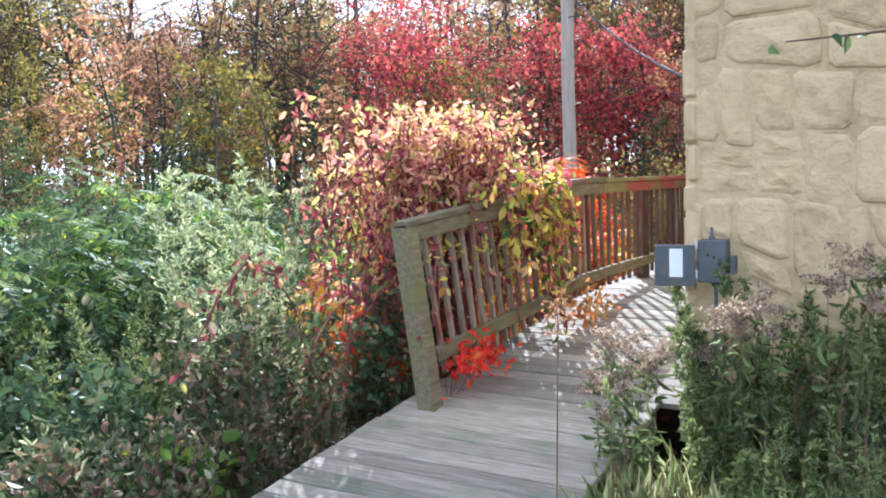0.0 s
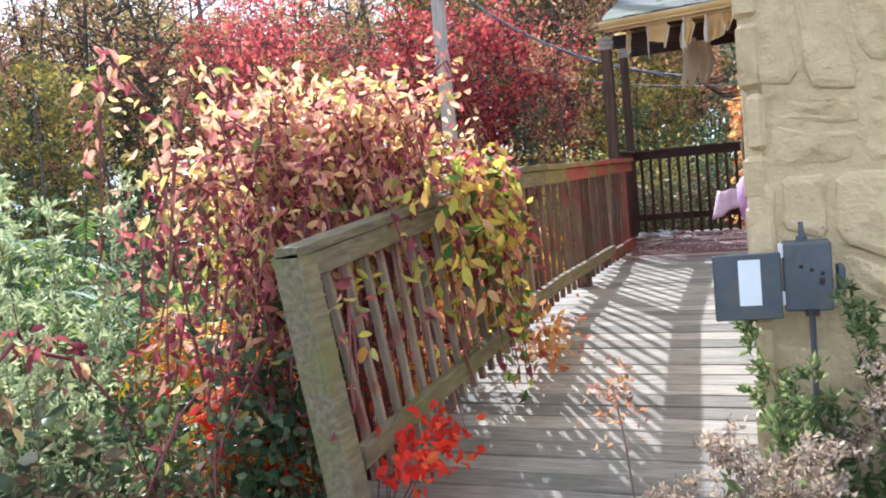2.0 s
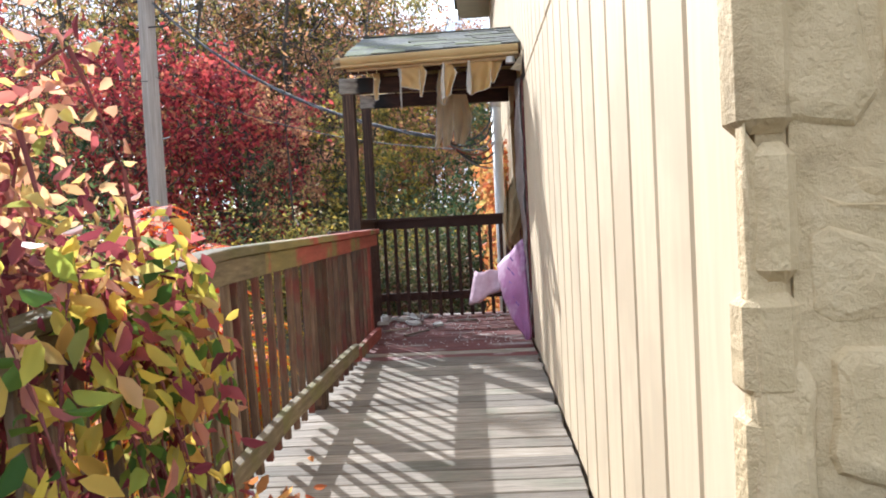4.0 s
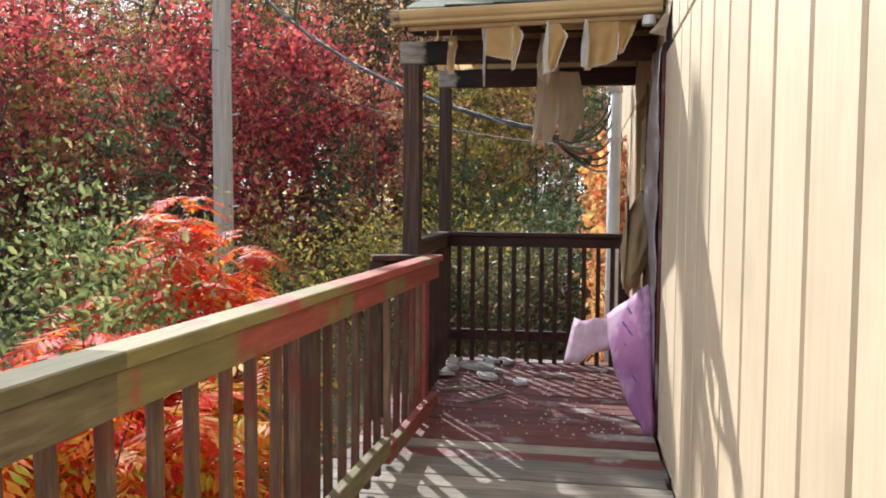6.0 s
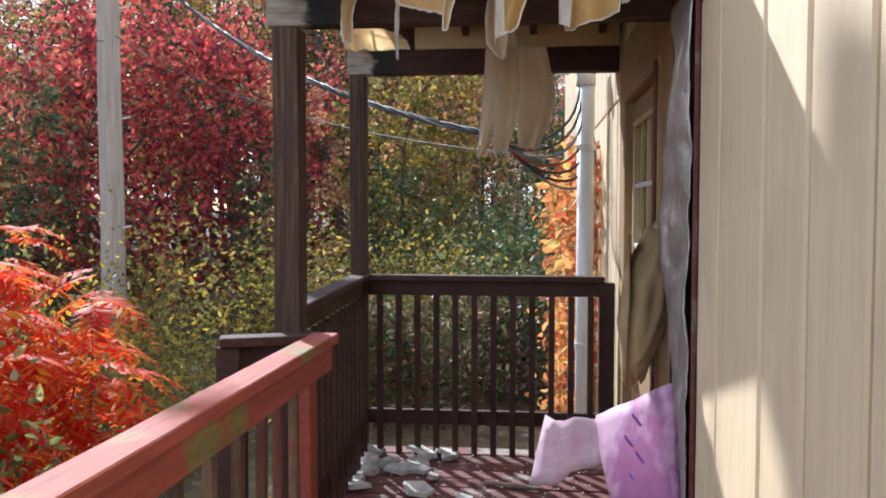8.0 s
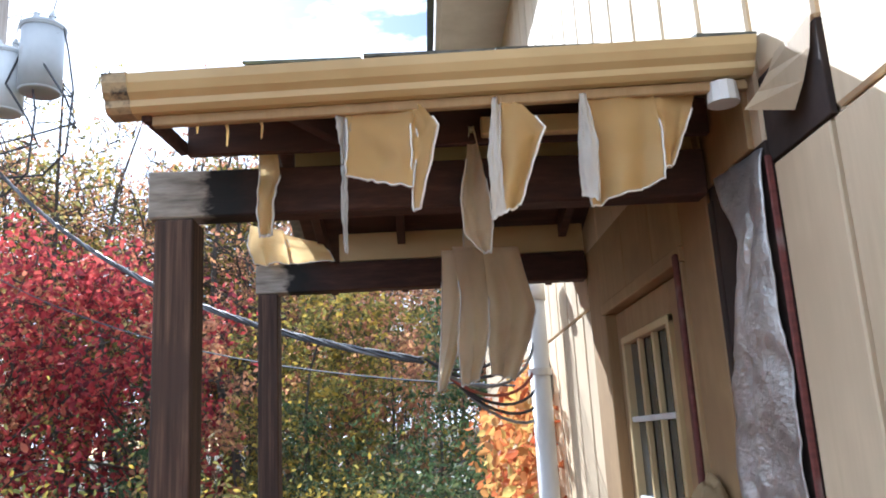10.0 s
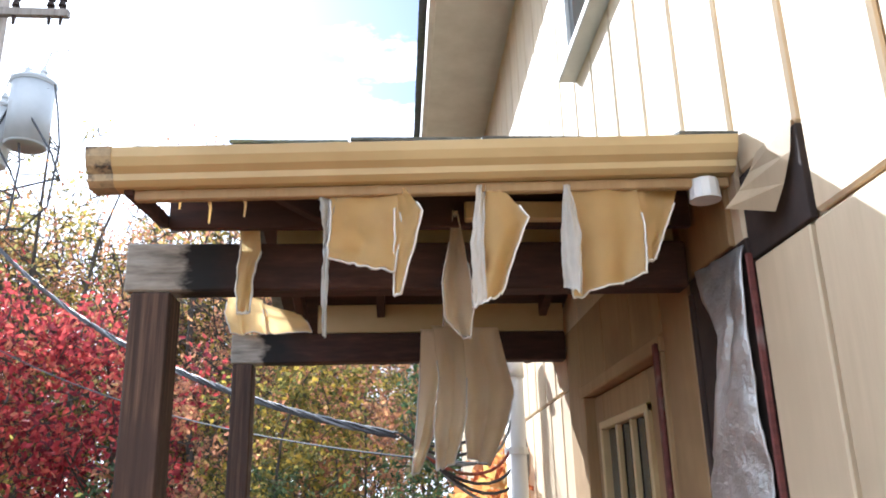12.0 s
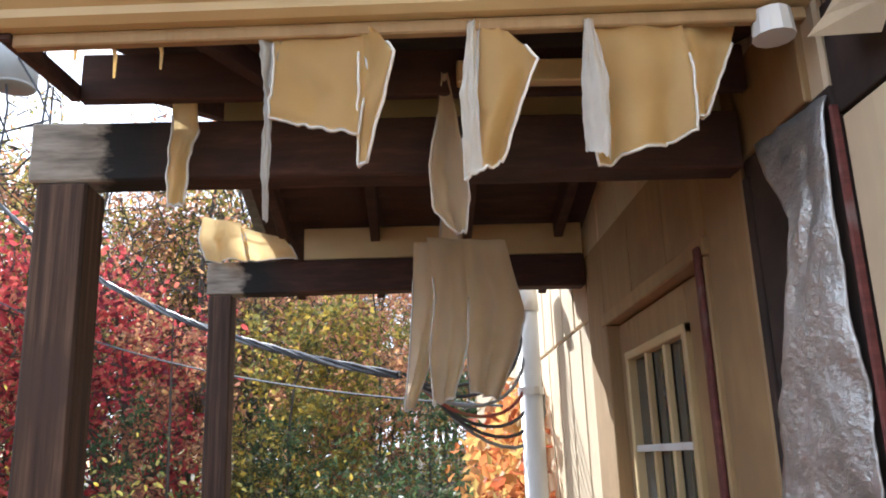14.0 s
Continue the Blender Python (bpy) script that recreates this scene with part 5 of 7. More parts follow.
# ---- electrical box ----
def build_box():
    t = thing("electrical_box", "grey steel electrical box with its lid hanging open, on a conduit", "electrical box")
    bm = bmesh.new()
    lo, hi = (-1.275, 4.40, 1.125), (-1.125, 4.51, 1.355)
    box(bm, lo, hi, 0.006)
    body = part("body", bm, GREYBOX, t)
    for k in range(3):
        bm = bmesh.new()
        box(bm, (-1.225 + 0.032 * k, 4.394, 1.27 - 0.012 * k), (-1.213 + 0.032 * k, 4.399, 1.282 - 0.012 * k), 0.002)
        part("breaker", bm, DARKGAP, body)
    bm = bmesh.new()
    box(bm, (-1.165, 4.392, 1.215), (-1.150, 4.399, 1.235), 0.002)
    part("breaker", bm, DARKGAP, body)
    bm = bmesh.new()
    box(bm, (-1.11, 4.42, 1.17), (-1.085, 4.5, 1.27), 0.005)
    part("side_knob", bm, GREYBOX, body)
    m = pose(-1.282, 4.392, 1.125, 0, 0, 7)
    bm = bmesh.new()
    box(bm, (-0.215, -0.012, -0.02), (0.0, 0.004, 0.205), 0.004, m)
    lid = part("lid", bm, GREYBOX, t, "open grey lid")
    bm = bmesh.new()
    box(bm, (-0.135, -0.0145, 0.03), (-0.065, -0.0125, 0.185), 0, m)
    part("label", bm, PAPER, lid, "white paper label")
    for z in (1.15, 1.31):
        bm = bmesh.new()
        tube(bm, [(-1.279, 4.394, z), (-1.279, 4.394, z + 0.045)], 0.008, 0.008, 8)
        part("hinge", bm, GALV, lid)
    bm = bmesh.new()
    tube(bm, [(-1.21, 4.46, 1.35), (-1.212, 4.46, 1.42)], 0.011, 0.008, 8)
    tube(bm, [(-1.21, 4.46, 1.352), (-1.21, 4.46, 1.372)], 0.018, 0.018, 8)
    part("top_fitting", bm, GREYBOX, t)
    bm = bmesh.new()
    tube(bm, [(-1.19, 4.46, 1.13), (-1.19, 4.465, 0.8), (-1.195, 4.475, 0.45), (-1.20, 4.47, -0.05)], 0.010, 0.010, 8)
    tube(bm, [(-1.19, 4.46, 1.125), (-1.19, 4.46, 1.10)], 0.026, 0.022, 8)
    part("conduit", bm, GREYBOX, t)


# ---- pole, transformers, cables ----
def catenary(a, b, sag, n=24):
    a, b = Vector(a), Vector(b)
    return [a.lerp(b, i / n) - Vector((0, 0, sag * 4 * (i / n) * (1 - i / n))) for i in range(n + 1)]


POLE = Vector((-7.50, 17.78, 0))


def build_pole():
    t = thing("utility_pole", "weathered wooden utility pole with a cross-arm", "utility pole")
    top = Vector((-7.46, 17.78, 9.8))
    bm = bmesh.new()
    pts = [POLE.lerp(top, i / 10) + Vector((0.015 * math.sin(i), 0, 0)) for i in range(11)]
    pts[0].z = -1.0
    tube(bm, pts, 0.165, 0.125, 16)
    part("pole", bm, POLEWOOD, t, smooth=True)
    bm = bmesh.new()
    bar(bm, (-8.5, 17.62, 8.66), (-6.45, 17.62, 8.62), 0.09, 0.11, 0.006)
    arm = part("cross_arm", bm, POLEWOOD, t)
    for x in (-8.3, -7.9, -7.15, -6.7, -6.55):
        bm = bmesh.new()
        for k, rr in enumerate((0.03, 0.055, 0.035, 0.055, 0.03)):
            tube(bm, [(x, 17.62, 8.69 + 0.045 * k), (x, 17.62, 8.735 + 0.045 * k)], rr, rr * 0.8, 10)
        tube(bm, [(x, 17.62, 8.70), (x, 17.62, 8.46)], 0.035, 0.02, 8)
        part("insulator", bm, DARKGAP, arm)
    for k in range(5):
        bm = bmesh.new()
        f = 0.2 + 0.15 * k
        p = POLE.lerp(top, f)
        tube(bm, [p + Vector((0.17, -0.02, 0)), p + Vector((0.30, -0.04, 0.02))], 0.012, 0.012, 6)
        part("step", bm, GALV, t)
    for x, y, z, s in ((-6.68, 17.45, 6.62, 1.0), (-7.16, 17.55, 6.42, 0.9)):
        tr = thing("transformer", "light grey cylindrical transformer hung on the utility pole", "transformer", "transformers on the pole")
        bm = bmesh.new()
        rings = ((0.0, 0.22), (0.02, 0.25), (0.82, 0.255), (0.84, 0.275), (0.88, 0.275), (0.93, 0.20), (0.96, 0.06))
        for (h0, r0), (h1, r1) in zip(rings, rings[1:]):
            tube(bm, [(x, y, z + h0 * s), (x, y, z + h1 * s)], r0 * s, r1 * s, 20)
        part("tank", bm, TRANSF, tr, smooth=True)
        for dx in (-0.1, 0.1):
            bm = bmesh.new()
            for k, rr in enumerate((0.035, 0.05, 0.035, 0.05, 0.03)):
                tube(bm, [(x + dx, y, z + (0.9 + 0.04 * k) * s), (x + dx, y, z + (0.94 + 0.04 * k) * s)], rr, rr * 0.8, 10)
            part("bushing", bm, TRANSF, tr)
        bm = bmesh.new()
        box(bm, (x - 0.45, y + 0.2, z + 0.3), (x + 0.05, y + 0.32, z + 0.4), 0.01)
        part("bracket", bm, GALV, tr)
        bm = bmesh.new()
        tube(bm, [(x + 0.1, y, z + 1.08), (x + 0.2, y - 0.1, z + 1.25), (x + 0.36, y - 0.1, z + 1.3), (x + 0.44, y - 0.1, z + 1.27)], 0.012, 0.012, 6)
        part("arrester", bm, GALV, tr)
        bm = bmesh.new()
        tube(bm, [(x + 0.22, y - 0.1, z + 0.75), (x + 0.12, y - 0.2, z + 0.3), (x + 0.45, y - 0.3, z - 0.2), (x + 0.5, y - 0.1, z - 0.45), (x - 0.1, y + 0.1, z - 0.5), (x - 0.55, y + 0.2, z - 0.55)], 0.014, 0.014, 6)
        part("drop_lead", bm, CABLE, tr)
        bm = bmesh.new()
        tube(bm, [(x + 0.3, y - 0.1, z + 0.8), (x + 0.42, y - 0.2, z + 0.4), (x + 0.52, y - 0.25, z - 0.1), (x + 0.45, y - 0.2, z - 0.85), (x + 0.1, y, z - 1.05), (x - 0.5, y + 0.2, z - 1.0)], 0.014, 0.014, 6)
        part("drop_lead", bm, CABLE, tr)
    t = thing("service_cable", "twisted black service cables strung from the pole to the house", "cable")
    a, b = Vector((-7.35, 17.75, 5.85)), Vector((-2.17, 13.0, 2.72))
    base = catenary(a, b, 0.42, 60)
    for k, mat in enumerate((CABLE, CABLE, ALUCABLE, CABLE)):
        bm = bmesh.new()
        pts = [p + Vector((0.012 * math.cos(i * 0.8 + k * 1.6), 0, 0.016 * math.sin(i * 0.8 + k * 1.6))) for i, p in enumerate(base)]
        tube(bm, pts, 0.010, 0.010, 6)
        part("strand", bm, mat, t)
    t = thing("thin_wire", "thin telephone wire strung from the pole to the house", "cable")
    bm = bmesh.new()
    tube(bm, catenary((-7.4, 17.75, 4.55), (-1.62, 13.1, 2.55), 0.30, 40), 0.007, 0.007, 5)
    part("strand", bm, CABLE, t)
    t = thing("thin_wire", "thin telephone wire strung from the pole past the trees", "cable")
    bm = bmesh.new()
    tube(bm, catenary((-7.4, 17.75, 4.45), (-14.0, 9.0, 5.2), 0.35, 40), 0.007, 0.007, 5)
    part("strand", bm, CABLE, t)
    t = thing("cable_loops", "loose loops of black and coloured cable at the weatherhead", "cable")
    for k in range(7):
        bm = bmesh.new()
        f = k / 6
        s = Vector((-2.15 + 0.02 * k, 13.0, 2.73 - 0.012 * k))
        e = Vector((-1.52, 13.05, 3.12 - 0.02 * k))
        low = Vector((-1.95 + 0.30 * f, 12.95 + 0.02 * k, 2.66 - 0.42 * f))
        pts = []
        for i in range(15):
            u = i / 14
            p = s * (1 - u) ** 3 + (low + Vector((-0.02, 0, -0.10))) * 3 * u * (1 - u) ** 2 + (low + Vector((0.48, 0, -0.02))) * 3 * u * u * (1 - u) + e * u ** 3
            pts.append(p)
        tube(bm, pts, 0.010, 0.010, 6)
        part("loop", bm, (CABLE, CABLE, ALUCABLE, REDRAIL, CABLE, CABLE, ALUCABLE)[k], t)
    t = thing("downpipe", "pale grey metal mast pipe fixed to the house corner", "pipe")
    bm = bmesh.new()
    tube(bm, [(-1.47, 13.06, -0.5), (-1.47, 13.06, 3.05)], 0.06, 0.06, 14)
    part("pipe", bm, GALV, t, smooth=True)
    bm = bmesh.new()
    tube(bm, [(-1.47, 13.06, 3.05), (-1.47, 13.06, 3.14), (-1.52, 13.05, 3.22), (-1.60, 13.04, 3.22), (-1.64, 13.03, 3.16)], 0.07, 0.06, 12)
    part("weatherhead", bm, GALV, t, smooth=True)
    for z in (1.2, 2.6):
        bm = bmesh.new()
        tube(bm, [(-1.47, 13.06, z), (-1.47, 13.06, z + 0.04)], 0.07, 0.07, 14)
        part("strap", bm, GALV, t)


def build_debris():
    r = random.Random(12)
    for i in range(26):
        x, y = -2.62 + r.gauss(0, 0.22), 11.75 + r.gauss(0, 0.24)
        x, y = min(max(x, -2.78), -1.8), min(max(y, 11.0), 12.0)
        s = r.uniform(0.04, 0.13)
        t = thing("rubble", "piece of broken plasterboard lying on the landing", "rubble", "rubble on the landing", (x, y, LAND_Z + 0.012))
        t.rotation_euler = (r.uniform(-0.25, 0.25), r.uniform(-0.25, 0.25), r.uniform(0, 6))
        bm = bmesh.new()
        n = r.choice((4, 5, 6))
        pts = [(s * r.uniform(0.5, 1) * math.cos(2 * math.pi * k / n), s * r.uniform(0.5, 1) * math.sin(2 * math.pi * k / n)) for k in range(n)]
        lo, hi = [bm.verts.new((*p, 0)) for p in pts], [bm.verts.new((p[0] * 0.93, p[1] * 0.93, r.uniform(0.012, 0.03))) for p in pts]
        bm.faces.new(lo[::-1])
        bm.faces.new(hi)
        for k in range(n):
            bm.faces.new((lo[k], lo[(k + 1) % n], hi[(k + 1) % n], hi[k]))
        part("chunk", bm, DEBRIS, t)
    # splinters and crumbs too small to count
    v, f = [], []
    for i in range(260):
        x, y = r.uniform(-2.75, -1.5), r.uniform(9.9, 12.0)
        s = r.uniform(0.004, 0.012)
        b = len(v)
        z = deck_z(y) + 0.004
        v += [(x - s, y, z), (x + s, y - s, z), (x, y + s, z), (x, y, z + s)]
        f += [(b, b + 1, b + 3), (b + 1, b + 2, b + 3), (b + 2, b, b + 3), (b, b + 2, b + 1)]
    tagged(attach("crumbs", tri_mesh("crumbs", np.array(v), np.array(f)), DEBRIS), "white crumbs of plaster scattered on the landing", "rubble", kind="stuff")
    for a, b in (((-2.45, 10.55), (-2.25, 10.85)), ((-2.68, 10.9), (-2.45, 11.0)), ((-2.1, 11.5), (-1.8, 11.42))):
        t = thing("splinter", "grey broken lath lying on the landing", "lath", "broken laths")
        bm = bmesh.new()
        bar(bm, (*a, LAND_Z + 0.016), (*b, LAND_Z + 0.018), 0.025, 0.014, 0.002)
        part("lath", bm, GREYWOOD, t)
    t = thing("loose_branch", "broken grey lath leaning inside the railing", "lath", "broken laths")
    bm = bmesh.new()
    bar(bm, (-2.74, 9.75, 0.70), (-2.70, 10.12, 1.12), 0.03, 0.014, 0.002)
    part("lath", bm, BALUSTER, t)


# ---- plants ----
def rand_dirs(n, up=0.3):
    d = rng.normal(size=(n, 3))
    d[:, 2] += up
    return unit(d)


def stems_mesh(name, starts, ends, r0, material, parent, bend=0.15, sides=4, steps=4):
    """Thin bent rods from starts to ends, in one part."""
    starts, ends = np.asarray(starts, float), np.asarray(ends, float)
    n = len(starts)
    off = rng.normal(size=(n, 3)) * bend * np.linalg.norm(ends - starts, axis=1)[:, None]
    vs, fs = [], []
    ang = np.arange(sides) * 2 * np.pi / sides
    ring = np.stack([np.cos(ang), np.sin(ang), np.zeros(sides)], 1)
    d = unit(ends - starts)
    a = unit(np.cross(d, np.array([0.31, 0.77, 0.55])))
    b = np.cross(d, a)
    for s in range(steps + 1):
        u = s / steps
        c = starts + (ends - starts) * u + off * (4 * u * (1 - u)) * 0.25
        r = (np.asarray(r0) * (1 - 0.8 * u)) * np.ones(n)
        vs.append(c[:, None, :] + (a[:, None, :] * ring[None, :, 0:1] + b[:, None, :] * ring[None, :, 1:2]) * r[:, None, None])
    v = np.stack(vs, 1)                                     # n, steps+1, sides, 3
    idx = np.arange(n * (steps + 1) * sides).reshape(n, steps + 1, sides)
    p, q = idx[:, :-1, :], idx[:, 1:, :]
    pn, qn = np.roll(p, -1, 2), np.roll(q, -1, 2)
    f = np.concatenate([np.stack([p, pn, qn], -1).reshape(-1, 3), np.stack([p, qn, q], -1).reshape(-1, 3)])
    return stuff(attach(name, tri_mesh(name, v.reshape(-1, 3), f), material, parent, smooth=True))


def bush(name, label, at, radius, height, count, size, leaf, stem=None, group="", lumps=9, wide=0.5, top=None, stems=40):
    """A loose bush: lumps of leaves at stem ends, uneven outline, gaps."""
    t = thing(name, label, "bush", group, at)
    cen = rng.normal(size=(lumps, 3)) * np.array([0.42, 0.42, 0.22]) * np.array([radius, radius, height])
    cen[:, 2] = height * (0.25 + 0.6 * rng.random(lumps)) * (1 - 0.3 * np.linalg.norm(cen[:, :2], axis=1) / max(radius, 0.1))
    pick = rng.integers(0, lumps, count)
    spread = np.array([0.30 * radius, 0.30 * radius, 0.20 * height])
    p = cen[pick] + rng.normal(size=(count, 3)) * spread
    p[:, 2] = np.abs(p[:, 2])
    leaves("leaves", p, rand_dirs(count, 0.1) * 1.0 + unit(p * [1, 1, 0] + 1e-6) * 0.5, size, leaf, t, wide=wide)
    ends = cen[rng.integers(0, lumps, stems)] + rng.normal(size=(stems, 3)) * spread
    ends[:, 2] = np.abs(ends[:, 2])
    starts = ends * [0.25, 0.25, 0] + rng.normal(size=(stems, 3)) * [0.1 * radius, 0.1 * radius, 0]
    starts[:, 2] = -0.1
    stems_mesh("stem_tangle", starts, ends, 0.006, stem or STEM, t)
    return t


def weeds(name, label, at, radius, height, stems, leaf, per_stem, size, wide=0.3, group="", stem=None, head=None, head_size=0.02, head_count=120, lean_out=0.35, taper=True):
    """Upright leafy stems, with a fluffy seed head on each where head is given."""
    t = thing(name, label, "weeds", group, at)
    ang, rad = rng.random(stems) * 2 * np.pi, radius * np.sqrt(rng.random(stems))
    starts = np.stack([rad * np.cos(ang) * 0.6, rad * np.sin(ang) * 0.6, np.full(stems, -0.08)], 1)
    h = height * rng.uniform(0.6, 1.05, stems)
    ends = starts + np.stack([np.cos(ang) * h * lean_out * rng.random(stems), np.sin(ang) * h * lean_out * rng.random(stems), h], 1)
    stems_mesh("stem_tangle", starts, ends, 0.005, stem or STEM, t, 0.12)
    u = rng.uniform(0.12, 1.0, (stems, per_stem))
    base = starts[:, None] + (ends - starts)[:, None] * u[..., None] + rng.normal(size=(stems, per_stem, 3)) * 0.012
    out = rand_dirs(stems * per_stem, 0.6)
    s = size * ((1.15 - 0.75 * u).ravel() if taper else 1.0)
    v, f = leaf_arrays(base.reshape(-1, 3), out, s, wide, 0.2)
    stuff(attach("leaves", tri_mesh("leaves", v, f), leaf, t))
    if head:
        hc = head_count
        c = ends[:, None] + rng.normal(size=(stems, hc, 3)) * [0.055, 0.055, 0.045]
        v, f = leaf_arrays(c.reshape(-1, 3), rand_dirs(stems * hc, 0.2), np.full(stems * hc, head_size), 0.7, 0.3)
        stuff(attach("seed_fluff", tri_mesh("seed_fluff", v, f), head, t, "fluffy pale dried seed heads"))
    return t


def goldenrod(at, height, stems):
    """Arching stems with narrow drooping leaves, each topped by a loose spray of fluffy seed."""
    t = thing("goldenrod", "dried goldenrod gone to fluffy pale seed before the stone wall", "goldenrod", "goldenrod before the stone wall", at)
    ang = rng.random(stems) * 2 * np.pi
    h = height * rng.uniform(0.82, 1.04, stems)
    starts = np.stack([0.05 * np.cos(ang), 0.05 * np.sin(ang), np.full(stems, -0.08)], 1)
    ends = starts + np.stack([np.cos(ang) * 0.13 * rng.random(stems), np.sin(ang) * 0.13 * rng.random(stems), h], 1)
    stems_mesh("stem_tangle", starts, ends, 0.005, STEM, t, 0.08)
    k = 30
    u = rng.uniform(0.5, 0.93, (stems, k))
    p = (starts[:, None] + (ends - starts)[:, None] * u[..., None]).reshape(-1, 3)
    v, f = leaf_arrays(p, rand_dirs(len(p), -0.1), np.full(len(p), 0.08), 0.17, 0.3)
    stuff(attach("leaves", tri_mesh("leaves", v, f), L_WILD, t))
    sprays, beads = 9, 34
    a = rng.random((stems, sprays)) * 2 * np.pi
    reach = rng.uniform(0.04, 0.12, (stems, sprays))
    w = np.linspace(0.1, 1, beads)
    root = ends[:, None] - np.stack([np.zeros((stems, sprays)), np.zeros((stems, sprays)), rng.uniform(0.0, 0.12, (stems, sprays))], -1)
    line = root[:, :, None] + np.stack([np.cos(a)[..., None] * reach[..., None] * w, np.sin(a)[..., None] * reach[..., None] * w, reach[..., None] * (1.0 * w - 0.7 * w * w)], -1)
    c = line.reshape(-1, 3) + rng.normal(size=(stems * sprays * beads, 3)) * 0.009
    v, f = leaf_arrays(c, rand_dirs(len(c), 0.4), np.full(len(c), 0.017), 0.6, 0.3)
    stuff(attach("seed_fluff", tri_mesh("seed_fluff", v, f), L_SEED, t, "fluffy pale dried seed heads"))
    return t


def feathery(name, label, at, stems, height, radius, leaf, group=""):
    """Tall plume-like weeds: side sprigs along each stem, set with fine leaflets."""
    t = thing(name, label, "weeds", group, at)
    ang, rad = rng.random(stems) * 2 * np.pi, radius * np.sqrt(rng.random(stems))
    starts = np.stack([rad * np.cos(ang), rad * np.sin(ang), np.full(stems, -0.1)], 1)
    h = height * rng.uniform(0.65, 1.05, stems)
    ends = starts * 1.0 + np.stack([np.cos(ang) * h * 0.22, np.sin(ang) * h * 0.22, h], 1)
    stems_mesh("stem_tangle", starts, ends, 0.006, STEM, t, 0.1)
    side = 34
    u = np.linspace(0.18, 0.99, side)[None, :] + rng.normal(size=(stems, side)) * 0.01
    base = starts[:, None] + (ends - starts)[:, None] * u[..., None]
    L = (0.26 * (1.04 - u) + 0.03) * height / 1.5
    d = rand_dirs(stems * side, 0.75).reshape(stems, side, 3)
    k = 16
    w = np.linspace(0.1, 1, k)
    pts = base[:, :, None] + d[:, :, None] * (L[:, :, None] * w[None, None])[..., None] + rng.normal(size=(stems, side, k, 3)) * 0.008
    n = stems * side * k
    along = rand_dirs(n, 0.2) + np.repeat(d.reshape(-1, 3), k, 0) * 0.8
    v, f = leaf_arrays(pts.reshape(-1, 3), along, np.full(n, 0.040), 0.36, 0.2)
    stuff(attach("leaves", tri_mesh("leaves", v, f), leaf, t))
    return t


def sumac(name, label, at, height, fronds, leaf, frond_len=0.5, group="sumacs beside the ramp", spread=0.55, branches=7, leaf_len=0.10):
    """A few bare branches topped with whorls of arching fronds of paired leaflets."""
    t = thing(name, label, "sumac", group, at)
    b_ang = rng.random(branches) * 2 * np.pi
    b_h = height * rng.uniform(0.45, 0.9, branches)
    tips = np.stack([np.cos(b_ang) * spread * rng.uniform(0.2, 1, branches), np.sin(b_ang) * spread * rng.uniform(0.2, 1, branches), b_h], 1)
    starts = tips * [0.12, 0.12, 0]
    starts[:, 2] = -0.2
    stems_mesh("branchwork", starts, tips, 0.016, BARK, t, 0.25, 6, 6)
    which = rng.integers(0, branches, fronds)
    fa = rng.random(fronds) * 2 * np.pi
    k = 13
    u = np.linspace(0.12, 1.0, k)
    L = frond_len * rng.uniform(0.7, 1.15, fronds)
    horiz = np.stack([np.cos(fa), np.sin(fa), np.zeros(fronds)], 1)
    rise = rng.uniform(-0.15, 0.65, fronds)
    origin = tips[which] + np.array([0, 0, 0.0]) - np.stack([np.zeros(fronds), np.zeros(fronds), rng.random(fronds) * 0.25 * height], 1)
    axis = origin[:, None] + horiz[:, None] * (L[:, None] * u[None])[..., None]
    axis[..., 2] += L[:, None] * (rise[:, None] * u[None] - 0.75 * u[None] ** 2)
    tang = unit(np.gradient(axis, axis=1))
    sidev = unit(np.cross(tang, np.array([0, 0, 1.0])))
    vs = []
    for sgn in (-1, 1):
        along = sidev * sgn + tang * 0.55 + np.array([0, 0, -0.35])
        vs.append((axis, along))
    cen = np.concatenate([a.reshape(-1, 3) for a, _ in vs])
    alo = np.concatenate([b.reshape(-1, 3) for _, b in vs])
    size = np.tile((leaf_len * np.sin(np.pi * (0.18 + 0.78 * u)) + 0.02)[None], (fronds, 1)).reshape(-1)
    size = np.concatenate([size, size])
    # leaflets lie nearly flat along their frond
    n = len(cen)
    alo = unit(alo + rng.normal(size=(n, 3)) * 0.10)
    tt = np.concatenate([tang.reshape(-1, 3)] * 2)
    up = unit(np.cross(alo, tt) * np.where(np.arange(n) < n // 2, 1, -1)[:, None])
    sd = np.cross(up, alo)
    s = size[:, None] * rng.uniform(0.85, 1.15, n)[:, None]
    v = np.stack([cen, cen + alo * s * 0.4 + sd * s * 0.14, cen + alo * s - up * s * 0.1, cen + alo * s * 0.4 - sd * s * 0.14], 1).reshape(-1, 3)
    base = np.arange(n)[:, None] * 4
    f = np.concatenate([base + [0, 2, 1], base + [0, 3, 2]], 0)
    stuff(attach("fronds", tri_mesh("fronds", v, f), leaf, t))
    return t


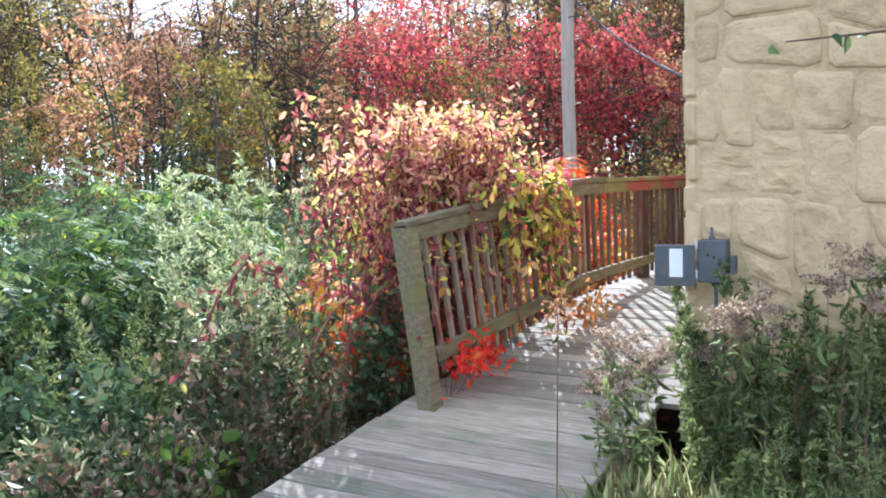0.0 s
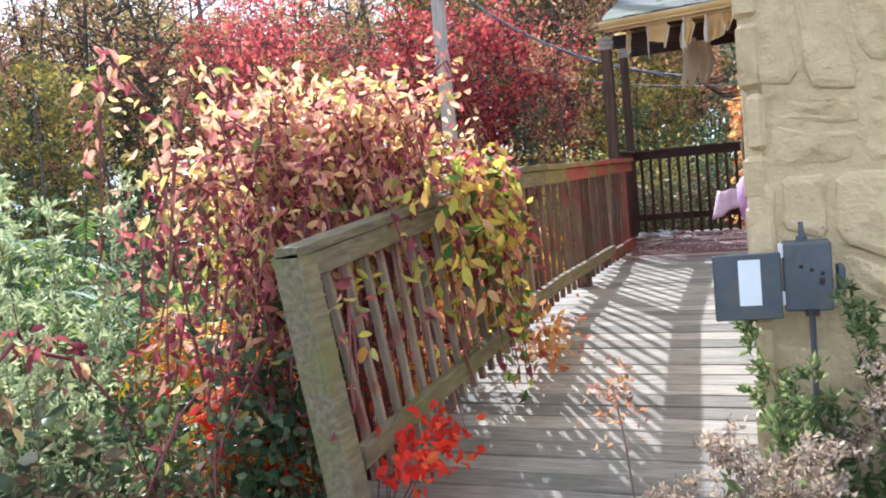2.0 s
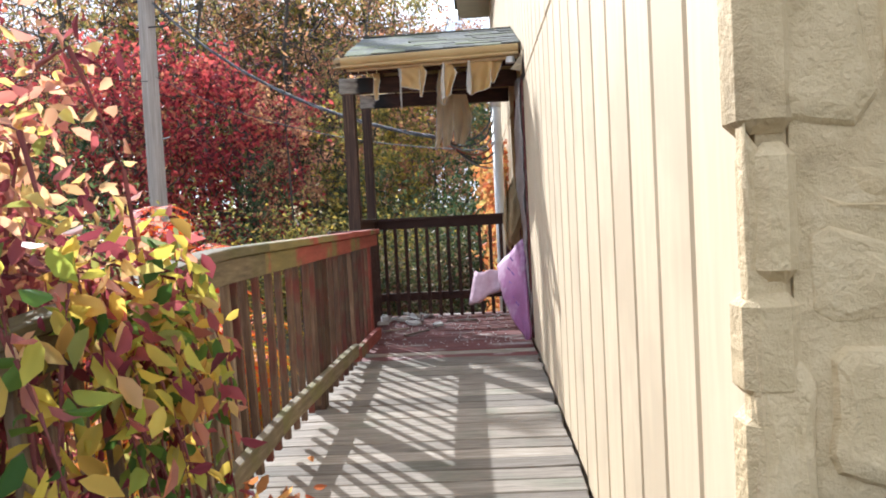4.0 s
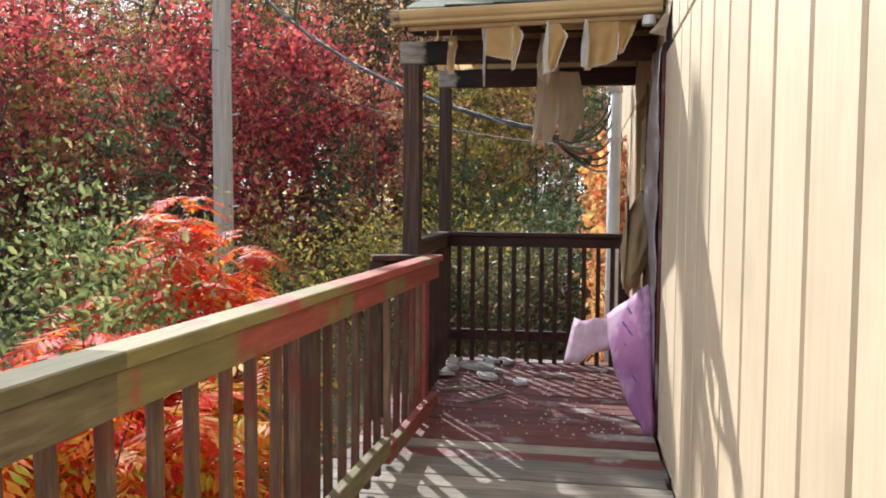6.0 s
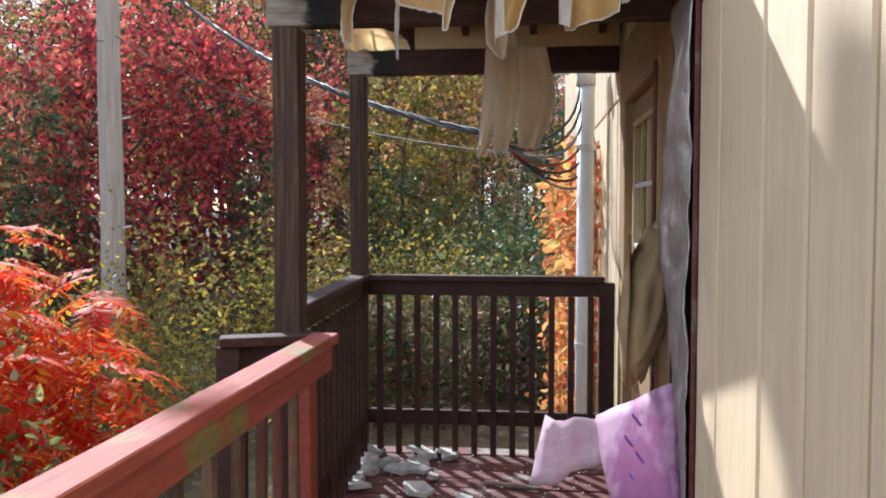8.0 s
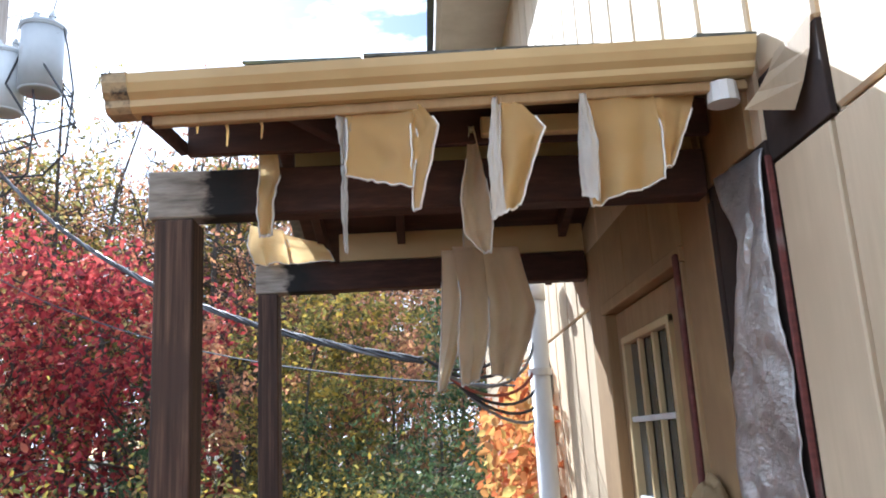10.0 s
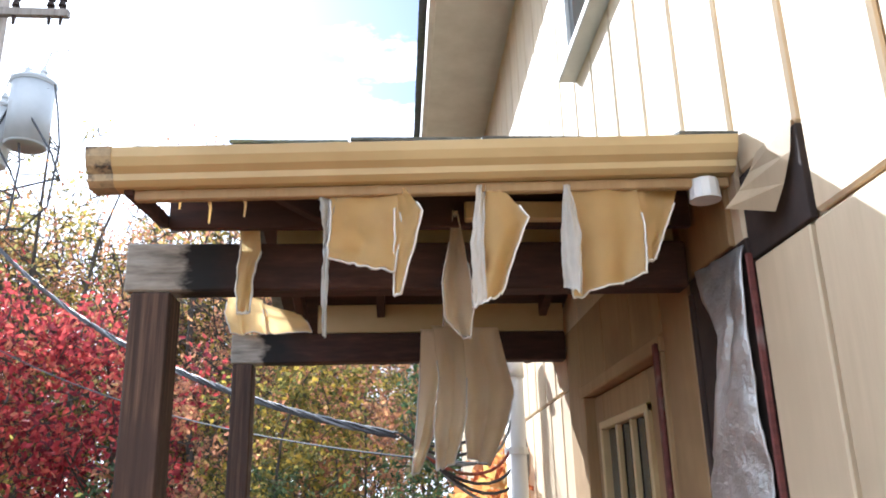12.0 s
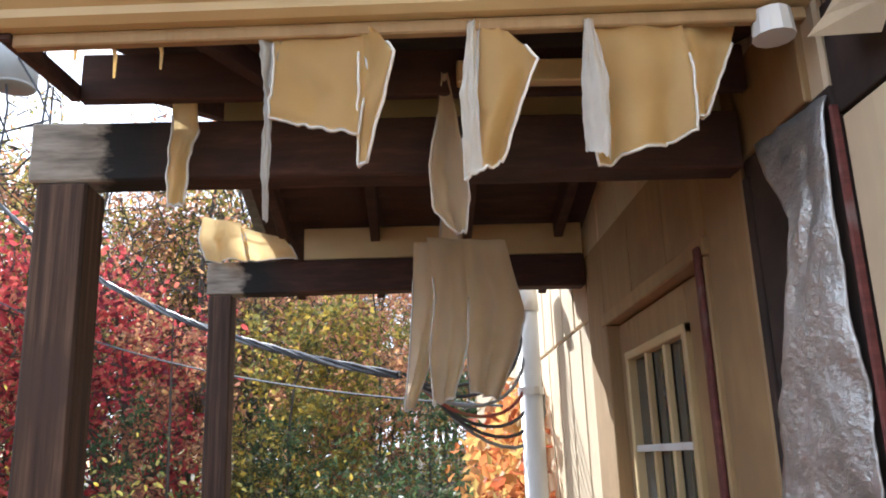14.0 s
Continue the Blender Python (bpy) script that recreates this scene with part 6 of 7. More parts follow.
def tree(name, label, at, height, crown_r, count, size, leaf, crown_from=0.3, limbs=26, trunk_r=0.14, group="", droop=0.0, category="tree"):
    """A tapered trunk with forked limbs and a crown of leaf clumps along the twigs, with gaps."""
    t = thing(name, label, category, group, at)
    starts, ends, radii = [np.array([0, 0, -0.5])], [np.array([rng.normal() * 0.05 * height, rng.normal() * 0.05 * height, height * 0.97])], [trunk_r]
    top = ends[0]
    tips = []
    for i in range(limbs):
        u = crown_from + (0.97 - crown_from) * (i + rng.random()) / limbs
        p = starts[0] + (top - starts[0]) * u
        a = i * 2.4 + rng.random()
        reach = crown_r * (1.05 - 0.65 * abs(u - 0.5) * 1.3) * rng.uniform(0.6, 1.1)
        e = p + np.array([math.cos(a) * reach, math.sin(a) * reach, reach * rng.uniform(0.1, 0.75) - droop * reach])
        starts.append(p)
        ends.append(e)
        radii.append(trunk_r * 0.42 * (1.1 - u))
        for j in range(4):
            w = rng.uniform(0.35, 0.95)
            q = p + (e - p) * w
            e2 = q + unit(rng.normal(size=3) + [0, 0, 0.4]) * reach * rng.uniform(0.25, 0.5)
            starts.append(q)
            ends.append(e2)
            radii.append(trunk_r * 0.16)
            tips.append((q, e2))
        tips.append((p + (e - p) * 0.5, e))
    stems_mesh("trunk", starts, ends, np.array(radii), BARK, t, 0.18, 6, 6)
    tips_a, tips_b = np.array([a for a, b in tips]), np.array([b for a, b in tips])
    k = rng.integers(0, len(tips), count)
    c = tips_a[k] + (tips_b[k] - tips_a[k]) * rng.uniform(0.2, 1.1, count)[:, None] + rng.normal(size=(count, 3)) * crown_r * 0.085
    leaves("crown", c, rand_dirs(count, -0.2), size, leaf, t, wide=0.6)
    return t


def build_vine():
    t = thing("pokeweed", "overgrown pokeweed with red stems and pink, cream and yellow leaves", "pokeweed")
    n = 165
    base = np.stack([rng.normal(-3.36, 0.20, n), rng.normal(5.35, 0.38, n), np.full(n, -0.25)], 1)
    az = rng.random(n) * 2 * np.pi
    out = np.stack([np.cos(az) * 0.60, np.sin(az) * 1.15, np.zeros(n)], 1) * rng.uniform(0.25, 1.0, n)[:, None]
    edge = np.clip(1.15 - 0.45 * np.linalg.norm(out, axis=1) ** 2, 0.55, 1)
    apex = base + out * 0.55 + np.stack([np.zeros(n), np.zeros(n), 0.2 + rng.uniform(1.4, 2.3, n) * edge], 1)
    tip = base + out * 1.25 + np.stack([np.zeros(n), np.zeros(n), (0.35 + rng.uniform(0.5, 1.3, n)) * edge], 1)
    mid = 2 * apex - (base + tip) / 2
    steps = 26
    u = np.linspace(0, 1, steps)[None, :, None]
    line = base[:, None] * (1 - u) ** 2 + mid[:, None] * 2 * u * (1 - u) + tip[:, None] * u ** 2
    line += rng.normal(size=line.shape) * 0.012
    line[..., 0] = np.minimum(line[..., 0], np.where(line[..., 2] > 1.6, -2.52, -2.74) + 0.10 * rng.random(line.shape[:2]))
    line[..., 1] = np.minimum(line[..., 1], 6.45)
    k = 6
    from_step = 9
    p = (line[:, from_step:, None] + rng.normal(size=(n, steps - from_step, k, 3)) * 0.055).reshape(-1, 3)
    p[:, 0] = np.minimum(p[:, 0], np.where(p[:, 2] > 1.55, -2.42, -2.66))
    hang = rand_dirs(len(p), -1.0)
    # Higher leaves mostly take the paler colour that carries the sunlight.
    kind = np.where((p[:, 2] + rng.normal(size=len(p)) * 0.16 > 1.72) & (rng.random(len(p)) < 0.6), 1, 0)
    kind = np.where((p[:, 0] > -2.98) & (p[:, 2] < 1.6) & (rng.random(len(p)) < 0.4), 2, kind)
    keep = rng.random(len(p)) < np.where(kind == 2, 0.55, np.where(kind == 1, 0.9, 0.75))
    keep &= (p[:, 2] > 1.0) | (p[:, 1] > 5.2) | (rng.random(len(p)) < 0.12)
    p, hang, kind = p[keep], hang[keep], kind[keep]
    leaves("leaves", p[kind == 0], hang[kind == 0], 0.066, L_VINE, t, wide=0.46)
    leaves("top_leaves", p[kind == 1], hang[kind == 1] + [0, 0, 0.4], 0.070, L_VINETOP, t, "cream and yellow top leaves, coloured paler as if sunlit", wide=0.46)
    leaves("yellow_leaves", p[kind == 2], hang[kind == 2], 0.082, L_VINEY, t, "yellow-green hanging leaves", wide=0.48)
    # shoots that arch over the rail and hang down on the ramp's side
    shoots = 24
    y0 = rng.normal(5.42, 0.30, shoots).clip(4.8, 6.05)
    top = np.stack([np.full(shoots, -2.80), y0, rng.uniform(1.60, 1.78, shoots)], 1)
    foot = np.stack([rng.uniform(-2.63, -2.48, shoots), y0 + rng.normal(0.05, 0.16, shoots), rng.uniform(0.50, 1.35, shoots)], 1)
    crest = (top + foot) / 2 + np.stack([np.full(shoots, 0.06), np.zeros(shoots), 0.42 * (top - foot)[:, 2]], 1)
    w = np.linspace(0, 1, 16)[None, :, None]
    fall = top[:, None] * (1 - w) ** 2 + crest[:, None] * 2 * w * (1 - w) + foot[:, None] * w ** 2
    fall[..., 0] = np.where(fall[..., 2] < 1.70, np.maximum(fall[..., 0], -2.64), fall[..., 0])
    stems_mesh("stem_tangle", fall[:, :-1].reshape(-1, 3), fall[:, 1:].reshape(-1, 3), 0.006, REDSTEM, t, 0.02)
    q = (fall[:, 2:, None] + rng.normal(size=(shoots, 14, 2, 3)) * [0.035, 0.06, 0.05]).reshape(-1, 3)
    q[:, 0] = np.maximum(q[:, 0], -2.66)
    pick = rng.random(len(q)) + 0.25 * (q[:, 2] - 1.0)
    for name, leaf, keep, size, label in (("yellow_leaves", L_VINEY, pick > 0.74, 0.088, "yellow-green hanging leaves"), ("leaves", L_VINE, (pick > 0.30) & (pick <= 0.74), 0.078, ""), ("green_leaves", L_GREEN, pick <= 0.30, 0.075, "low green leaves")):
        leaves(name, q[keep], rand_dirs(int(keep.sum()), -1.1), size, leaf, t, label, wide=0.52)
    m = 130
    q = np.stack([rng.normal(-2.55, 0.07, m), rng.normal(6.15, 0.22, m), rng.normal(0.66, 0.09, m)], 1)
    leaves("orange_leaves", q, rand_dirs(m, -0.6), 0.07, L_CREEPER, t, "rusty orange leaves low at the rail", wide=0.5)
    segs = [(line[:, a], line[:, min(a + 4, steps - 1)]) for a in range(0, steps - 1, 4)]
    stems_mesh("stem_tangle", np.concatenate([a for a, c in segs]), np.concatenate([c for a, c in segs]), 0.009, REDSTEM, t, 0.05)
    # drooping berry strings
    c0 = p[rng.integers(0, len(p), 170)]
    c = (c0[:, None] + np.stack([np.zeros(12), np.zeros(12), -np.arange(12) * 0.011], 1)[None] + rng.normal(size=(170, 12, 3)) * 0.006).reshape(-1, 3)
    v, f = leaf_arrays(np.repeat(c, 2, 0), rand_dirs(len(c) * 2), np.full(len(c) * 2, 0.014), 1.0, 0.6)
    attach("fruit", tri_mesh("berries", v, f), REDSTEM, t, "dark purple berry strings")
    t2 = thing("red_creeper", "scarlet creeper leaves at the foot of the railing post", "vine")
    n = 170
    q = np.stack([rng.normal(-2.64, 0.08, n), rng.normal(4.40, 0.13, n), rng.normal(0.60, 0.07, n)], 1)
    leaves("leaves", q, rand_dirs(n, -0.6), 0.055, L_SCARLET, t2, wide=0.6)
    stems_mesh("stem_tangle", np.array([[-2.8, 4.3, 0.3]] * 6), np.array([[-2.66, 4.42, 0.62]] * 6) + rng.normal(size=(6, 3)) * 0.1, 0.004, REDSTEM, t2, 0.3)
    t3 = thing("wall_vine", "salmon-orange creeper climbing the far end of the house wall", "vine")
    n = 5200
    q = np.stack([WALL - 0.03 - np.abs(rng.normal(0.0, 0.13, n)), rng.uniform(13.25, 16.5, n), rng.uniform(-0.5, 2.75, n)], 1)
    q = q[q[:, 2] < 2.75 - 0.12 * (q[:, 1] - 13.2) + 0.15 * np.sin(q[:, 1] * 7)]
    leaves("leaves", q, rand_dirs(len(q), -0.7), 0.10, L_CREEPER, t3, wide=0.6)
    st = np.stack([np.full(14, WALL - 0.04), rng.uniform(13.3, 16.0, 14), np.full(14, -0.6)], 1)
    stems_mesh("stem_tangle", st, st + np.stack([np.zeros(14), rng.normal(size=14) * 0.2, np.full(14, 3.1)], 1), 0.008, STEM, t3, 0.05)


def gz(x, y):
    return (x, y, ground_z(x, y))


def build_plants():
    build_vine()
    bush("bramble", "low bramble bush with dull green and purple-brown leaves", gz(-3.32, 4.65), 0.28, 1.15, 700, 0.065, L_DARK, group="brambles beside the ramp", lumps=7, wide=0.6, stems=26)
    # left of the ramp: plumes, weeds, brambles
    for x, y, s, h in ((-4.25, 3.85, 11, 2.15), (-4.05, 3.6, 5, 1.6), (-4.85, 3.4, 8, 1.3), (-5.25, 3.3, 6, 1.15)):
        feathery("mugwort", "tall feathery grey-green mugwort growing beside the ramp", gz(x, y), s, h, 0.20, L_SAGE if x > -4.5 else L_WILD, "mugwort beside the ramp")
    for x, y, h, leaf in ((-3.45, 3.5, 1.05, L_WEED), (-3.75, 4.3, 1.45, L_WEED), (-3.5, 2.6, 0.7, L_WEED), (-4.15, 4.9, 1.3, L_GREEN), (-3.5, 1.8, 0.4, L_WEED), (-4.7, 5.4, 1.3, L_WEED), (-5.4, 4.6, 1.2, L_DARK), (-4.6, 1.9, 0.6, L_WEED)):
        weeds("weeds", "tangled weeds with small green and browned leaves beside the ramp", gz(x, y), 0.45, h * 0.9, 24, leaf, 40, 0.08, 0.5, "weeds beside the ramp")
    for x, y, r, h, n, leaf, sz in ((-3.75, 3.4, 0.42, 1.0, 900, L_WEED, 0.075), (-4.1, 3.9, 0.42, 1.15, 900, L_DARK, 0.07), (-3.6, 4.5, 0.35, 1.25, 800, L_DARK, 0.07), (-4.6, 2.9, 0.5, 0.85, 900, L_DARK, 0.08), (-5.6, 3.7, 0.6, 1.15, 1300, L_DARK, 0.08),
                                  (-6.4, 3.1, 0.6, 1.0, 1300, L_WEED, 0.08), (-5.2, 2.1, 0.5, 0.55, 800, L_WEED, 0.08), (-3.9, 2.3, 0.35, 0.5, 500, L_WEED, 0.07), (-6.0, 1.6, 0.6, 0.6, 900, L_DARK, 0.09), (-5.9, 4.9, 0.6, 1.4, 1400, L_DARK, 0.085)):
        bush("bramble", "low bramble bush with dull green and purple-brown leaves", gz(x, y), r, h, n, sz, leaf, group="brambles beside the ramp", lumps=7, wide=0.6, stems=26)
    for x, y, leaf, sz in ((-4.6, 2.8, L_GREEN, 0.15), (-4.95, 2.65, L_GREEN, 0.14), (-3.6, 2.9, L_GREEN, 0.09), (-3.75, 2.75, L_GREEN, 0.09)):
        bush("seedling", "fresh green broad-leaved seedlings at the ramp's edge", gz(x, y), 0.24, 0.40, 75, sz, leaf, group="seedlings", lumps=6, wide=0.75, stems=18)
    for x, y in ((-5.35, 2.55), (-5.0, 2.3), (-5.6, 2.9), (-4.3, 2.7)):
        bush("dry_weed", "low clump of dry silvery weeds", gz(x, y), 0.4, 0.45, 800, 0.07, L_SAGE, group="dry weeds", lumps=8, wide=0.2, stems=40)
    # dark brush and green sumac thicket further left
    for x, y, r, h, n, leaf in ((-7.2, 4.2, 1.2, 1.7, 3600, L_DARK), (-8.4, 6.4, 1.5, 2.0, 4200, L_DARK), (-6.3, 7.0, 1.1, 1.6, 3200, L_DARK), (-9.5, 9.0, 1.8, 2.2, 4600, L_DARK), (-7.6, 9.2, 1.3, 1.9, 3600, L_GREEN),
                                (-8.6, 3.0, 1.3, 1.5, 3200, L_WEED), (-11.0, 12.0, 2.0, 2.4, 4200, L_DARK), (-6.6, 10.6, 0.9, 2.5, 4200, L_WILD), (-5.05, 11.1, 0.6, 2.1, 2600, L_SAGE2), (-6.5, 12.4, 0.9, 3.1, 4200, L_WILD), (-12, 7.5, 2.0, 2.2, 4000, L_DARK)):
        bush("bush", "dense green bush in the overgrown bank", gz(x, y), r, h, n, 0.085, leaf, group="bushes on the bank")
    for x, y, h in ((-6.6, 5.6, 2.5), (-7.6, 6.6, 2.9), (-8.6, 5.2, 3.0), (-9.6, 7.2, 3.2), (-8.0, 2.4, 2.2), (-10.5, 4.5, 3.1), (-6.3, 3.7, 1.85), (-6.7, 4.1, 2.0)):
        sumac("green_sumac", "tall sumac with long green fronds", gz(x, y), h, 60, L_GREEN, 0.75, "green sumacs on the bank", 1.1, 10, 0.14)
    # red and orange sumacs beside the landing
    for x, y, h, leaf, n in ((-4.25, 9.0, 1.95, L_SUMAC, 60), (-4.7, 9.8, 2.1, L_SUMAC, 60), (-5.2, 10.4, 2.2, L_SUMAC, 60), (-4.35, 10.2, 1.9, L_SUMAC, 54), (-5.7, 11.6, 2.6, L_SUMAC, 60), (-5.2, 12.4, 3.15, L_SUMAC, 80), (-5.35, 11.3, 2.95, L_SUMAC, 70),
                             (-3.85, 8.6, 1.45, L_SUMACY, 50), (-3.8, 9.5, 1.5, L_SUMACY, 54), (-3.95, 10.5, 1.5, L_SUMACY, 46), (-5.0, 8.0, 2.0, L_SUMAC, 54), (-4.4, 6.6, 1.6, L_SUMAC, 44), (-4.0, 4.9, 1.35, L_SUMAC, 20),
                             (-4.9, 6.1, 1.5, L_SUMACY, 34), (-4.0, 7.4, 1.25, L_SUMACY, 34), (-6.3, 12.9, 2.7, L_SUMAC, 50), (-6.3, 8.6, 2.4, L_SUMACY, 44)):
        sumac("sumac", "staghorn sumac with fiery red and orange fronds beside the landing", gz(x, y), h, int(n * 1.5), leaf, 0.55, spread=0.6, leaf_len=0.13)
    bush("bush", "olive and yellow shrub behind the landing", gz(-6.2, 16.0), 1.4, 2.8, 6500, 0.075, L_OLIVE, group="bushes on the bank")
    bush("bush", "olive and yellow shrub behind the landing", gz(-4.6, 17.0), 1.2, 2.3, 5200, 0.075, L_OLIVE, group="bushes on the bank")
    for x, y, r, h, leaf in ((-3.2, 15.6, 1.0, 1.3, L_WEED), (-2.2, 16.8, 1.1, 1.6, L_WEED), (-3.6, 18.5, 1.4, 2.0, L_OLIVE), (-1.2, 18.0, 1.4, 2.4, L_DARK), (0.5, 19.0, 1.6, 3.0, L_GREEN), (-2.6, 20.5, 1.6, 2.6, L_DARK)):
        bush("bush", "scrubby bush behind the porch", gz(x, y), r, h, 4200, 0.08, leaf, group="bushes behind the porch")
    # right of the ramp, before the stone wall
    for x, y, h, s in ((-1.33, 3.42, 1.16, 7), (-0.87, 3.80, 1.34, 6), (-0.55, 3.78, 1.46, 4), (-1.02, 4.0, 1.08, 4), (-1.52, 3.75, 0.88, 3)):
        goldenrod(gz(x, y), h, s)
    for x, y, h, leaf in ((-0.62, 3.50, 0.8, L_SAGE2), (-0.30, 3.55, 0.85, L_SAGE2), (0.15, 3.6, 0.8, L_WILD)):
        weeds("weeds", "leafy green weeds before the stone wall", gz(x, y), 0.32, h, 22, leaf, 50, 0.075, 0.32, "weeds before the stone wall", lean_out=0.3)
    for x, y, h in ((-0.88, 3.75, 0.66), (-0.70, 3.6, 0.6), (-1.12, 3.95, 0.55)):
        feathery("mugwort", "bushy fine-leaved green mugwort before the stone wall", gz(x, y), 10, h, 0.16, L_SAGE2, "mugwort before the stone wall")
    for x, y, h in ((-1.0, 4.34, 1.22), (-0.68, 4.34, 1.32), (-0.35, 4.3, 1.38), (0.05, 4.25, 1.35), (0.5, 4.2, 1.45)):
        feathery("evergreen_shrub", "dull green feathery shrub at the foot of the stone wall", gz(x, y), 14, h, 0.18, L_WILD, "shrubs at the stone wall")
    bush("dry_weed", "low dead brown bramble before the stone wall", gz(-0.55, 3.15), 0.4, 0.35, 500, 0.05, L_RUST, group="dead brambles", lumps=8, wide=0.3, stems=60)
    bush("dry_weed", "low dead brown bramble before the stone wall", gz(-0.05, 3.0), 0.4, 0.32, 500, 0.05, L_RUST, group="dead brambles", lumps=8, wide=0.3, stems=60)
    n = 3800
    p = np.stack([rng.normal(-1.18, 0.19, n), rng.normal(3.35, 0.28, n), np.full(n, -0.03)], 1)
    p[:, 0] = np.maximum(p[:, 0], -1.46)
    a = rand_dirs(n, 1.6)
    v, f = leaf_arrays(p, a, rng.uniform(0.16, 0.40, n), 0.03, 0.05)
    tagged(attach("grass", tri_mesh("grass", v, f), L_GRASS), "long pale grass beside the ramp", "grass", kind="stuff")
    n = 9000
    p = np.stack([rng.uniform(-9, 1.5, n), rng.uniform(-1, 14, n), np.zeros(n)], 1)
    p[:, 2] = [ground_z(x, y) + 0.015 for x, y in p[:, :2]]
    a = rng.normal(size=(n, 3)) * [1, 1, 0.25]
    v, f = leaf_arrays(p, a, np.full(n, 0.07), 0.6, 0.4)
    tagged(attach("fallen_leaves", tri_mesh("fallen_leaves", v, f), L_RUST), "brown fallen leaves on the ground", "leaves", kind="stuff")
    # a weed stalk growing through the ramp
    t = thing("dead_stalk", "dead weed stalk standing at the edge of the ramp", "weeds")
    bm = bmesh.new()
    tube(bm, [(-1.51, 3.02, -0.05), (-1.55, 3.10, 0.35), (-1.60, 3.24, 0.72), (-1.66, 3.40, 1.02), (-1.69, 3.46, 1.12)], 0.005, 0.002, 5)
    part("stalk", bm, STEM, t)
    c = np.array([-1.685, 3.45, 1.10]) + rng.normal(size=(90, 3)) * [0.03, 0.03, 0.045]
    leaves("seed_head", c, rand_dirs(90), 0.022, L_RUST, t)
    # twig with a few leaves hanging in from above
    t = thing("twig", "thin twig with a few green leaves", "twig")
    bm = bmesh.new()
    tube(bm, [(0.9, 1.95, 2.25), (0.2, 1.92, 2.06), (-0.25, 1.9, 1.985), (-0.47, 1.9, 1.985)], 0.006, 0.002, 5)
    part("stem", bm, STEM, t)
    c = np.stack([np.array([-0.50, -0.38, -0.35, -0.31, -0.28, -0.25, -0.22]), rng.normal(1.9, 0.015, 7), np.full(7, 1.985)], 1)
    leaves("leaves", c, rand_dirs(7, -0.8), 0.055, L_DARK, t, wide=0.5)


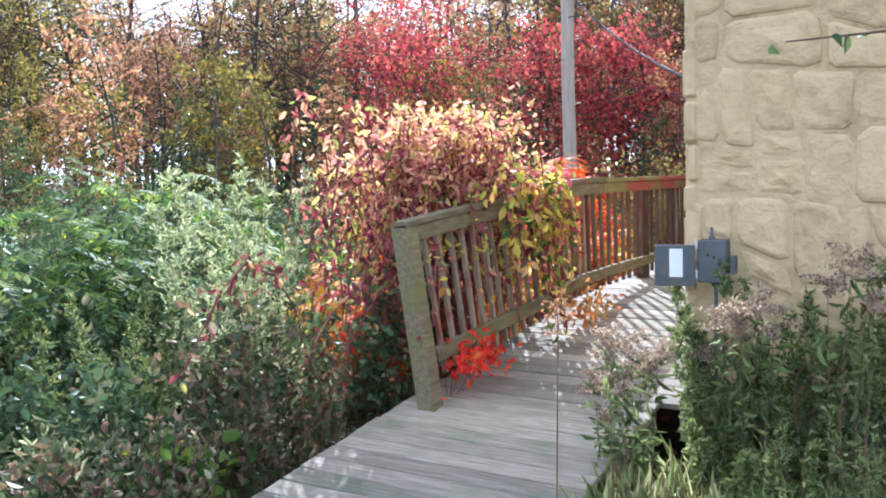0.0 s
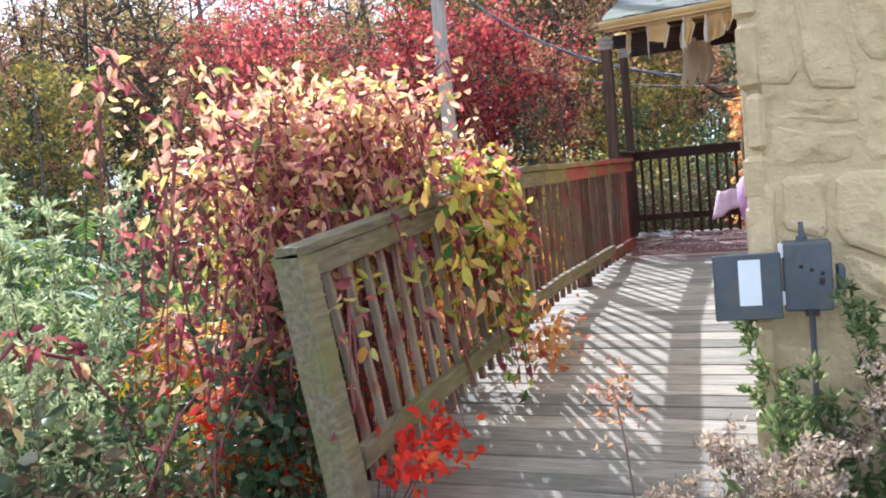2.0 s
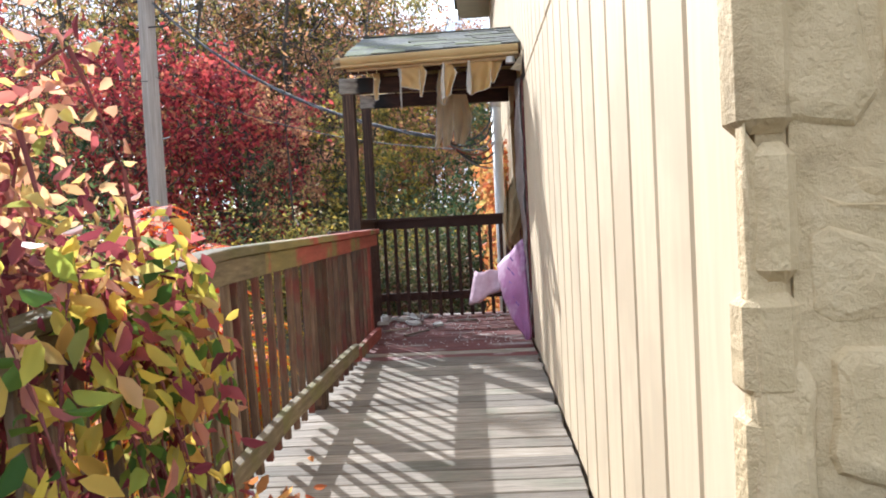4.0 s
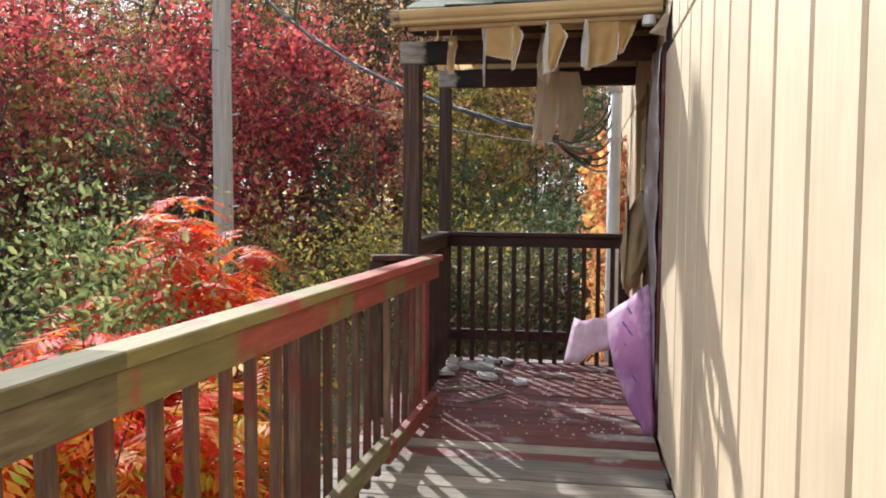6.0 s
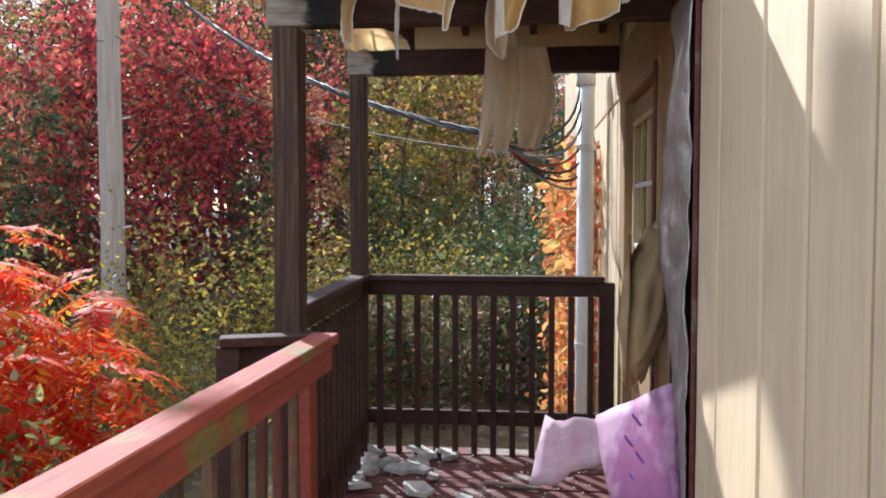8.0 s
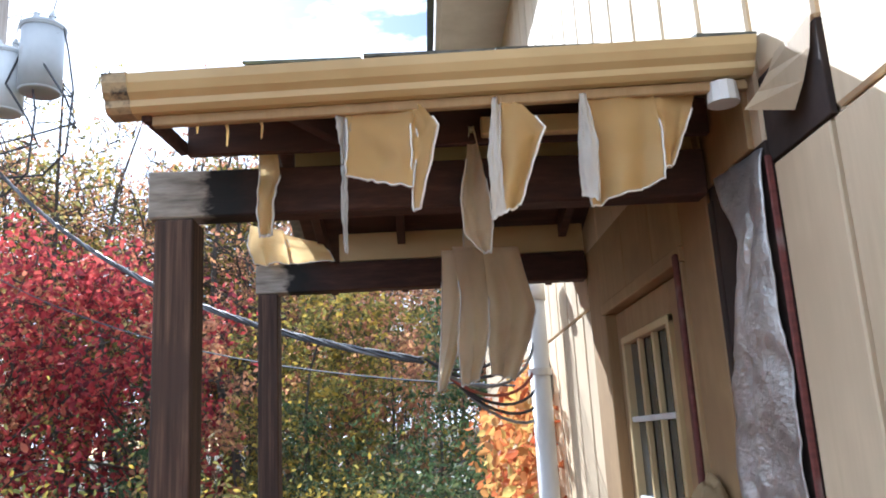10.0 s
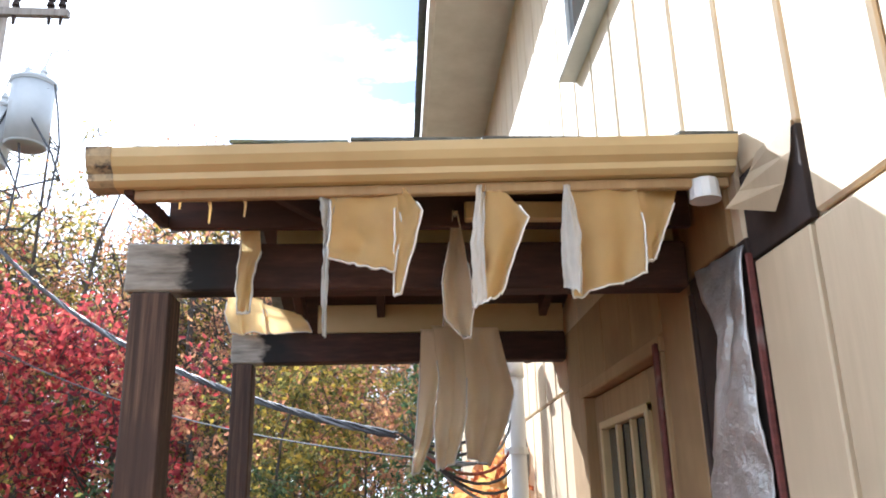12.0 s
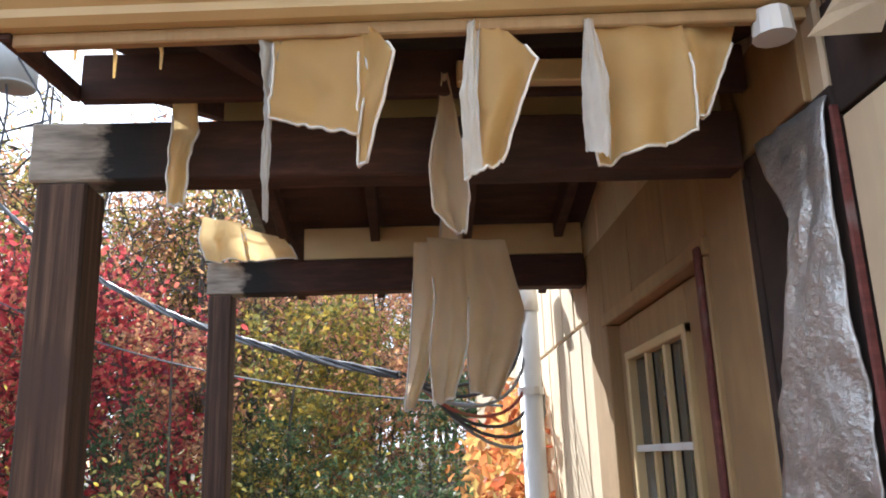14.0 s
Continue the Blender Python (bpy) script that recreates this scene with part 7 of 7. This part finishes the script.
def build_trees():
    global rng
    rng = np.random.default_rng(21)
    # crimson trees behind the pole
    for x, y, h, r in ((-13.5, 20.5, 6.9, 3.1), (-9.6, 22.0, 6.4, 2.8), (-16.5, 24.0, 7.6, 3.2), (-7.6, 24.5, 6.2, 2.4)):
        tree("maple", "crimson autumn maple with a spreading crown", gz(x, y), h, r, 5000, 0.15, L_RED, 0.12, 34, 0.13, "crimson maples")
    kinds = [tree("woodland_tree", "tall thin woodland tree with sparse yellowing leaves", gz(-30, 36), 12.5, 2.6, 2300, 0.17, L_WOOD, 0.25, 30, 0.15, "woodland trees"),
             tree("woodland_tree", "tall thin woodland tree with sparse rusty leaves", gz(-23, 40), 12.0, 2.6, 1900, 0.17, L_RUST, 0.30, 28, 0.14, "woodland trees"),
             tree("woodland_tree", "tall nearly bare grey woodland tree", gz(-38, 26), 11.5, 2.4, 700, 0.15, L_RUST, 0.35, 30, 0.15, "woodland trees"),
             tree("woodland_tree", "woodland tree with pale green leaves", gz(-15, 43), 11.5, 2.8, 2900, 0.17, L_OLIVE, 0.2, 30, 0.15, "woodland trees")]
    small = [tree("sapling", "thin woodland sapling with yellow-green leaves", gz(-5, 24), 5.5, 1.3, 1900, 0.12, L_OLIVE, 0.12, 22, 0.05, "saplings"),
             tree("sapling", "thin woodland sapling with rusty leaves", gz(-3, 25), 6.2, 1.3, 1500, 0.12, L_RUST, 0.15, 22, 0.05, "saplings"),
             tree("sapling", "thin sapling with dark green leaves", gz(-1, 23), 5.2, 1.4, 2000, 0.12, L_DARK, 0.1, 22, 0.05, "saplings")]
    bare = [tree("bare_tree", "tall bare grey tree with a few last leaves", gz(-28, 30), 13.5, 2.8, 1300, 0.15, L_WOOD, 0.28, 38, 0.16, "bare trees"),
            tree("bare_tree", "tall bare grey tree with a few last leaves", gz(-20, 35), 13.0, 3.0, 900, 0.15, L_RUST, 0.32, 38, 0.15, "bare trees")]
    q = random.Random(77)
    for i in range(44):
        az, d = radians(q.uniform(6, 82)), q.uniform(27, 44)
        x, y = -1.5 - math.sin(az) * d, 4 + math.cos(az) * d
        copy_thing(bare[i % 2], pose(x, y, ground_z(x, y), 0, 0, q.uniform(0, 360)) @ Matrix.Diagonal((*(q.uniform(0.75, 1.1),) * 3, 1)))
    r = random.Random(31)
    for i in range(150):
        az = radians(r.uniform(-14, 82))
        d = r.uniform(25, 50)
        x, y = -1.5 - math.sin(az) * d, 4 + math.cos(az) * d
        copy_thing((kinds + kinds[1:3])[r.randrange(6)], pose(x, y, ground_z(x, y), 0, 0, r.uniform(0, 360)) @ Matrix.Diagonal((*(r.uniform(0.72, 1.02) * (0.30 * d + 1.0 - 0.07 * (d - 16)) / 12.5,) * 3, 1)))
    for i in range(18):
        az, d = radians(r.uniform(3, 26)), r.uniform(29, 38)
        x, y = -1.5 - math.sin(az) * d, 4 + math.cos(az) * d
        copy_thing((kinds[2], kinds[3], kinds[1])[i % 3], pose(x, y, ground_z(x, y), 0, 0, r.uniform(0, 360)) @ Matrix.Diagonal((*(r.uniform(0.95, 1.15),) * 3, 1)))
    for i in range(16):
        az, d = radians(r.uniform(42, 80)), r.uniform(30, 42)
        x, y = -1.5 - math.sin(az) * d, 4 + math.cos(az) * d
        copy_thing((kinds[2], kinds[0], kinds[3])[i % 3], pose(x, y, ground_z(x, y), 0, 0, r.uniform(0, 360)) @ Matrix.Diagonal((*(r.uniform(0.95, 1.15),) * 3, 1)))
    for i in range(130):
        az = radians(r.uniform(-12, 84))
        d = r.uniform(17.5, 34)
        x, y = -1.5 - math.sin(az) * d, 4 + math.cos(az) * d
        copy_thing(r.choice(small), pose(x, y, ground_z(x, y), 0, 0, r.uniform(0, 360)) @ Matrix.Diagonal((*(r.uniform(0.6, 1.05),) * 3, 1)))


build_porch()
build_landing_rails()
build_door()
build_ramp_rail()
build_hangings()
build_box()
build_pole()
build_debris()
build_plants()
build_trees()
build_decks()
build_stones()
